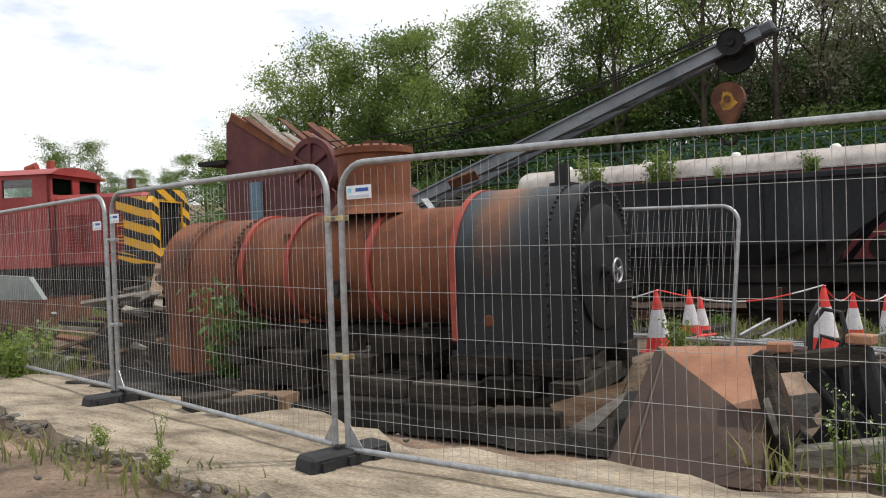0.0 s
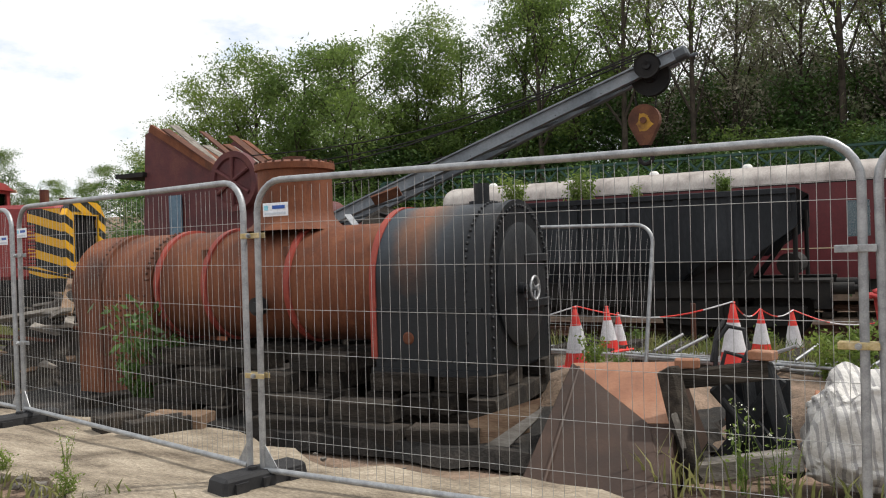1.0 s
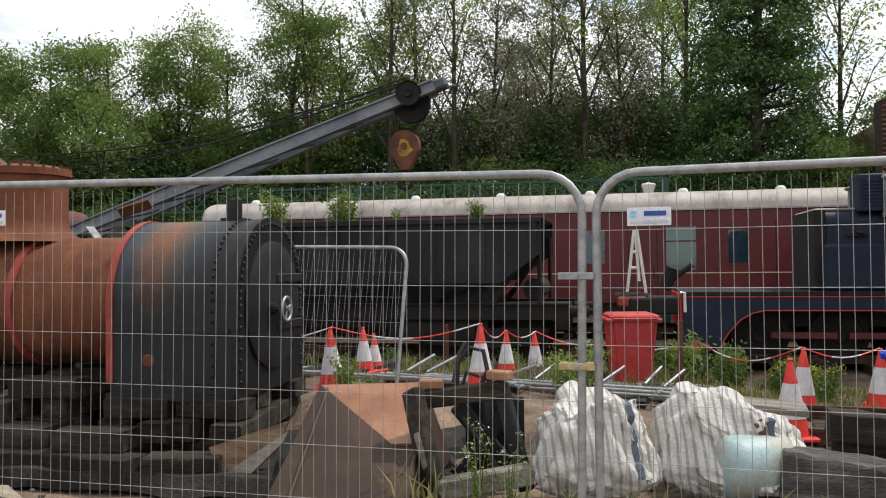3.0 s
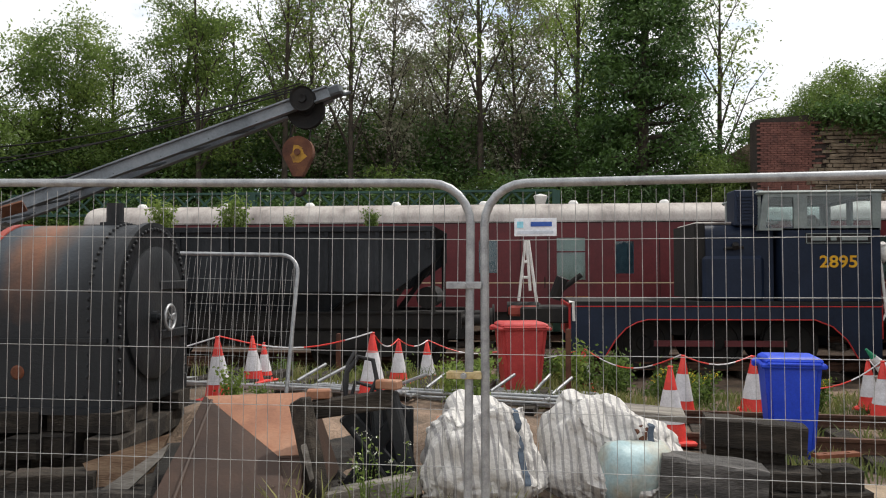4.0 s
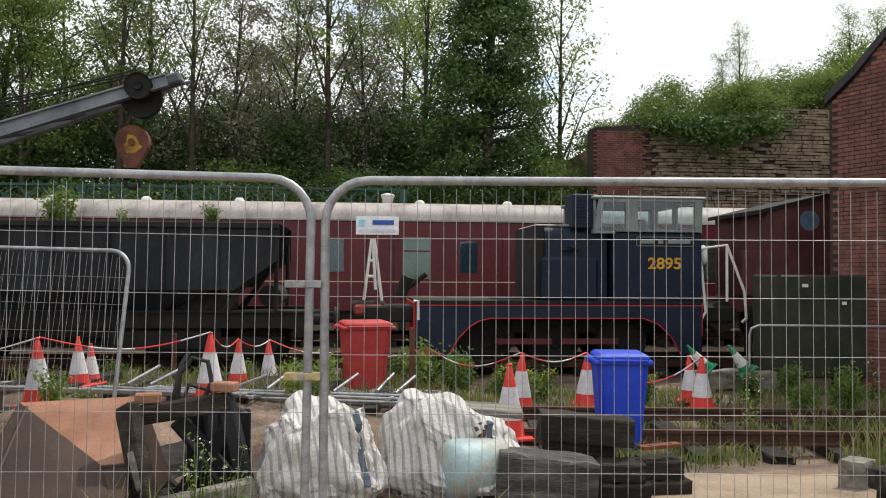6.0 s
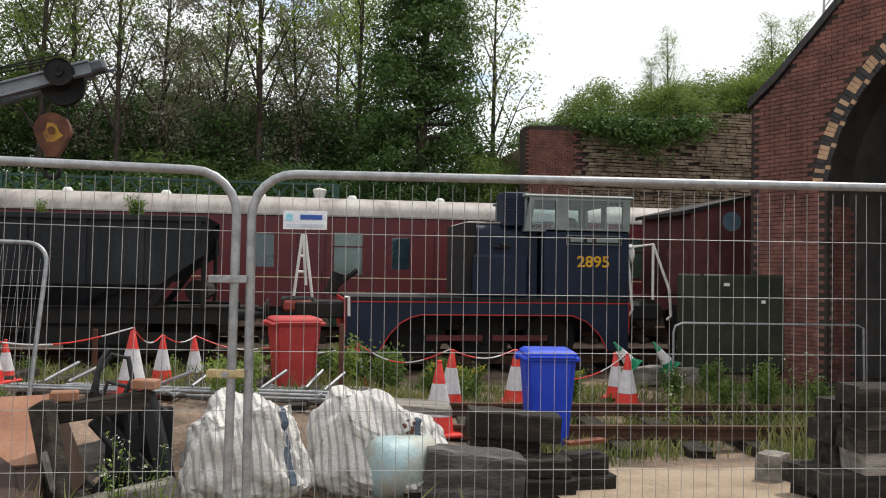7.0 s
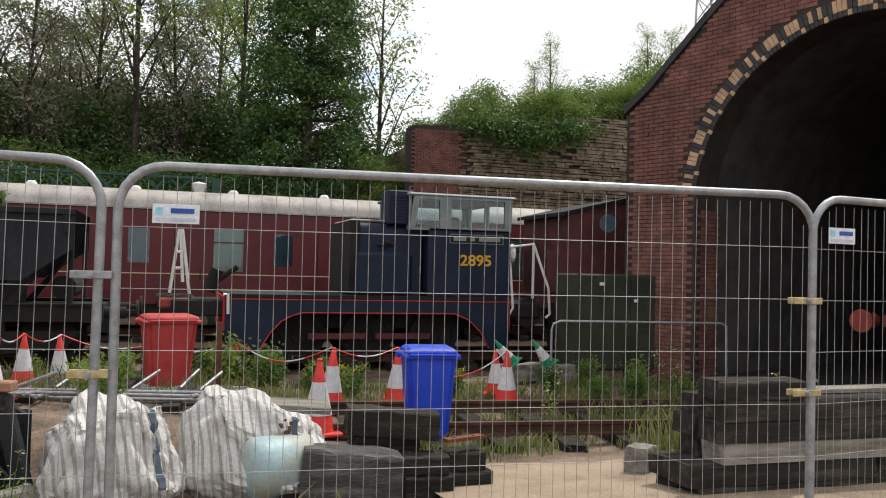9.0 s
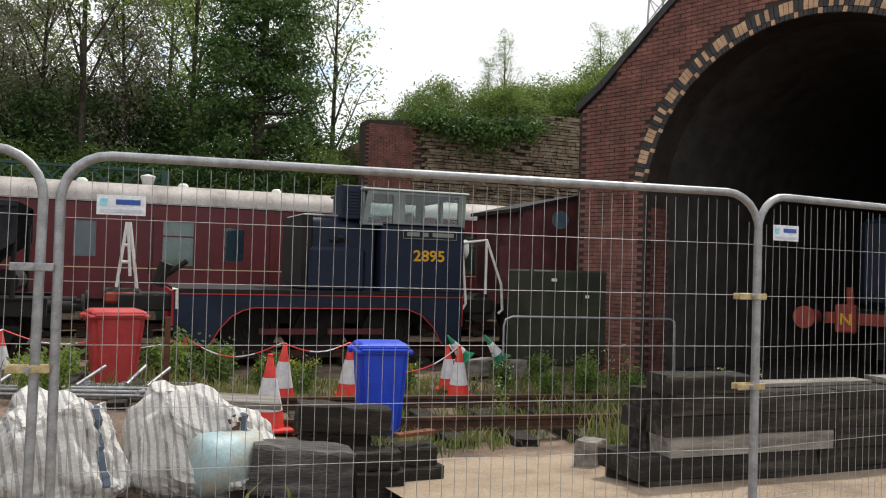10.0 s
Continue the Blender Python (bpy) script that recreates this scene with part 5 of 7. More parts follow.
def arch_loco():
    """The locomotive that stands in the arch, nose to the yard."""
    m = ARCH_M @ pose(-0.1, -2.4, -0.2, 0, 0, 0)
    t = thing("locomotive_in_arch", m=m, label="blue locomotive with a red buffer beam standing inside the arch", category="locomotive")
    bm = bmesh.new()
    box(bm, (-0.7, -3, 2.0), (2.2, 5.0, 1.6), bevel=0.1)
    part("body", bm, LOCO_BLUE, t)
    bm = bmesh.new()
    box(bm, (-0.5, 0, 1.0), (2.5, 0.08, 0.2)); box(bm, (0.35, 0.12, 1.0), (0.36, 0.12, 0.5), bevel=0.03); rod(bm, (0.3, 0.05, 1.0), (0.3, 0.1, 1.55), 0.06, 10)
    part("buffer_beam", bm, BAND_RED, t)
    for x in (0.95, -1.1):
        bm = bmesh.new()
        rod(bm, (x, 0, 1.0), (x, 0.4, 1.0), 0.13, 14); rod(bm, (x, 0.4, 1.0), (x, 0.45, 1.0), 0.2, 20)
        part("buffer", bm, BAND_RED if x > 0 else UNDER, t, smooth=True)
    lettering("N", 0.28, YELLOW, t, pose(0.33, 0.185, 0.98, 0, 0, 180), "painted_letter", "yellow painted letter")
    for y in (-1.2, -4):
        for x in (-1.3, 0.3):
            bm = bmesh.new()
            rod(bm, (x, y, 0.45), (x + 0.12, y, 0.45), 0.45, 24)
            part("wheel", bm, UNDER, t)
    bm = bmesh.new()
    box(bm, (-0.5, -2.8, 1.0), (2.2, 5.2, 0.3)); box(bm, (-0.5, -2.8, 0.6), (1.0, 5.0, 0.6))
    part("underframe", bm, UNDER, t)


arch_loco()


def red_diesel():
    t = thing("diesel_locomotive", (-14.95, 11.95, 0.02), 27, "faded red diesel locomotive with a yellow and black striped nose", "locomotive")
    t.scale = (1, 1, 1.06)
    L = 2.1
    bm = bmesh.new()
    box(bm, (-L / 2 - 0.1, 0, 1.85), (L, 1.9, 1.5), bevel=0.08)
    part("bonnet", bm, DIESEL_RED, t)
    bm = bmesh.new()
    slab(bm, [(-1.0, 1.15), (1.0, 1.15), (1.0, 2.35), (0.7, 2.68), (-0.7, 2.68), (-1.0, 2.35)], 0.12, None, [[(-0.62, 1.4), (0.62, 1.4), (0.62, 2.42), (-0.62, 2.42)]])
    bm.transform(pose(-0.05, 0, 0) @ pose(0, 0, 0, 0, 0, 90) @ pose(0, -0.12, 0))
    part("nose_surround", bm, HAZARD, t, "yellow and black hazard stripes")
    bm = bmesh.new()
    slab(bm, [(-0.75, 1.12), (-0.05, 1.12), (-0.05, 2.5), (-0.75, 2.5)], 0.012, pose(0, -0.968, 0))
    part("striped_side_panel", bm, HAZARD_SIDE, t, "yellow and black hazard stripes")
    bm = bmesh.new()
    box(bm, (-0.04, 0, 1.91), (0.06, 1.24, 1.02))
    for k in range(11):
        box(bm, (0.0, -0.55 + k * 0.11, 1.91), (0.03, 0.02, 1.0))
    part("radiator_grille", bm, UNDER, t)
    bm = bmesh.new()
    for y in (-0.62, 0.62):
        box(bm, (0.05, y, 1.91), (0.04, 0.05, 1.06))
    for z in (1.4, 2.42):
        box(bm, (0.05, 0, z), (0.04, 1.28, 0.05))
    part("grille_frame", bm, YELLOW, t)
    for x0 in (-0.85, -1.65):
        for k in range(12):
            bm = bmesh.new()
            box(bm, (x0, -0.96, 1.4 + k * 0.07), (0.52, 0.05, 0.04), pose(0, 0, 0, 25, 0, 0))
            part("louvre", bm, DIESEL_RED, t)
    bm = bmesh.new()
    rod(bm, (-1.0, 0.3, 2.6), (-1.0, 0.3, 2.98), 0.1, 12); box(bm, (-0.35, 0.2, 2.72), (0.4, 0.3, 0.12))
    part("exhaust", bm, RUST_DARK, t)
    # cab
    c0, c1 = -4.9, -2.2
    wins = [[(c0 + 0.2, 2.58), (c0 + 1.35, 2.58), (c0 + 1.35, 2.95), (c0 + 0.2, 2.95)], [(c0 + 1.6, 2.58), (c0 + 2.3, 2.58), (c0 + 2.3, 2.95), (c0 + 1.6, 2.95)]]
    bm = bmesh.new()
    slab(bm, [(c0, 1.1), (c1, 1.1), (c1, 3.06), (c0, 3.06)], 0.06, pose(0, -1.08, 0), wins)
    cs = part("cab_side", bm, DIESEL_RED, t)
    for wv in wins:
        g = bmesh.new()
        slab(g, wv, 0.01, pose(0, -1.05, 0))
        part("pane", g, GLASS, cs)
    bm = bmesh.new()
    slab(bm, [(-1.08, 1.1), (1.08, 1.1), (1.08, 3.05), (0.75, 3.15), (-0.75, 3.15), (-1.08, 3.05)], 0.06, pose(c1, 0, 0, 0, 0, 90), [[(-0.95, 2.62), (-0.15, 2.62), (-0.15, 2.97), (-0.95, 2.97)], [(0.15, 2.62), (0.95, 2.62), (0.95, 2.97), (0.15, 2.97)]])
    ce = part("cab_front", bm, DIESEL_RED, t)
    for y in (-0.55, 0.55):
        g = bmesh.new()
        box(g, (c1 - 0.03, y, 2.795), (0.01, 0.8, 0.35))
        part("pane", g, GLASS, ce)
    bm = bmesh.new()
    slab(bm, [(c0, 1.1), (c1, 1.1), (c1, 3.03), (c0, 3.03)], 0.06, pose(0, 1.02, 0), wins)
    slab(bm, [(-1.01, 1.1), (1.01, 1.1), (1.01, 3.01), (-1.01, 3.01)], 0.06, pose(c0 + 0.06, 0, 0, 0, 0, 90), [[(-0.9, 2.58), (-0.2, 2.58), (-0.2, 2.92), (-0.9, 2.92)], [(0.2, 2.58), (0.9, 2.58), (0.9, 2.92), (0.2, 2.92)]])
    box(bm, ((c0 + c1) / 2, 0, 1.15), (c1 - c0, 2.3, 0.1))
    part("cab_body", bm, DIESEL_RED, t)
    bm = bmesh.new()
    slab(bm, [(-1.15, 3.04), (1.15, 3.04), (0.75, 3.18), (0, 3.24), (-0.75, 3.18)], 2.9)
    bm.transform(pose(c0 - 0.12, 0, 0) @ pose(0, 0, 0, 0, 0, -90))
    part("cab_roof", bm, DIESEL_RED, t, smooth=True)
    bm = bmesh.new()
    slab(bm, [(-1.18, 3.01), (-1.14, 3.01), (-1.07, 3.07), (-1.1, 3.08)], 2.95)
    bm.transform(pose(c0 - 0.12, 0, 0) @ pose(0, 0, 0, 0, 0, -90))
    part("roof_edge", bm, CREAM, t)
    bm = bmesh.new()
    rod(bm, (c1 - 0.6, 0, 3.22), (c1 - 0.6, 0, 3.42), 0.09, 12); rod(bm, (c1 - 1.0, -0.3, 3.2), (c1 - 0.75, -0.3, 3.28), 0.1, 12)
    part("roof_horn", bm, BAND_RED, t)
    bm = bmesh.new()
    box(bm, (-2.35, 0, 0.98), (4.9, 2.3, 0.26)); box(bm, (-2.35, -1.0, 0.62), (4.2, 0.12, 0.5)); box(bm, (-2.3, 0, 0.55), (3.04, 1.2, 0.4))
    part("frame", bm, UNDER, t)
    for x, y, z, h in ((0.1, -0.85, 0.85, 0.65), (0.05, 0.85, 0.95, 0.5)):
        bm = bmesh.new()
        box(bm, (x, y, z), (0.3, 0.3, h), bevel=0.02)
        part("buffer_casing", bm, YELLOW, t)
    buffer_pair(t, 0.1, 0, 1.0, 1, UNDER)
    for x in (-0.9, -2.3, -3.7):
        wheel_set(t, x, 0, 0, 0.35)


red_diesel()


def crane():
    t = thing("railway_crane", (-10.6, 11.95, 0.0), 0, "derelict maroon railway crane with a long grey lattice-edged jib", "crane")
    def X(x):
        return x + 10.6
    # house: leaning gabled cab with a collapsed roof
    bm = bmesh.new()
    slab(bm, [(X(-11.85), 1.2), (X(-9.0), 1.2), (X(-9.0), 2.4), (X(-9.75), 3.0), (X(-11.5), 4.0), (X(-11.68), 3.9)], 0.05, pose(0, -1.15, 0))
    part("house_side", bm, CRANE_MAROON, t)
    bm = bmesh.new()
    slab(bm, [(X(-11.85), 1.2), (X(-9.0), 1.2), (X(-9.0), 2.4), (X(-9.75), 3.0), (X(-11.5), 4.0), (X(-11.68), 3.9)], 0.05, pose(0, 1.1, 0))
    part("house_side", bm, CRANE_MAROON, t)
    bm = bmesh.new()
    slab(bm, [(-1.1, 1.2), (1.1, 1.2), (1.1, 3.8), (-1.1, 3.8)], 0.05, pose(X(-11.6), 0, 0, 0, 0, 90))
    part("house_back", bm, CRANE_MAROON, t)
    random.seed(5)
    for k in range(9):
        bm = bmesh.new()
        f = k / 8
        y = -1.2 + 2.3 * f
        box(bm, (0, 0, 0), (1.7 - 0.6 * random.random(), 0.2, 0.03), bevel=0.004)
        part("roof_plank", bm, (RUST_DARK, GREY_WOOD, RUST)[k % 3], t, m=pose(X(-10.55) + random.uniform(-0.15, 0.15), y, 3.5 + random.uniform(-0.06, 0.1), random.uniform(-8, 8), 32 + random.uniform(-4, 4), random.uniform(-8, 8)))
    bm = bmesh.new()
    box(bm, (X(-10.62), -1.2, 3.53), (1.95, 0.08, 0.14), pose(0, 0, 0, 0, 29.5, 0))
    part("roof_edge", bm, RUST, t)
    bm = bmesh.new()
    box(bm, (X(-12.05), -0.6, 3.15), (0.75, 1.3, 0.08))
    part("rear_canopy", bm, UNDER, t)
    bm = bmesh.new()
    box(bm, (X(-10.9), -1.2, 2.2), (0.3, 0.04, 1.0))
    part("window", bm, BLUE_CURTAIN, t)
    # winding gear
    bm = bmesh.new()
    lathe(bm, [(0.0, -0.06), (0.2, -0.08), (0.52, -0.04), (0.55, -0.09), (0.68, -0.09), (0.68, 0.09), (0.55, 0.09), (0.52, 0.04), (0.0, 0.04)], Matrix.Translation((X(-9.3), -1.35, 2.84)) @ AXIS_Y @ Matrix.Scale(0.78, 4), 40)
    part("gear_wheel", bm, CRANE_MAROON, t, smooth=True)
    for a in (30, 90, 150):
        bm = bmesh.new()
        rod(bm, (X(-9.3) - 0.42 * math.cos(radians(a)), -1.42, 2.84 - 0.42 * math.sin(radians(a))), (X(-9.3) + 0.42 * math.cos(radians(a)), -1.42, 2.84 + 0.42 * math.sin(radians(a))), 0.035, 8)
        part("gear_spoke", bm, CRANE_MAROON, t)
    bm = bmesh.new()
    rod(bm, (X(-8.9), -1.0, 2.2), (X(-8.9), 1.0, 2.2), 0.35, 24); box(bm, (X(-9.0), 0, 1.6), (1.6, 2.2, 1.0))
    part("winding_drum", bm, CRANE_MAROON, t)
    bm = bmesh.new()
    rod(bm, (X(-9.0), -0.5, 2.9), (X(-9.0), -0.5, 3.12), 0.09, 14, 0.07)
    part("beacon", bm, LAMP_ORANGE, t, "orange warning beacon")
    bm = bmesh.new()
    box(bm, (X(-9.0), -0.5, 2.55), (0.2, 0.2, 0.7))
    part("beacon_post", bm, CRANE_MAROON, t)
    # carriage
    bm = bmesh.new()
    box(bm, (X(-10.5), 0, 0.95), (6.2, 2.4, 0.45)); rod(bm, (X(-10.6), 0, 1.1), (X(-10.6), 0, 1.3), 1.1, 28)
    part("carriage", bm, UNDER, t)
    for x in (-12.6, -11.0, -9.4, -8.2):
        wheel_set(t, X(x), 0, 0, 0.42)
    # jib: two tapered side plates with flanges, joined by cross stays
    a, b = Vector((X(-8.6), 0, 1.92)), Vector((X(-1.93), 0, 4.25))
    d = (b - a).normalized()
    up = Vector((-d.z, 0, d.x))
    ln = (b - a).length
    for s in (-1, 1):
        w0, w1 = 0.36, 0.12
        bm = bmesh.new()
        def at(f, h):
            return a + d * ln * f + up * h
        prof = [(0, -0.08), (0.3, -0.095), (0.6, -0.095), (1, -0.08), (1, 0.08), (0.6, 0.095), (0.3, 0.095), (0, 0.08)]
        vs = [at(f, h) + Vector((0, s * (w0 + (w1 - w0) * f), 0)) for f, h in prof]
        v0 = [bm.verts.new(v - Vector((0, 0.012, 0))) for v in vs]
        v1 = [bm.verts.new(v + Vector((0, 0.012, 0))) for v in vs]
        bm.faces.new(v0); bm.faces.new(v1[::-1])
        for i in range(len(vs)):
            j = (i + 1) % len(vs)
            bm.faces.new((v0[i], v0[j], v1[j], v1[i]))
        part("jib_plate", bm, JIB_GREY, t)
        for edge in (prof[:4], prof[4:]):
            bm = bmesh.new()
            for (f1, h1), (f2, h2) in zip(edge, edge[1:]):
                p1, p2 = at(f1, h1) + Vector((0, s * (w0 + (w1 - w0) * f1), 0)), at(f2, h2) + Vector((0, s * (w0 + (w1 - w0) * f2), 0))
                q = (p2 - p1).to_track_quat("X", "Z").to_matrix().to_4x4()
                box(bm, (p1 + p2) / 2, ((p2 - p1).length, 0.13, 0.025), q)
            part("jib_flange", bm, JIB_GREY, t)
    # stays and head take the jib grey darkened as if in shadow
    for k in range(9):
        f = 0.06 + k * 0.11
        w = 0.36 - 0.24 * f
        bm = bmesh.new()
        pm = a + d * ln * f
        box(bm, pm + up * 0.06, (0.09, 2 * w, 0.04)); rod(bm, pm + Vector((0, -w, 0)) - up * 0.06, a + d * ln * (f + 0.1) + Vector((0, w, 0)) - up * 0.06, 0.025, 6)
        part("cross_stay", bm, JIB_DARK, t)
    tip = b
    bm = bmesh.new()
    box(bm, tip - d * 0.02, (0.42, 0.26, 0.16), d.to_track_quat("X", "Z").to_matrix().to_4x4(), bevel=0.03)
    part("jib_head", bm, JIB_DARK, t)
    for y, r, dz in ((0.0, 0.29, -0.2), (-0.2, 0.19, 0.02)):
        bm = bmesh.new()
        lathe(bm, [(0.0, -0.05), (r * 0.3, -0.07), (r * 0.35, -0.03), (r * 0.85, -0.03), (r, -0.06), (r * 0.93, 0), (r, 0.06), (r * 0.85, 0.03), (0, 0.05)], Matrix.Translation(tip - d * 0.4 + Vector((0, y, dz * 0.6))) @ AXIS_Y, 28)
        part("head_sheave", bm, UNDER, t, smooth=True)
    for z0, y in ((2.6, -0.3), (2.9, 0.3), (3.15, 0.1), (2.3, 0.0)):
        bm = bmesh.new()
        p1, p2 = Vector((X(-10.6), y, z0 + 0.35)), tip - d * 0.45 + Vector((0, y * 0.5, 0.28 if z0 > 2.5 else -0.1))
        pts = [p1.lerp(p2, k / 8) - Vector((0, 0, 0.35 * math.sin(math.pi * k / 8))) for k in range(9)]
        pipe(bm, pts, 0.012, 5)
        part("hoist_cable", bm, UNDER, t)
    # hook block hung from the head
    hx, hz = X(-2.42), 3.3
    bm = bmesh.new()
    slab(bm, [(-0.07, -0.32), (0.07, -0.32)] + arc(0, 0.06, 0.235, -20, 200, 18), 0.16, pose(hx, -0.08, hz))
    hb = part("hook_block", bm, RUST_DARK, t, "rusty hook block with flaking yellow paint")
    random.seed(8)
    bm = bmesh.new()
    slab(bm, [(0.15 * random.uniform(0.5, 1.15) * math.cos(k * math.tau / 17), 0.03 + 0.16 * random.uniform(0.45, 1.15) * math.sin(k * math.tau / 17)) for k in range(17)], 0.004, pose(hx, -0.085, hz))
    part("flaking_patch", bm, HOOK_PAINT, hb, "flaking yellow paint")
    bm = bmesh.new()
    rod(bm, (hx, -0.11, hz + 0.05), (hx, 0.1, hz + 0.05), 0.05, 12)
    part("pin", bm, RUST_DARK, hb)
    bm = bmesh.new()
    rod(bm, (hx, 0, hz - 0.3), (hx, 0, hz - 0.42), 0.05, 10)
    pipe(bm, [(hx + 0.1 * math.sin(a), 0, hz - 0.5 + 0.1 * math.cos(a)) for a in [math.tau * k / 12 for k in range(0, 10)]], 0.035, 8)
    part("hook", bm, UNDER, hb)
    bm = bmesh.new()
    rod(bm, (hx + 0.15, 0, hz + 0.1), tip + Vector((-0.3, 0, -0.5)), 0.012, 5); rod(bm, (hx - 0.12, 0, hz + 0.15), tip + Vector((-0.62, 0, -0.45)), 0.012, 5)
    part("hook_fall", bm, UNDER, t)


crane()


# ---- yard things ----
def cone_parts(t, red=CONE_RED, h=0.75):
    bm = bmesh.new()
    box(bm, (0, 0, 0.02), (0.4, 0.4, 0.04), bevel=0.012)
    part("base", bm, red, t)
    for nm, mt, z0, z1, g in (("lower_body", red, 0.03, 0.2, 0), ("reflective_sleeve", CONE_WHITE, 0.2, 0.52, 0.004), ("upper_body", red, 0.52, 0.72, 0)):
        bm = bmesh.new()
        r = lambda z: 0.145 - 0.155 * (z / 0.75) + 0.028
        prof = [(r(z0) + g, z0), (r(z1) + g, z1)]
        if nm == "upper_body":
            prof += [(r(0.72) - 0.004, 0.725), (0.03, 0.74), (0.022, 0.75), (0.0, 0.75)]
        lathe(bm, prof, None, 24)
        part(nm, bm, mt, t, smooth=True)


CONES = [(-2.59, 9.05, 1.0), (-2.68, 10.6, 0.85), (-2.63, 10.95, 0.72), (-0.85, 9.45, 1.05), (-0.75, 10.95, 0.82), (-0.45, 12.0, 0.93), (1.92, 12.6, 0.95), (2.46, 8.4, 1.06), (2.93, 10.25, 1.02), (4.03, 11.1, 1.03), (5.77, 11.65, 0.92), (5.55, 10.7, 1.0)]
first = None
for x, y, s in CONES:
    m = pose(x, y, ground_z(x, y) - 0.02, 1.5 * math.sin(x * 9), 1.5 * math.cos(y * 7), 40 * x) @ Matrix.Diagonal((s, s, s, 1))
    if first is None:
        first = thing("traffic_cone", (0, 0, 0), 0, "red and white traffic cone standing in the yard", "traffic cone", "traffic cones")
        cone_parts(first)
        first.matrix_basis = m
    else:
        first_scale = first.matrix_basis.copy()
        c2 = copy_thing(first, Matrix())
        c2.matrix_basis = m
for x, y, z, a, b in ((6.74, 13.3, -0.12, -42, 8), (7.4, 13.2, -0.14, -38, 4)):
    g = thing("traffic_cone", (x, y, z), 0, "green and white traffic cone tipped on its side", "traffic cone", "traffic cones", m=pose(x, y, z, 0, a, b))
    g.scale = (0.75, 0.75, 0.75)
    cone_parts(g, CONE_GREEN)
for x, y in ((7.0, 13.45), (7.9, 13.3)):
    timber(x, y, ground_z(x, y), 1.1, 15, 0.3, 0.3, GREYS[0], label="pale weathered timber baulk lying in the weeds", name="timber_baulk", group="timber baulks")


def chain(pts_list):
    t = thing("barrier_chain", (*pts_list[0][:2], 0), 0, "red and white plastic barrier chain hung between the cones", "chain", "barrier chains")
    o = Vector((*pts_list[0][:2], 0))
    for a, b in zip(pts_list, pts_list[1:]):
        a, b = Vector(a), Vector(b)
        n = max(6, int((b - a).length / 0.16))
        pts = [a.lerp(b, k / n) - Vector((0, 0, 0.09 * (b - a).length * math.sin(math.pi * k / n))) - o for k in range(n + 1)]
        for nm, mt, r in (("red_chain_run", CONE_RED, 0), ("white_chain_run", CONE_WHITE, 1)):
            bm = bmesh.new()
            for k in range(n):
                if (k // 3) % 2 == r:
                    rod(bm, pts[k], pts[k + 1], 0.009, 5)
            part(nm, bm, mt, t, kind="stuff")


def tip(k):
    x, y, s = CONES[k]
    return (x, y, ground_z(x, y) + 0.73 * s)


chain([(-10, 9.8, 0.75), (-6.5, 9.6, 0.7), tip(0), tip(3), tip(4), tip(5), (0.6, 12.4, 0.3), tip(6), tip(8), tip(9), (4.8, 10.8, 0.0), tip(11), tip(10)])


def wheelie_bin(x, y, z, turn, mat, name, label, lid_mat=None, s=1.0):
    t = thing(name, (x, y, z), turn, label, "bin", "wheelie bins")
    t.scale = s if isinstance(s, tuple) else (s, s, s)
    bm = bmesh.new()
    bot, top = [(-0.2, -0.24), (0.2, -0.24), (0.2, 0.24), (-0.2, 0.24)], [(-0.27, -0.33), (0.27, -0.33), (0.27, 0.33), (-0.27, 0.33)]
    v0, v1 = [bm.verts.new((*p, 0.05)) for p in bot], [bm.verts.new((*p, 0.96)) for p in top]
    bm.faces.new(v0[::-1]); bm.faces.new(v1)
    for k in range(4):
        bm.faces.new((v0[k], v0[(k + 1) % 4], v1[(k + 1) % 4], v1[k]))
    bmesh.ops.bevel(bm, geom=[e for e in bm.edges if abs(e.verts[0].co.z - e.verts[1].co.z) > 0.1], offset=0.05, segments=3, affect="EDGES")
    part("body", bm, mat, t, smooth=True)
    bm = bmesh.new()
    box(bm, (0, 0, 0.965), (0.62, 0.74, 0.05), bevel=0.015)
    part("rim", bm, mat, t)
    bm = bmesh.new()
    box(bm, (0, -0.02, 1.02), (0.58, 0.7, 0.06), bevel=0.025, taper=0.88); box(bm, (0, -0.37, 0.985), (0.5, 0.05, 0.03), bevel=0.01)
    part("lid", bm, lid_mat or mat, t)
    bm = bmesh.new()
    for sx in (-1, 1):
        box(bm, (sx * 0.31, 0.2, 0.95), (0.05, 0.12, 0.06), bevel=0.01)
    rod(bm, (-0.22, 0.4, 0.99), (0.22, 0.4, 0.99), 0.016, 8)
    part("handle", bm, mat, t)
    for sx in (-1, 1):
        bm = bmesh.new()
        rod(bm, (sx * 0.24, 0.27, 0.1), (sx * 0.29, 0.27, 0.1), 0.1, 18)
        part("wheel", bm, BLACK_BLOCK, t)
    return t


wheelie_bin(3.64, 8.35, ground_z(3.72, 8.35) - 0.1, -8, BIN_BLUE, "wheelie_bin", "bright blue plastic wheelie bin with its lid shut", None, (1.0, 0.85, 1.05))
wheelie_bin(0.93, 11.75, ground_z(0.95, 11.75) - 0.06, 10, BIN_RED, "wheelie_bin", "faded red wheelie bin with a dirty lid", None, (1.24, 1.05, 1.02))


def post(x, y, h, mat=RUST_DARK, r=0.035, label="rusty upright steel post in the weeds"):
    t = thing("steel_post", (x, y, ground_z(x, y) - 0.05), 0, label, "post", "posts")
    bm = bmesh.new()
    box(bm, (0, 0, h / 2), (2 * r, r, h), bevel=0.004)
    box(bm, (0, r, h / 2), (r * 0.6, 2 * r, h))
    part("angle_section", bm, mat, t)


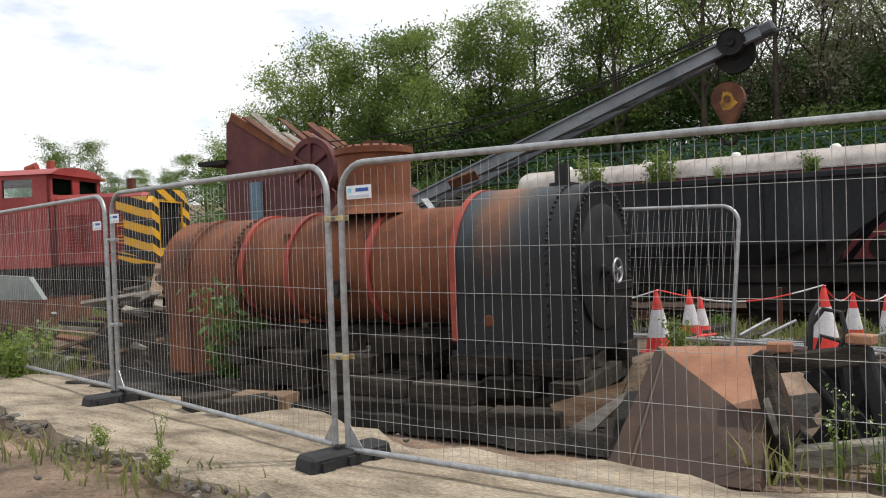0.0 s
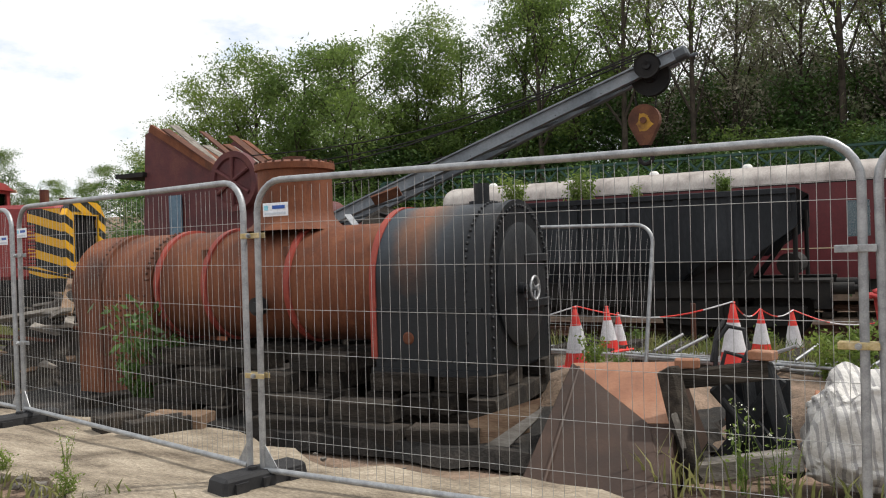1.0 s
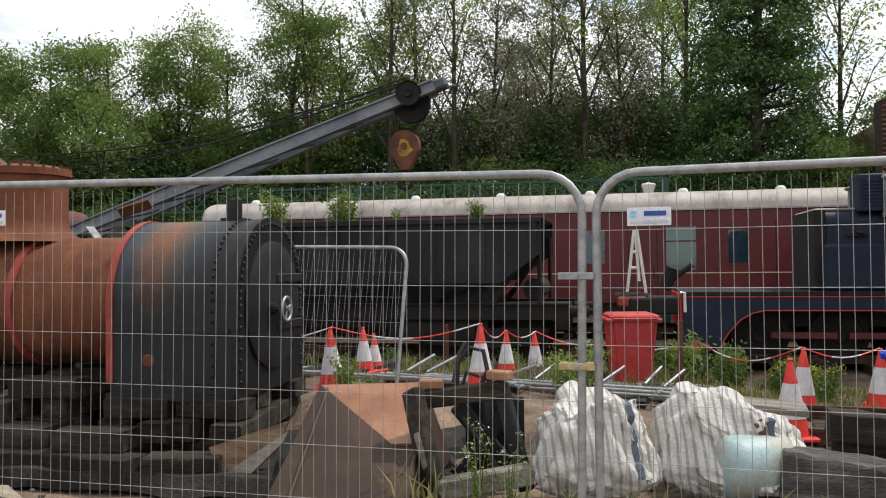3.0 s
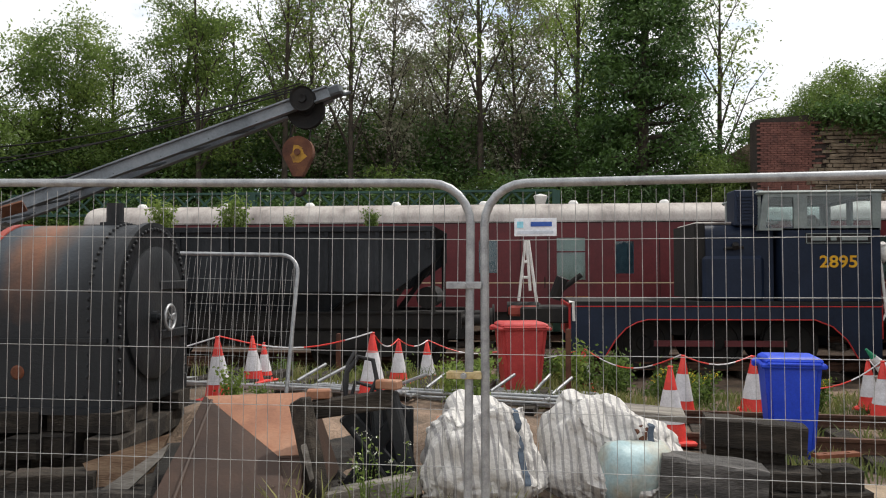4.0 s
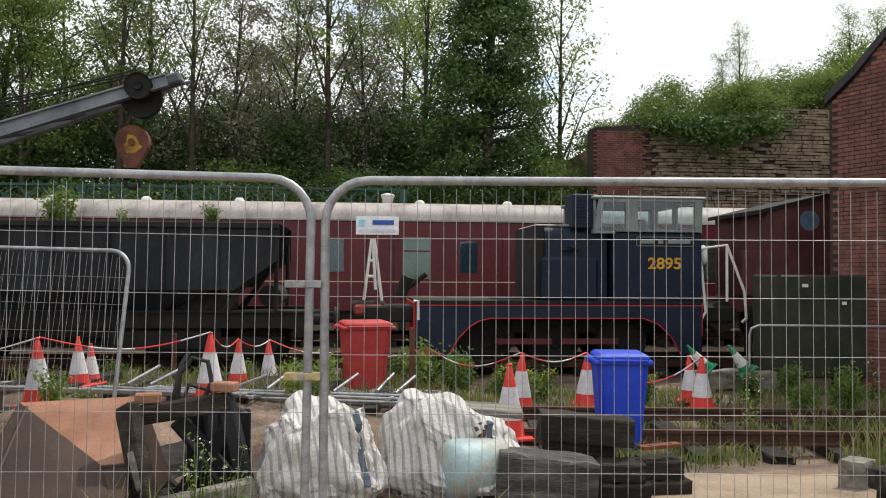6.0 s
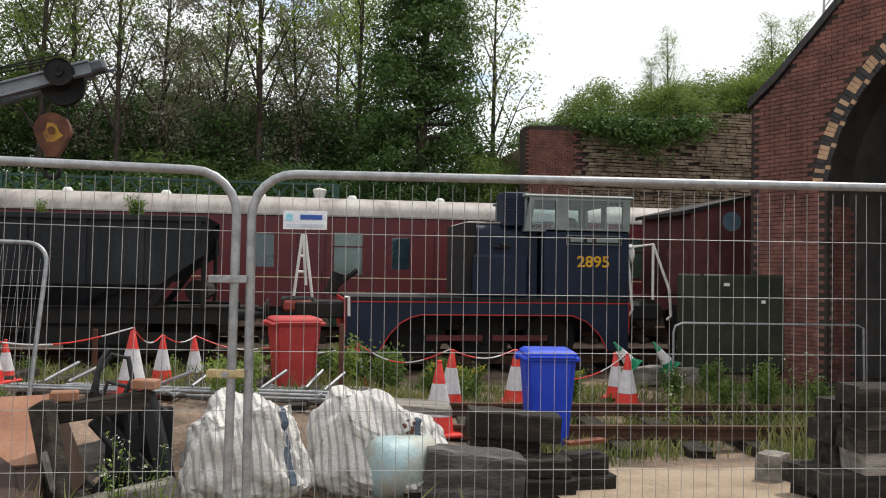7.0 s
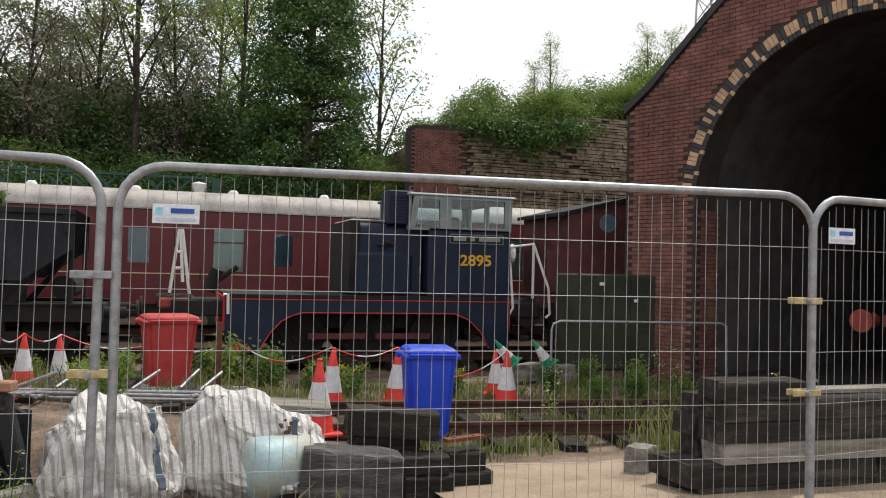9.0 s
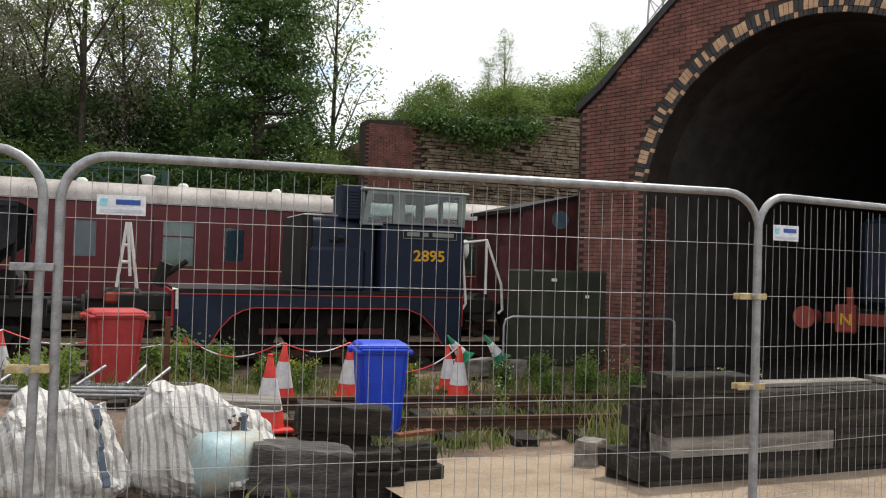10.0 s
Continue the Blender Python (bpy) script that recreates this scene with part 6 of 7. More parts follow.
post(1.55, 10.6, 0.98); post(-1.9, 12.4, 0.85)

# inner panel leaning behind the smokebox, and a stack of panels lying flat
fence_panel((-4.94, 8.15), (-1.47, 7.85), -0.03, -0.1, "loose galvanised fence panel leaning behind the boiler", tilt=-12, loose=True)
FLAT = [((-3.9, 9.7), (-0.5, 9.35), 0.2), ((-1.7, 10.0), (1.75, 9.55), 0.08), ((-2.2, 9.9), (1.2, 9.3), 0.14), ((-1.6, 9.96), (1.82, 9.5), 0.04), ((-1.78, 10.05), (1.7, 9.6), 0.0), ((-1.65, 10.02), (1.79, 9.58), 0.115), ((-3.8, 9.75), (-0.4, 9.42), 0.16)]
for a, b, z in FLAT:
    va, vb = Vector((*a, z - 0.02)), Vector((*b, z - 0.1))
    d = (vb - va).normalized()
    back = Vector((0, 0, 1))
    upv = Vector((-d.y, d.x, -0.11)).normalized()
    t = thing("loose_mesh_panel", m=Matrix.Translation(va) @ Matrix((d, d.cross(upv).normalized() * -1, upv)).transposed().to_4x4(), label="spare galvanised fence panel lying flat on a stack", category="fence panel", group="spare fence panels")
    fence_panel_parts(t)
for i in range(7):
    x = -3.4 + i * 0.75
    timber(x, 10.4 - 0.12 * x, ground_z(x, 10.4) - 0.05, 1.9, 82, 0.2, 0.1)
for x, y, a in ((-1.7, 9.9, 50), (-1.4, 9.8, 42), (-0.1, 9.9, 55), (0.7, 10.1, 48), (1.2, 10.4, 60), (1.45, 10.3, 52), (-0.4, 9.6, -20)):
    t = thing("scaffold_tube", (x, y, ground_z(x, y) + 0.13), a, "short galvanised tube stub leaning on the panel stack", "tube", "tube stubs")
    bm = bmesh.new()
    rod(bm, (-0.22, 0, 0.0), (0.22, 0, 0.17), 0.021, 10)
    part("tube", bm, GALV, t, smooth=True)


def bucket():
    t = thing("loader_bucket", (-1.0, 5.3, 0), 0, "large rusty brown steel loader bucket lying on the ground", "bucket")
    o = Vector((1.0, -5.3, 0))
    T1, T2, C, C2 = Vector((-1.4, 5.5, 0.605)) + o, Vector((-0.63, 5.65, 0.62)) + o, Vector((-0.69, 4.92, 0.31)) + o, Vector((-0.52, 4.95, 0.315)) + o
    Lb, B, K, K2 = Vector((-1.35, 4.3, 0.0)) + o, Vector((-0.42, 4.25, 0.0)) + o, Vector((-1.45, 5.95, 0.0)) + o, Vector((-0.5, 5.95, 0.0)) + o
    def plate(name, pts, mat, th=0.018):
        bm = bmesh.new()
        bm.faces.new([bm.verts.new(p) for p in pts])
        bmesh.ops.recalc_face_normals(bm, faces=bm.faces)
        bmesh.ops.solidify(bm, geom=bm.faces[:], thickness=th)
        return part(name, bm, mat, t)
    # sloping plate coloured as sunlit, the others as shaded
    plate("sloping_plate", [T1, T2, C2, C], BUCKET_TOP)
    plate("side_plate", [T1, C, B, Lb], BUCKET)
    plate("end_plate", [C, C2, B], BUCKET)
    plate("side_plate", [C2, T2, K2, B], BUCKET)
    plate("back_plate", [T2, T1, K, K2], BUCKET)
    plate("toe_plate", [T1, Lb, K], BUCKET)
    for p, q in ((T1, C), (T1, T2), (T2, C2), (C, C2), (T1, Lb), (C, B)):
        bm = bmesh.new()
        rod(bm, p, q, 0.014, 8)
        part("welded_edge", bm, BUCKET, t)
    bm = bmesh.new()
    rod(bm, T1.lerp(Lb, 0.02) + Vector((0.06, -0.02, 0.0)), Lb + Vector((0.16, -0.03, 0.02)), 0.016, 8)
    part("seam_weld", bm, BUCKET, t)


bucket()


def hitch_frame():
    """The dark timber and steel frame beside the bucket, with hoses and stray bricks."""
    t = thing("implement_frame", (-0.2, 5.0, 0), 0, "old tarred timber and steel implement frame with loose hoses", "frame")
    o = Vector((0.2, -5.0, 0))
    def beam(name, a, b, w, d, mat, twist=0):
        a, b = Vector(a) + o, Vector(b) + o
        bm = bmesh.new()
        box(bm, (0, 0, 0), ((b - a).length, w, d), bevel=0.012)
        q = (b - a).to_track_quat("X", "Z").to_matrix().to_4x4()
        return part(name, bm, mat, t, m=Matrix.Translation((a + b) / 2) @ q @ pose(0, 0, 0, twist, 0, 0))
    beam("leaning_post", (-0.56, 4.98, 0.68), (-0.36, 4.78, 0.0), 0.09, 0.17, OLD_WOOD)
    beam("top_beam", (-0.52, 5.05, 0.6), (0.06, 5.1, 0.68), 0.1, 0.12, OLD_WOOD)
    beam("rear_post", (0.02, 5.1, 0.72), (0.2, 5.05, 0.02), 0.08, 0.1, BLACK_STEEL)
    beam("bottom_beam", (-0.36, 4.78, 0.07), (0.24, 4.95, 0.16), 0.13, 0.13, GREY_WOOD)
    beam("steel_brace", (-0.3, 5.2, 0.55), (0.12, 5.3, 0.02), 0.03, 0.12, BLACK_STEEL)
    beam("steel_brace", (0.1, 5.3, 0.6), (-0.3, 5.2, 0.03), 0.03, 0.1, BLACK_STEEL)
    beam("steel_brace", (-0.12, 5.32, 0.66), (-0.05, 5.3, 0.0), 0.16, 0.03, BLACK_STEEL)
    beam("back_sheet", (-0.28, 5.42, 0.3), (0.14, 5.45, 0.3), 0.02, 0.55, BLACK_STEEL)
    beam("pale_batten", (-0.5, 4.84, 0.42), (-0.42, 4.78, 0.2), 0.02, 0.06, GREY_WOOD)
    for k, (p, r) in enumerate((([(-0.28, 5.1, 0.66), (-0.27, 5.12, 0.85), (-0.2, 5.15, 0.95), (-0.1, 5.15, 0.93), (-0.07, 5.13, 0.8), (-0.12, 5.1, 0.68)], 0.016), ([(-0.25, 5.12, 0.66), (-0.22, 5.15, 0.78), (-0.1, 5.2, 0.74), (0.0, 5.1, 0.7)], 0.014), ([(-0.3, 5.1, 0.72), (-0.28, 5.2, 0.9), (-0.24, 5.25, 0.98)], 0.014), ([(-0.22, 5.0, 0.5), (-0.05, 4.95, 0.3), (0.05, 5.0, 0.12)], 0.012))):
        bm = bmesh.new()
        pipe(bm, [Vector(q) + o for q in p], r, 8)
        part("rubber_hose", bm, BLACK_BLOCK, t, smooth=True)
    for x, y, z, a in ((-0.45, 5.06, 0.68, 10), (0.02, 5.08, 0.745, -20)):
        b = thing("brick", (x, y, z), a, "loose orange brick lying on the frame", "brick", "loose bricks")
        bm = bmesh.new()
        box(bm, (0, 0, 0.03), (0.16, 0.1, 0.06), bevel=0.008)
        part("block", bm, BUCKET_TOP, b)
    for x, y, z, a in ((-0.22, 5.75, 0.2, 30), (-0.05, 5.7, 0.14, -10), (-0.15, 5.7, 0.32, 60), (0.35, 6.0, 0.34, 5)):
        b = thing("brick", (x, y, z), a, "loose orange brick on the rubble heap", "brick", "loose bricks", m=pose(x, y, z, 15, 12, a))
        bm = bmesh.new()
        box(bm, (0, 0, 0), (0.22, 0.11, 0.07), bevel=0.006)
        part("block", bm, BUCKET_TOP, b)


hitch_frame()


def heap(x, y, rx, ry, h, mat, label, seed):
    bm = bmesh.new()
    bmesh.ops.create_grid(bm, x_segments=22, y_segments=16, size=1)
    for v in bm.verts:
        r = min(1, v.co.length)
        z = h * (1 - r * r) + 0.1 * h * noise.noise((v.co.x * 4 + seed, v.co.y * 4, seed)) + 0.06 * h * noise.noise((v.co.x * 11 + seed, v.co.y * 11, seed))
        v.co = Vector((v.co.x * rx, v.co.y * ry, z - 0.08))
    ob = part("earth_heap", bm, mat, smooth=True)
    ob.location = (x, y, ground_z(x, y))
    tagged(ob, label, "heap", kind="stuff")


heap(0.7, 6.7, 1.5, 1.0, 0.4, DIRT, "low heap of dark earth and rubble", 3)
heap(-1.6, 7.2, 1.2, 1.0, 0.4, DIRT, "low heap of dark earth and rubble", 8)


def bulk_bag(x, y, z, sx, sy, sz, turn, seed, sag):
    t = thing("bulk_bag", (x, y, z), turn, "slumped white woven bulk bag with grey stripes and blue straps", "bag", "bulk bags")
    bm = bmesh.new()
    bmesh.ops.create_uvsphere(bm, u_segments=96, v_segments=64, radius=1)
    def cloth(n):
        n = n.normalized()
        p = Vector((math.copysign(abs(n.x) ** 0.72, n.x), math.copysign(abs(n.y) ** 0.75, n.y), math.copysign(abs(n.z) ** 0.7, n.z)))
        fold = 0.12 * noise.noise((n.x * 2.2 + seed, n.y * 2.2, n.z * 2.2)) - 0.17 * max(0, 0.35 - abs(noise.noise((n.x * 3 + seed, n.y * 3, n.z * 2.4)))) - 0.11 * max(0, 0.3 - abs(noise.noise((n.x * 7, n.y * 7 + seed, n.z * 4)))) + 0.03 * noise.noise((n.x * 14, n.y * 14, n.z * 9 + seed))
        k = 1 + fold * 1.6
        h = (p.z + 1) / 2
        wide = 1.05 - 0.35 * h ** 2
        return Vector((p.x * sx * wide * k, p.y * sy * wide * k, h * sz * (1 + 0.25 * noise.noise((n.x * 1.7 + seed * 2, n.y * 1.7, 1))) + sag * p.x * h * 0.2))
    for v in bm.verts:
        v.co = cloth(v.co)
    part("sack", bm, BAG, t, smooth=True)
    bm = bmesh.new()
    rows = []
    for i in range(25):
        f = i / 24
        n = Vector((0.42 + 0.1 * f, -0.15 - 0.85 * f, 0.95 - 1.25 * f))
        mid, out = cloth(n), Vector((0.2, -0.8, 0.5 * (1 - f))).normalized()
        rows.append([bm.verts.new(mid + out * d + Vector((w, 0, 0))) for w, d in ((-0.019, 0.004), (-0.019, 0.012), (0.019, 0.012), (0.019, 0.004))])
    for p, q in zip(rows, rows[1:]):
        for e in range(4):
            bm.faces.new((p[e], p[(e + 1) % 4], q[(e + 1) % 4], q[e]))
    part("strap", bm, STRAP, t)


bulk_bag(0.63, 5.15, ground_z(0.5, 5.1) - 0.05, 0.42, 0.36, 0.7, 8, 2.0, -0.25)
bulk_bag(1.52, 5.4, ground_z(1.4, 5.3) - 0.05, 0.52, 0.38, 0.7, -6, 7.0, -0.75)
timber(1.72, 6.0, 0.45, 0.8, -6, 0.4, 0.05, GREYS[1], 4, 0, "pale dirty board propped behind the bulk bag", "pale_board", "boards")
timber(1.6, 6.1, -0.02, 0.4, -6, 0.3, 0.46, None, 0, 0, "tarred timber block under the pale board", "timber_block", "timber blocks")


def gas_tank():
    t = thing("steel_tank", (1.52, 5.1, ground_z(1.5, 4.9) + 0.01), 28, "pale blue dented steel tank lying on its side", "tank")
    bm = bmesh.new()
    lathe(bm, [(0.0, -0.06), (0.1, -0.052), (0.17, -0.025), (0.195, 0.02), (0.2, 0.05), (0.2, 0.34), (0.19, 0.39), (0.1, 0.43), (0, 0.44)], Matrix.Translation((-0.06, 0, 0.2)) @ AXIS_X, 36)
    part("shell", bm, TANK_BLUE, t, smooth=True)
    bm = bmesh.new()
    rod(bm, (0.2, 0, 0.39), (0.2, 0, 0.45), 0.035, 10); rod(bm, (0.15, 0, 0.45), (0.25, 0, 0.46), 0.02, 8); rod(bm, (0.2, 0, 0.45), (0.19, 0.01, 0.49), 0.018, 8)
    part("valve", bm, RUST_DARK, t)


gas_tank()

# sleepers heaped beside the tank
gz = ground_z(2.5, 5.5)
BLOCK = "cut block of black tarred sleeper in a heap"
timber(1.82, 5.15, gz - 0.02, 0.3, 80, 0.3, 0.14, None, 0, 0, BLOCK, "timber_block", "cut timbers")
timber(2.1, 5.1, gz + 0.06, 0.66, -6, 0.3, 0.31, CHARRED, 6, 0, "thick charred grey timber baulk lying in a heap", "timber_baulk", "cut timbers")
timber(1.75, 4.6, gz + 0.02, 0.85, -4, 0.24, 0.06, SPLIT, 2, 0, "flat brown plank on the ground", "plank", "planks")
for x, y, z, ln, a, w, h in ((2.72, 5.35, gz - 0.06, 0.34, -5, 0.3, 0.18), (2.72, 5.4, gz + 0.125, 0.32, -8, 0.28, 0.12), (3.06, 5.5, gz - 0.08, 0.34, 4, 0.3, 0.18), (3.06, 5.55, gz + 0.1, 0.28, 0, 0.28, 0.13), (2.5, 5.72, gz - 0.02, 0.5, -6, 0.26, 0.36)):
    timber(x, y, z, ln, a, w, h, WORN[int(x * 10) % 3], 0, 0, BLOCK, "timber_block", "cut timbers")
timber(2.52, 5.62, gz + 0.345, 0.68, -6, 0.27, 0.19, None, 5, 0, "rotten black sleeper end on top of the heap", "timber_block", "cut timbers")
t = thing("fishplate", (3.05, 5.5, gz + 0.31), 18, "rusty iron fishplate lying on the timbers", "plate")
bm = bmesh.new()
slab(bm, [(-0.17, -0.04), (0.17, -0.04), (0.17, 0.04), (-0.17, 0.04)], 0.025, pose(0, 0, 0, 90, 0, 0), [arc(-0.09, 0, 0.016, 0, 330, 8), arc(0.09, 0, 0.016, 0, 330, 8)])
part("plate", bm, RUST, t)

# stack of sleepers at the far end of the fence
random.seed(21)
g0 = ground_z(5.0, 4.8) - 0.05
for k, x0 in enumerate((4.40, 4.34, 4.58, 4.54, 4.6)):
    x = x0
    for ln in (1.5 + 0.1 * (k % 2), 2.0, 1.7):
        for j in range(2):
            timber(x + ln / 2, 4.63 + j * 0.27 + random.uniform(-0.015, 0.015), g0 + k * 0.148, ln - 0.02, random.uniform(-0.6, 0.6), 0.255, 0.145, GREYS[0] if (k == 2 and ln < 1.7 and j == 0) else WORN[(k + j) % 3])
        x += ln
timber(4.92, 4.63, g0 + 5 * 0.148, 0.7, -4, 0.26, 0.13, WORN[1]); timber(6.1, 4.8, g0 + 5 * 0.148, 1.2, 1, 0.2, 0.03, GREYS[1], label="pale plank lying on the sleeper stack", name="plank", group="planks")
timber(7.4, 4.75, g0 + 5 * 0.148, 1.2, -2, 0.22, 0.05, GREYS[0], label="pale plank lying on the sleeper stack", name="plank", group="planks")
timber(4.62, 5.6, ground_z(4.62, 5.6) - 0.02, 0.24, 40, 0.2, 0.26, GREYS[1], 0, 0, "stump of grey timber beside the stack", "timber_block", "cut timbers")


# ---- heaps of scrap ----
def board_heap(name, x, y, rx, ry, h, n, mats, seed, label, lens=(0.7, 1.9), flat=22):
    random.seed(seed)
    t = thing(name, (x, y, ground_z(x, y)), 0, label, "scrap heap")
    for k in range(n):
        r, a = math.sqrt(random.random()), random.uniform(0, math.tau)
        px, py = rx * r * math.cos(a), ry * r * math.sin(a)
        top = h * (1 - r ** 1.6)
        pz = max(0.03, top * (0.1 + 0.9 * (k / n)))
        ln = random.uniform(*lens)
        bm = bmesh.new()
        if k % 5 == 4:
            box(bm, (0, 0, 0), (ln * 0.4, 0.3, 0.04), bevel=0.006)
        else:
            box(bm, (0, 0, 0), (ln, random.uniform(0.06, 0.17), random.uniform(0.02, 0.06)), bevel=0.005)
        part("scrap_piece", bm, mats[k % len(mats)], t, m=pose(px, py, pz, random.uniform(-flat, flat), random.uniform(-flat, flat) * 0.8, random.uniform(-45, 45)))
    bm = bmesh.new()
    bmesh.ops.create_grid(bm, x_segments=14, y_segments=12, size=1)
    for v in bm.verts:
        r = min(1.0, v.co.length)
        v.co = Vector((v.co.x * rx * 1.05, v.co.y * ry * 1.05, h * 0.85 * (1 - r ** 1.6) - 0.04 + 0.08 * noise.noise((v.co.x * 5, v.co.y * 5, seed))))
    part("heap_core", bm, OLD_WOOD, t)


board_heap("scrap_timber_heap", -8.7, 7.1, 1.7, 1.1, 1.45, 130, [GREY_WOOD, OLD_WOOD, GREY_WOOD, RUST_DARK, OLD_WOOD, SPLIT_WOOD], 2, "untidy heap of broken grey boards and timber")
board_heap("scrap_metal_heap", -5.6, 9.6, 1.5, 1.0, 2.55, 60, [JIB_GREY, GALV, UNDER, ROOF_GREY, GREEN_STEEL, RUST_DARK], 6, "tangled heap of pale scrap metal behind the boiler", (0.4, 1.2), 50)


def old_trailer():
    t = thing("steel_skip", (-13.9, 8.0, 0.03), 8, "small rusty skip holding a white plastic panel", "skip")
    bm = bmesh.new()
    slab(bm, [(-0.9, 0.12), (0.85, 0.12), (0.95, 0.68), (-1.0, 0.68)], 0.03, pose(0, -0.5, 0))
    part("side", bm, RUST_DARK, t)
    bm = bmesh.new()
    slab(bm, [(-0.9, 0.12), (0.85, 0.12), (0.95, 0.68), (-1.0, 0.68)], 0.03, pose(0, 0.5, 0))
    box(bm, (0.9, 0, 0.4), (0.04, 1.0, 0.56)); box(bm, (-0.95, 0, 0.4), (0.04, 1.0, 0.56)); box(bm, (0, 0, 0.13), (1.7, 1.0, 0.04))
    part("tub", bm, RUST_DARK, t)
    for x in (-0.7, 0.7):
        bm = bmesh.new()
        box(bm, (x, -0.3, 0.06), (0.1, 0.08, 0.13)); box(bm, (x, 0.3, 0.06), (0.1, 0.08, 0.13))
        part("skid", bm, RUST_DARK, t)
    p = thing("plastic_panel", (-13.8, 8.0, 0.2), 8, "white plastic panel leaning in the rusty skip", "panel")
    bm = bmesh.new()
    slab(bm, [(-0.9, 0.3), (0.85, 0.35), (0.3, 1.0), (-0.6, 1.05), (-1.0, 0.7)], 0.1, pose(0, -0.35, -0.1, 0, 0, 0))
    part("sheet", bm, CAB_GREY, p)


old_trailer()


# ---- footbridge lattice, lamp, mast ----
def lattice():
    t = thing("footbridge", (-7, 27.0, ground_z(-7, 27)), 0, "green painted lattice girder footbridge behind the coaches", "bridge", kind="structure")
    z0, z1, x0, x1 = 3.95, 4.65, -9.5, 9.2
    for z in (z0, z1):
        bm = bmesh.new()
        box(bm, ((x0 + x1) / 2, 0, z), (x1 - x0, 0.14, 0.08))
        part("chord", bm, GIRDER_GREEN, t)
    bm = bmesh.new()
    n = 26
    w = (x1 - x0) / n
    for s in (-1, 1):
        bm = bmesh.new()
        q = (Vector((w, 0, z1 - z0))).normalized()
        box(bm, (0, 0, 0), (math.hypot(w, z1 - z0), 0.02, 0.07), pose(0, 0, 0, 0, -s * math.degrees(math.atan2(z1 - z0, w)), 0))
        me = bpy.data.meshes.new("brace")
        bm.to_mesh(me)
        bm.free()
        me.materials.append(GIRDER_GREEN)
        for i in range(n):
            part("brace", me, None, t, m=pose(x0 + w * (i + 0.5), 0.015 * s, (z0 + z1) / 2))
    for x in (x0, -1.0, x1):
        bm = bmesh.new()
        box(bm, (x, 0, 2.3), (0.25, 0.25, 4.7))
        part("pier", bm, GIRDER_GREEN, t)
    t = thing("yard_lamp", (1.66, 26.0, ground_z(2, 26)), 0, "white tapered yard lamp on a dark post", "lamp")
    bm = bmesh.new()
    lathe(bm, [(0.06, 0), (0.1, 0.02), (0.22, 0.42), (0.2, 0.45), (0.0, 0.5)], Matrix.Translation((0, 0, 3.95)), 14)
    part("shade", bm, WHITE_PAINT, t, smooth=True)
    bm = bmesh.new()
    rod(bm, (0, 0, 0), (0, 0, 3.97), 0.05, 8)
    part("post", bm, UNDER, t)
    t = thing("lattice_mast", (46, 62, 4), 20, "distant grey lattice radio mast", "mast")
    for k, (sx, sy) in enumerate(((-1, -1), (1, -1), (1, 1), (-1, 1))):
        bm = bmesh.new()
        rod(bm, (sx * 1.9, sy * 1.9, -4), (sx * 0.7, sy * 0.7, 34), 0.09, 6)
        part("mast_leg", bm, GALV, t)
    for i in range(16):
        z, r = -2 + i * 2.2, 1.85 - 1.15 * (i * 2.2) / 36
        bm = bmesh.new()
        for a, b in (((-1, -1), (1, -1)), ((1, -1), (1, 1)), ((1, 1), (-1, 1)), ((-1, 1), (-1, -1))):
            rod(bm, (a[0] * r, a[1] * r, z), (b[0] * r * 0.96, b[1] * r * 0.96, z + 2.2), 0.045, 4)
            rod(bm, (b[0] * r, b[1] * r, z), (a[0] * r * 0.96, a[1] * r * 0.96, z + 2.2), 0.045, 4)
        part("mast_bracing", bm, GALV, t)


lattice()


# ---- trees and plants ----
def leaf_mesh(name, centres, per, spread, size, mat, rng, flat=0.6, droop=0.0):
    """Many small leaf sprays, each a folded rhomb, scattered round the centres."""
    c = np.repeat(np.asarray(centres, float), per, axis=0)
    n = len(c)
    c += rng.normal(0, 1, (n, 3)) * np.array([spread, spread, spread * flat])
    c[:, 2] -= droop * np.abs(rng.normal(0, 1, n))
    d = rng.normal(0, 1, (n, 3))
    d /= np.linalg.norm(d, axis=1)[:, None]
    e = np.cross(d, rng.normal(0, 1, (n, 3)))
    e /= np.linalg.norm(e, axis=1)[:, None] + 1e-9
    s = size * rng.uniform(0.55, 1.35, n)[:, None]
    v = np.stack([c - d * s, c + e * s * 0.42, c + d * s, c - e * s * 0.42], axis=1).reshape(-1, 3)
    f = np.arange(4 * n).reshape(-1, 4)
    me = bpy.data.meshes.new(name)
    me.from_pydata(v.tolist(), [], f.tolist())
    me.materials.append(mat)
    return me


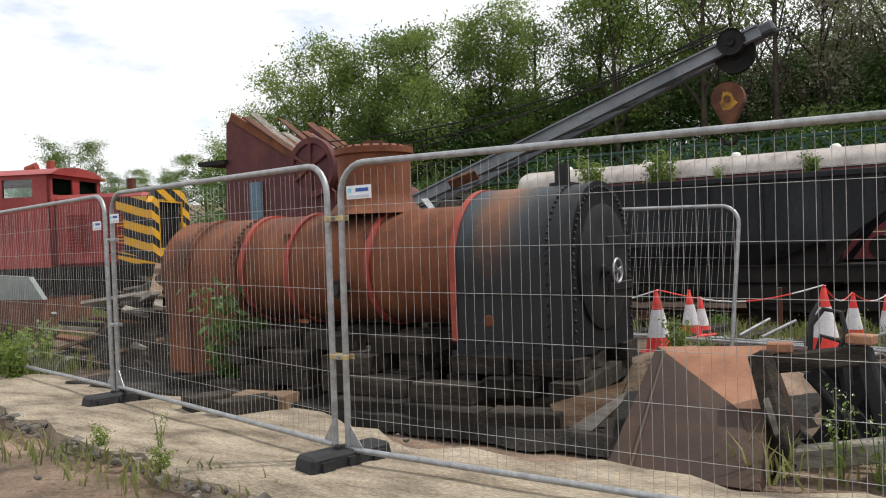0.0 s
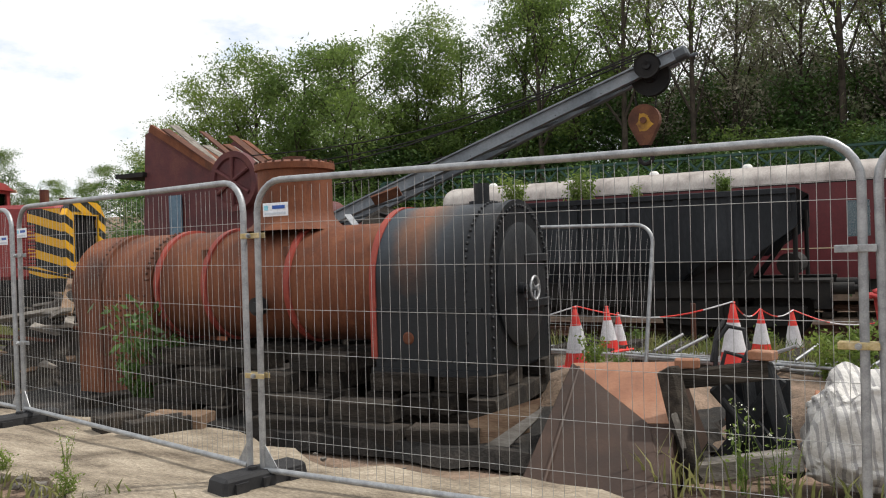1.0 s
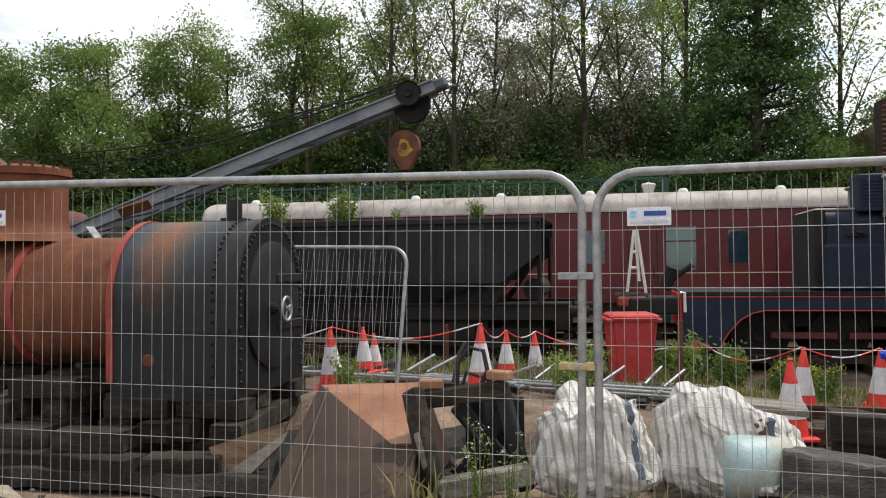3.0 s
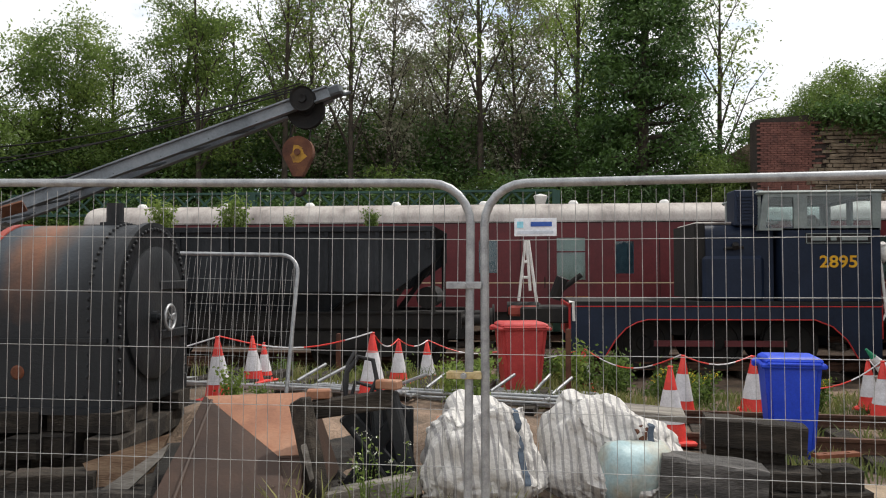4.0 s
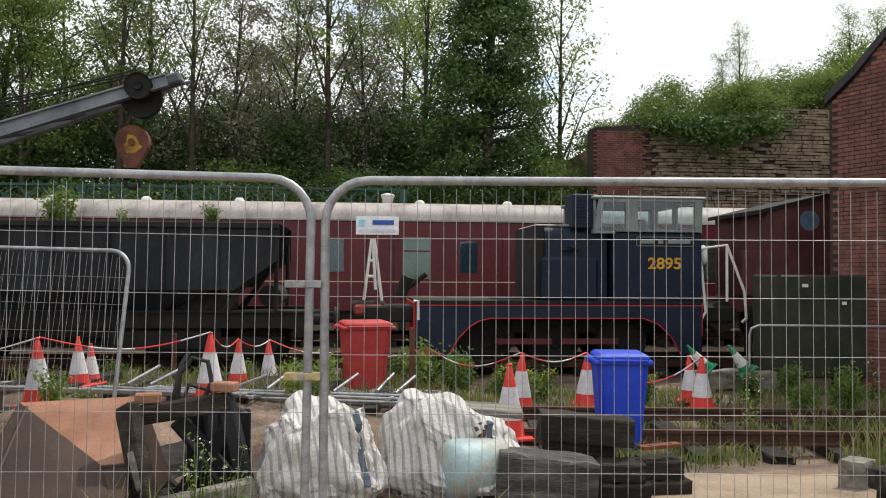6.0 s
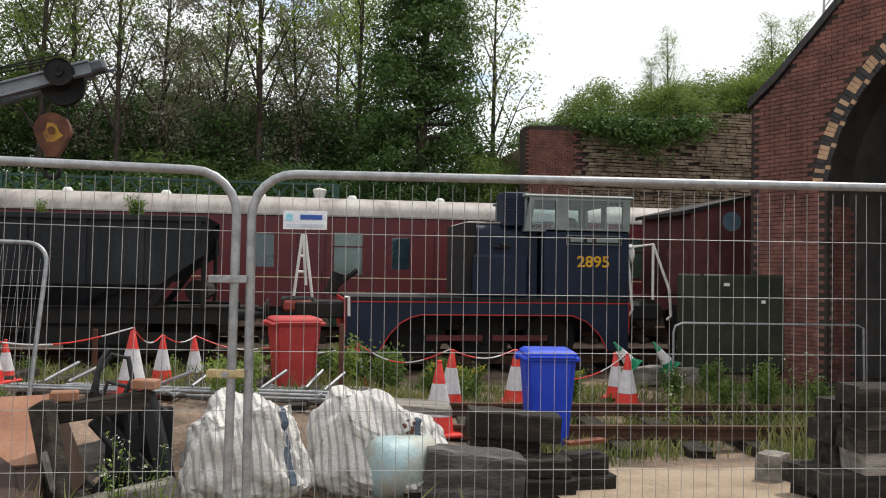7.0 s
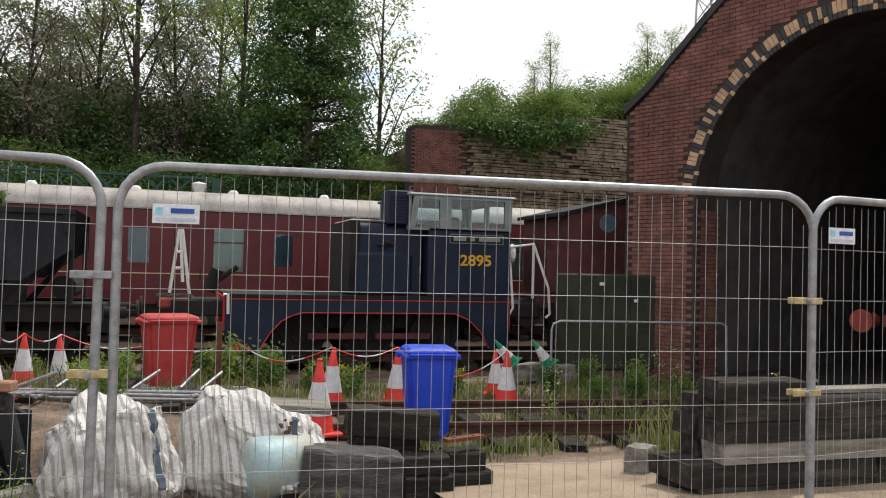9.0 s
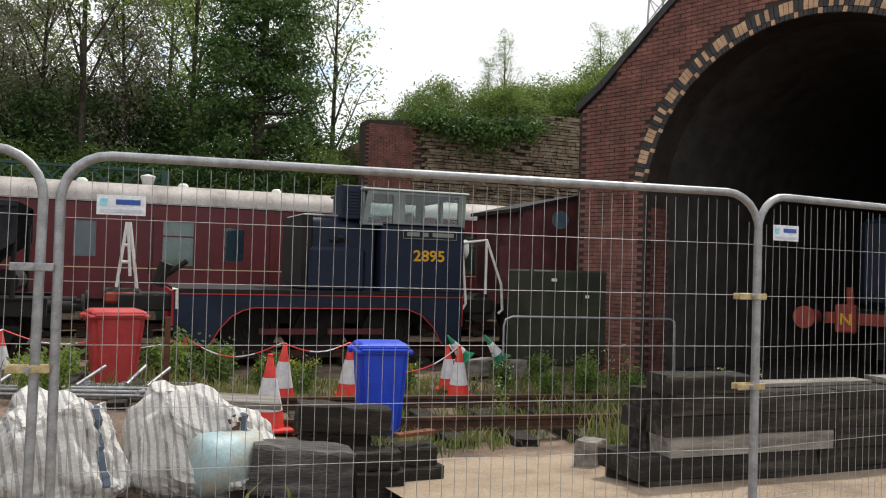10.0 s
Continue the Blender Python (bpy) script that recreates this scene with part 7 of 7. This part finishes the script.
def branches(h, limbs, reach, rise, trunk_r, rng, start=0.25, split=(4, 3), lean=0.0):
    """Tubes of a branching tree and the places of its twigs."""
    tubes, tips = [], []
    bend = rng.normal(0, 0.03 * h, 2) + np.array([lean, 0])
    def trunk(f):
        return np.array([bend[0] * f * f, bend[1] * f * f, h * f])
    tubes.append(([trunk(f) for f in (0, 0.2, 0.4, 0.6, 0.8, 0.97)], [trunk_r * (1.0 - 0.85 * f) for f in (0, 0.2, 0.4, 0.6, 0.8, 0.97)]))
    tips.append(trunk(0.98))
    for i in range(limbs):
        f = start + (0.95 - start) * (i + rng.uniform(0, 0.8)) / limbs
        a = i * 2.4 + rng.uniform(-0.5, 0.5)
        ln = reach * (1.15 - 0.75 * (f - start) / (1 - start)) * rng.uniform(0.75, 1.15)
        b = trunk(f)
        d = np.array([math.cos(a), math.sin(a), rise * rng.uniform(0.6, 1.3)])
        d /= np.linalg.norm(d)
        mid, end = b + d * ln * 0.5 + np.array([0, 0, 0.05 * ln]), b + d * ln + np.array([0, 0, 0.18 * ln])
        r0 = trunk_r * 0.45 * (1.1 - f)  + 0.015
        tubes.append(([b, mid, end], [r0, r0 * 0.6, r0 * 0.2]))
        for j in range(split[0]):
            g = 0.35 + 0.65 * (j + 0.5) / split[0]
            p = b + (end - b) * g
            d2 = d + rng.normal(0, 0.55, 3)
            d2 /= np.linalg.norm(d2)
            q = p + d2 * ln * 0.42
            tubes.append(([p, (p + q) / 2 + rng.normal(0, 0.05, 3), q], [r0 * 0.4, r0 * 0.28, 0.008]))
            for k in range(split[1]):
                tips.append(p + (q - p) * (k + 1) / split[1] + rng.normal(0, 0.18, 3))
        tips.append(end)
    return tubes, tips


def make_tree(label, leaf, h, limbs, reach, rise, trunk_r, per, spread, size, seed, start=0.25, split=(4, 3), trunk_mat=BARK, name="tree", keep=1.0, flat=0.6, droop=0.0, lean=0.0):
    rng = np.random.default_rng(seed)
    tubes, tips = branches(h, limbs, reach, rise, trunk_r, rng, start, split, lean)
    t = thing(name, (0, -200, 0), 0, label, "tree" if name == "tree" else "shrub", "trees behind the siding" if name == "tree" else "shrubs")
    bm = bmesh.new()
    pipe(bm, tubes[0][0], tubes[0][1], 9)
    part("trunk", bm, trunk_mat, t, smooth=True)
    bm = bmesh.new()
    for pts, rad in tubes[1:]:
        pipe(bm, pts, rad, 5)
    part("branching", bm, trunk_mat, t, kind="stuff")
    tips = np.array(tips)
    tips = tips[rng.random(len(tips)) < keep]
    part("crown", leaf_mesh("crown", tips, per, spread, size, leaf, rng, flat, droop), None, t)
    return t


T_BROAD = make_tree("spreading green deciduous tree in full leaf", LEAF, 10, 14, 3.9, 0.6, 0.2, 88, 0.36, 0.084, 1)
T_LIGHT = make_tree("light green deciduous tree with an airy crown", LEAF_LIGHT, 10, 15, 3.2, 1.0, 0.16, 74, 0.36, 0.074, 2)
T_DARK = make_tree("tall dark green tree with dense foliage", LEAF, 13, 18, 3.4, 0.9, 0.22, 80, 0.4, 0.084, 3, 0.12)
T_THIN = make_tree("slender half-bare tree with forked stems", LEAF_LIGHT, 13, 13, 2.5, 1.6, 0.15, 28, 0.3, 0.075, 4, 0.32, (4, 2))
T_GREY = make_tree("greyish tree with blossom and thin twigs", LEAF_GREY, 11, 19, 2.6, 1.5, 0.14, 34, 0.3, 0.073, 5, 0.12, (5, 3), keep=0.75)
T_IVY = make_tree("tall ivy-clad dark green tree, dense to the ground", LEAF_DARK, 14, 70, 2.2, 0.0, 0.3, 96, 0.34, 0.084, 6, 0.04, (4, 2), flat=0.4, droop=0.22)
T_BUSH = make_tree("dense leafy green bush on the bank", LEAF, 3.2, 18, 1.7, 0.7, 0.06, 85, 0.27, 0.06, 7, 0.05, (3, 2), name="bush")
T_BUSH_D = make_tree("dark green undergrowth bush", LEAF_DARK, 3.4, 18, 1.9, 0.6, 0.06, 120, 0.3, 0.052, 8, 0.03, (3, 2), name="bush")
T_BUSH_L = make_tree("bright green bush on top of the old wall", LEAF_LIGHT, 3.0, 18, 1.5, 0.8, 0.05, 80, 0.25, 0.054, 9, 0.05, (3, 2), name="bush")


def hill(x, y):
    bank = 5.5 * max(0, min(1, (y - 27.5) / 16))
    return ground_z(x, y) + bank * (0.35 if x > 6 else 1) - 0.1


used = set()


def plant(src, yaw, dist, s, turn=0.0, sx=1.0, z=None):
    """Sets a copy of a tree at a bearing (degrees left of north) and distance from the walk."""
    x, y = 0.65 - dist * math.sin(radians(yaw)), -0.45 + dist * math.cos(radians(yaw))
    m = pose(x, y, hill(x, y) - 0.1 if z is None else z, 0, 0, turn) @ Matrix.Diagonal((s * sx, s * sx, s, 1))
    if src in used:
        copy_thing(src, Matrix()).matrix_basis = m
    else:
        used.add(src)
        src.matrix_basis = m


for row in ((T_LIGHT, 45.5, 41, 0.78, 10), (T_LIGHT, 43, 39, 0.9, 80), (T_LIGHT, 40.5, 38, 1.0, 20), (T_BROAD, 37.5, 37, 0.98, 0), (T_BROAD, 33.5, 36, 1.02, 140), (T_LIGHT, 29.5, 38, 1.0, 200), (T_BROAD, 26.5, 38, 0.9, 250), (T_DARK, 22.5, 36, 0.85, 20),
            (T_THIN, 21, 34, 1.02, 10), (T_BROAD, 18.5, 37, 1.05, 130), (T_THIN, 15.5, 34, 1.1, 200), (T_GREY, 13.5, 36, 1.15, 30), (T_THIN, 11, 34, 1.05, 100), (T_GREY, 8.5, 35, 1.08, 160), (T_LIGHT, 6, 41, 0.85, 210), (T_GREY, 4.5, 36, 1.05, 70),
            (T_THIN, 2, 35, 1.2, 290), (T_GREY, -0.5, 36, 1.05, 250), (T_LIGHT, -3, 41, 1.1, 30), (T_THIN, -4.5, 36, 1.1, 150), (T_IVY, -8.9, 33.5, 1.05, 0, 1.05), (T_LIGHT, -12.6, 40, 0.5, 60), (T_THIN, -13.8, 36, 1.05, 80, 1.1),
            (T_LIGHT, 36, 46, 0.8, 170),
            (T_BROAD, 57.3, 60, 0.74, 40), (T_BROAD, 51.5, 58, 0.42, 90, 1.3), (T_BROAD, 54, 62, 0.45, 10, 1.3), (T_BROAD, 49, 55, 0.5, 190, 1.2), (T_LIGHT, 47.5, 46, 0.6, 100), (T_LIGHT, 60, 62, 0.55, 0, 1.3)):
    src, yaw, dist, s, turn, *more = row
    plant(src, yaw, dist, s, turn, *(more if more else (1.0,)))
for i in range(28):
    yaw = 47 - i * 2.1
    plant((T_BUSH_D, T_BUSH, T_BUSH_D)[i % 3], yaw, 30.5 + (i * 7 % 5) * 0.9, 0.85 + 0.1 * (i % 4), i * 67, 1.3)
for i in range(16):
    plant(T_BUSH_D, 44 - i * 3.4, 38 + (i % 3) * 1.5, 1.5, i * 50, 1.4)
# growth on top of the stone wall
for x, y, z, s, turn, src in ((10.0, 29.6, 5.6, 0.7, 0, T_BUSH_L), (11.2, 29.0, 6.0, 0.75, 50, T_BUSH), (12.2, 28.6, 5.7, 0.7, 100, T_BUSH_L), (13.2, 28.6, 5.8, 0.75, 150, T_BUSH), (12.6, 30.2, 6.0, 1.0, 20, T_BUSH), (14.2, 29.2, 6.3, 0.95, 200, T_BUSH_L), (15.0, 28.9, 6.3, 0.85, 10, T_BUSH), (15.2, 29.6, 6.6, 0.8, 222, T_BUSH), (16.4, 30, 6.8, 0.9, 70, T_BUSH_L), (17.6, 30.5, 7.0, 0.9, 170, T_BUSH), (18.6, 30.0, 7.0, 1.0, 270, T_BUSH_L), (20, 30.5, 7.2, 1.2, 30, T_BUSH_L), (21.8, 31, 7.2, 1.3, 120, T_BUSH), (8.6, 30.5, 3.4, 0.9, 310, T_BUSH)):
    m = pose(x, y, z - 0.6, 0, 0, turn) @ Matrix.Diagonal((s * 0.95, s * 0.95, s * 0.88, 1))
    copy_thing(src, Matrix()).matrix_basis = m
for x, y, z, s in ((15.9, 31.5, 6.6, 0.36), (20.6, 31.5, 7.0, 0.4), (22.6, 33, 7.0, 0.45), (15.0, 31.0, 6.4, 0.28)):
    copy_thing(T_THIN, Matrix()).matrix_basis = pose(x, y, z, 0, 0, x * 70) @ Matrix.Diagonal((s * 1.2, s * 1.2, s, 1))

# undergrowth over the bank, past counting
rng = np.random.default_rng(31)
pts = []
while len(pts) < 1500:
    x, y = rng.uniform(-34, 9), rng.uniform(27.8, 44)
    pts.append((x, y, hill(x, y) + 0.25))
ob = part("undergrowth", leaf_mesh("undergrowth", pts, 44, 0.5, 0.1, LEAF_DARK, rng), None)
tagged(ob, "dark ivy and bramble undergrowth covering the bank", "undergrowth", kind="stuff")
pts = [(x, y, 8.1 + 0.4 * rng.random()) for x, y in zip(rng.uniform(9.4, 26, 500), rng.uniform(28.8, 33, 500))]
pts = [(x, y, 6.45 + (x - 9.4) * 0.07 + 0.2 * rng.random()) for x, y, z in pts]
pts += [(x, 27.85 - 0.15 * rng.random(), 6.85 - abs(rng.normal(0, 0.5)) * (1 - abs(x - 13.2) / 2.6)) for x in rng.uniform(11.0, 15.4, 170)]
ob = part("undergrowth", leaf_mesh("undergrowth", pts, 34, 0.33, 0.085, LEAF_DARK, rng), None)
tagged(ob, "ivy and brambles spilling over the wall top", "undergrowth", kind="stuff")
bm = bmesh.new()
box(bm, (22, 36.4, 3.0), (25.6, 15.0, 6.2))
tagged(part("ground", bm, DIRT), "earth retained behind the old stone wall", "ground", kind="structure")


# ---- grass and weeds ----
def grass(zones, name, label, mat, seed, size=0.2):
    rng = np.random.default_rng(seed)
    v, f = [], []
    for x0, x1, y0, y1, n, hh in zones:
        k = 0
        tries = 0
        while k < n and tries < n * 6:
            tries += 1
            x, y = rng.uniform(x0, x1), rng.uniform(y0, y1)
            if noise.noise((x * 1.1, y * 1.1, seed)) < rng.uniform(-0.35, 0.25):
                continue
            k += 1
            z = ground_z(x, y) - 0.03
            a, h = rng.uniform(0, math.tau), hh * rng.uniform(0.4, 1.25)
            bend = rng.normal(0, 0.35, 2) * h
            w = 0.006 + 0.006 * rng.random()
            dx, dy = math.cos(a) * w, math.sin(a) * w
            b = len(v)
            v += [(x - dx, y - dy, z), (x + dx, y + dy, z), (x + bend[0] * 0.35 + dx * 0.8, y + bend[1] * 0.35 + dy * 0.8, z + h * 0.6), (x + bend[0], y + bend[1], z + h), (x + bend[0] * 0.35 - dx * 0.8, y + bend[1] * 0.35 - dy * 0.8, z + h * 0.6)]
            f += [(b, b + 1, b + 2, b + 4), (b + 4, b + 2, b + 3)]
    me = bpy.data.meshes.new(name)
    me.from_pydata(v, [], f)
    me.materials.append(mat)
    tagged(part(name, me, None), label, "grass", kind="stuff")


grass([(3.2, 9.5, 6.7, 9.4, 3200, 0.17), (5.8, 8.4, 6.4, 9.0, 1100, 0.36), (2.0, 10, 9.9, 13.2, 3600, 0.14), (-4, 2.2, 11.6, 14.2, 3200, 0.3), (-17, -9.5, 7.5, 10.4, 5200, 0.34), (-10.2, -8.6, 4.6, 6.0, 700, 0.25), (-6.5, -2.9, 2.5, 3.1, 260, 0.13), (-2.6, -1.6, 2.3, 2.6, 90, 0.13), (-0.7, 0.5, 4.35, 4.75, 60, 0.26), (0.2, 2.0, 4.35, 4.8, 40, 0.2), (-2.2, 2.5, 9.8, 11.4, 900, 0.2)], "grass", "rough grass growing through the yard and the tracks", GRASS, 5)


def weed_source(label, leaf, h, stems, per, size, seed, spread=0.07, flower=None):
    rng = np.random.default_rng(seed)
    t = thing("weed", (0, -210, 0), 0, label, "weed", "weeds")
    bm = bmesh.new()
    centres, heads = [], []
    for i in range(stems):
        a, r = rng.uniform(0, math.tau), rng.uniform(0.05, 0.4)
        top = np.array([math.cos(a) * r * h, math.sin(a) * r * h, h * rng.uniform(0.65, 1.1)])
        pts = [Vector((0.02 * math.cos(a), 0.02 * math.sin(a), 0)), Vector(top * 0.5 + np.array([0, 0, 0.06 * h])), Vector(top)]
        pipe(bm, pts, [0.006, 0.005, 0.003], 4)
        for k in range(7):
            centres.append(top * (0.2 + 0.8 * k / 6))
        heads.append(top)
    part("stem", bm, LEAF, t, kind="stuff")
    part("leaves", leaf_mesh("leaves", centres, per, spread, size, leaf, rng, 0.8), None, t)
    if flower:
        part("flowers", leaf_mesh("flowers", heads, 8, 0.03, 0.013, flower, rng), None, t, kind="stuff")
    return t


W_TALL = weed_source("tall leafy green weed in the yard", LEAF_LIGHT, 0.75, 7, 8, 0.05, 41)
W_BUSH = weed_source("bushy dark-leaved weed among the rubble", LEAF, 0.6, 12, 12, 0.04, 42, 0.09)
W_DARK = weed_source("dark climbing weed against the firebox", LEAF_DARK, 0.75, 6, 6, 0.045, 45)
W_FLOWER = weed_source("thin weed with small white flower heads", LEAF_LIGHT, 0.8, 6, 3, 0.03, 43, 0.04, FLOWER)
W_GOLD = weed_source("low weed with yellow flowers", LEAF, 0.35, 8, 6, 0.03, 44, 0.05, GOLD_FLOWER)
random.seed(77)
placed = set()


def weed(src, x, y, s=1.0, z=None):
    m = pose(x, y, ground_z(x, y) - 0.03 if z is None else z, 0, 0, random.uniform(0, 360)) @ Matrix.Diagonal((s, s, s, 1))
    if src in placed:
        copy_thing(src, Matrix()).matrix_basis = m
    else:
        placed.add(src)
        src.matrix_basis = m


for x, y, s in ((1.9, 12.5, 1.0), (2.3, 12.3, 0.9), (1.5, 12.7, 0.9), (2.5, 12.9, 0.9), (-0.1, 13.0, 0.7), (0.3, 12.8, 0.8), (-1.0, 13.2, 0.7), (-1.6, 13.0, 0.6), (-2.9, 13.0, 0.7), (6.6, 9.9, 0.7), (7.2, 10.0, 0.8), (7.8, 9.6, 0.7), (6.9, 8.2, 0.5), (3.2, 11.9, 0.8), (4.6, 11.7, 0.8), (6.5, 11.2, 0.7), (7.3, 11.6, 0.8), (8.0, 11.2, 0.8), (-1.75, 7.9, 0.5)):
    weed(W_BUSH, x, y, s)
for x, y, s, z in ((1.65, 12.2, 1.0, None), (0.1, 9.6, 0.7, None), (-9.3, 5.4, 0.8, None), (-8.9, 4.8, 0.7, None), (-9.5, 5.0, 0.9, None), (-3.9, 2.95, 0.25, None), (-4.9, 3.2, 0.25, None), (-1.75, 7.0, 0.5, 0.3), (0.55, 6.4, 0.6, 0.4), (-4.35, 14.25, 0.85, 2.26), (-4.1, 14.3, 0.8, 2.26), (-1.75, 14.25, 0.5, 2.28), (-1.65, 14.3, 0.45, 2.28), (-5.65, 14.3, 0.85, 2.26), (-5.45, 14.25, 0.7, 2.26), (-3.2, 14.3, 0.4, 2.27)):
    weed(W_TALL, x, y, s, z)
for x, y, s, z in ((-0.05, 4.6, 0.6, None), (0.15, 4.55, 0.55, None), (6.9, 6.6, 0.9, None), (7.4, 9.4, 1.0, None), (5.4, 8.9, 0.8, None), (-4.35, 3.3, 0.4, None)):
    weed(W_FLOWER, x, y, s, z)
for x, y, s in ((-5.85, 5.42, 1.3), (-5.7, 5.4, 0.9), (-6.0, 5.4, 0.8)):
    weed(W_DARK, x, y, s)
for x, y in ((3.4, 11.6), (3.2, 11.2), (3.6, 11.9), (2.9, 11.8), (5.0, 11.4)):
    weed(W_GOLD, x, y, 1.2)


# ---- stones and bricks, last ----
def masonry():
    random.seed(9)
    meshes = []
    for k in range(5):
        bm = bmesh.new()
        box(bm, (0, 0, 0), (1, 1, 1))
        for v in bm.verts:
            v.co += Vector((random.uniform(-0.04, 0.04), random.uniform(-0.1, 0.1), random.uniform(-0.07, 0.07)))
        bmesh.ops.bevel(bm, geom=bm.edges[:], offset=0.05, segments=1, affect="EDGES")
        me = bpy.data.meshes.new("stone")
        bm.to_mesh(me)
        bm.free()
        me.materials.append(STONE)
        meshes.append(me)
    count, rest = 0, []
    z = 2.6
    while z < 7.45:
        h = random.uniform(0.075, 0.16)
        x = 10.9 + 0.35 * ((z * 3) % 1) - (0.5 if z < 5 else 0)
        while x < 19.5:
            w = random.uniform(0.14, 0.52)
            top = 6.7 if x < 12 else 6.85 + (x - 12) * 0.15
            if z + h < min(top, 7.45) + 0.05 and random.random() > 0.03:
                c, s = (x + w / 2, WALL_Y - 0.02 + random.uniform(-0.05, 0.03), z + h / 2 + random.uniform(-0.012, 0.012)), (w - 0.022, 0.14, (h - 0.016) * random.uniform(0.8, 1.02))
                if count < 300 and z > 4.2:
                    part("stone", meshes[count % 5], None, STONE_WALL, m=pose(*c) @ Matrix.Diagonal((*s, 1)))
                    count += 1
                else:
                    rest.append((c, s))
            x += w
        z += h
    bm = bmesh.new()
    for c, s in rest:
        box(bm, c, s)
    part("stones", bm, STONE, STONE_WALL)["kind"] = "stuff"
    bm = bmesh.new()
    z = 2.6
    row = 0
    while z < 6.5:
        x = 8.9 + (0.11 if row % 2 else 0)
        while x < 10.9 - (0.3 if row % 3 else 0):
            box(bm, (x + 0.105, WALL_Y - 0.005, z + 0.033), (0.205, 0.09, 0.063))
            x += 0.22
        z += 0.075
        row += 1
    part("end_bricks", bm, BRICK, STONE_WALL)["kind"] = "stuff"
    # bridge face
    bm = bmesh.new()
    box(bm, (0, 0, 0), (0.215, 0.1, 0.064), bevel=0.004)
    bme = bpy.data.meshes.new("brick")
    bm.to_mesh(bme)
    bm.free()
    bme.materials.append(BRICK)
    rest = bmesh.new()
    row, z, count = 0, BASE + 0.05, 0
    while z < 7.3:
        u = -3.6 + (0.1125 if row % 2 else 0)
        while u < 4.24:
            uc = u + 0.11
            inside = math.hypot(uc, max(0, z + 0.03 - SPRING)) < R_IN + (0.37 if z > SPRING + 0.35 else 0.1)
            if not inside and z + 0.07 < wall_top(uc) - 0.03:
                y = -0.042 + random.uniform(0, 0.006)
                if 2.3 < uc < 4.2 and 2.4 < z < 5.0 and count < 300:
                    part("brick", bme, None, BRIDGE, m=pose(uc, y, z + 0.035))
                    count += 1
                else:
                    box(rest, (uc, y, z + 0.035), (0.215, 0.1, 0.064))
            u += 0.225
        z += 0.075
        row += 1
    part("bricks", rest, BRICK, BRIDGE)["kind"] = "stuff"
    reveal = bmesh.new()
    row, z = 0, BASE + 0.05
    while z < SPRING:
        v = -0.08 - (0.1125 if row % 2 else 0)
        while v > -0.6:
            for s in (-1, 1):
                box(reveal, (s * (R_IN + 0.035 - random.uniform(0, 0.006)), v - 0.1, z + 0.035), (0.1, 0.215, 0.064))
            v -= 0.225
        z += 0.075
        row += 1
    part("reveal_bricks", reveal, BRICK, BRIDGE)["kind"] = "stuff"
    pair = []
    for mt in (BRICK_BUFF, BRICK_BLUE):
        bm = bmesh.new()
        box(bm, (0, 0, 0), (0.068, 0.12, 0.225), bevel=0.004)
        me = bpy.data.meshes.new("arch_brick")
        bm.to_mesh(me)
        bm.free()
        me.materials.append(mt)
        pair.append(me)
    # long bricks in threes, parted by dark pairs; below each dark pair one short pale brick
    n = int(math.pi * (R_IN + 0.145) / 0.078)
    for i in range(n):
        a = math.pi * (i + 0.5) / n
        if R_IN * math.sin(a) < 0.4:
            continue
        k = i % 5
        for r0, r1, pale in ((0.1, 0.295, k < 3 and not (k == 1 and i % 3 == 0)), (0.005, 0.095, k == 3)):
            rad = R_IN + (r0 + r1) / 2
            part("arch_brick", pair[0 if pale else 1], None, BRIDGE, m=pose(rad * math.cos(a), -0.035 + random.uniform(-0.004, 0.006), SPRING + rad * math.sin(a), 0, 90 - math.degrees(a), 0) @ Matrix.Diagonal((rad / R_IN, 1, (r1 - r0) / 0.225, 1)))


masonry()
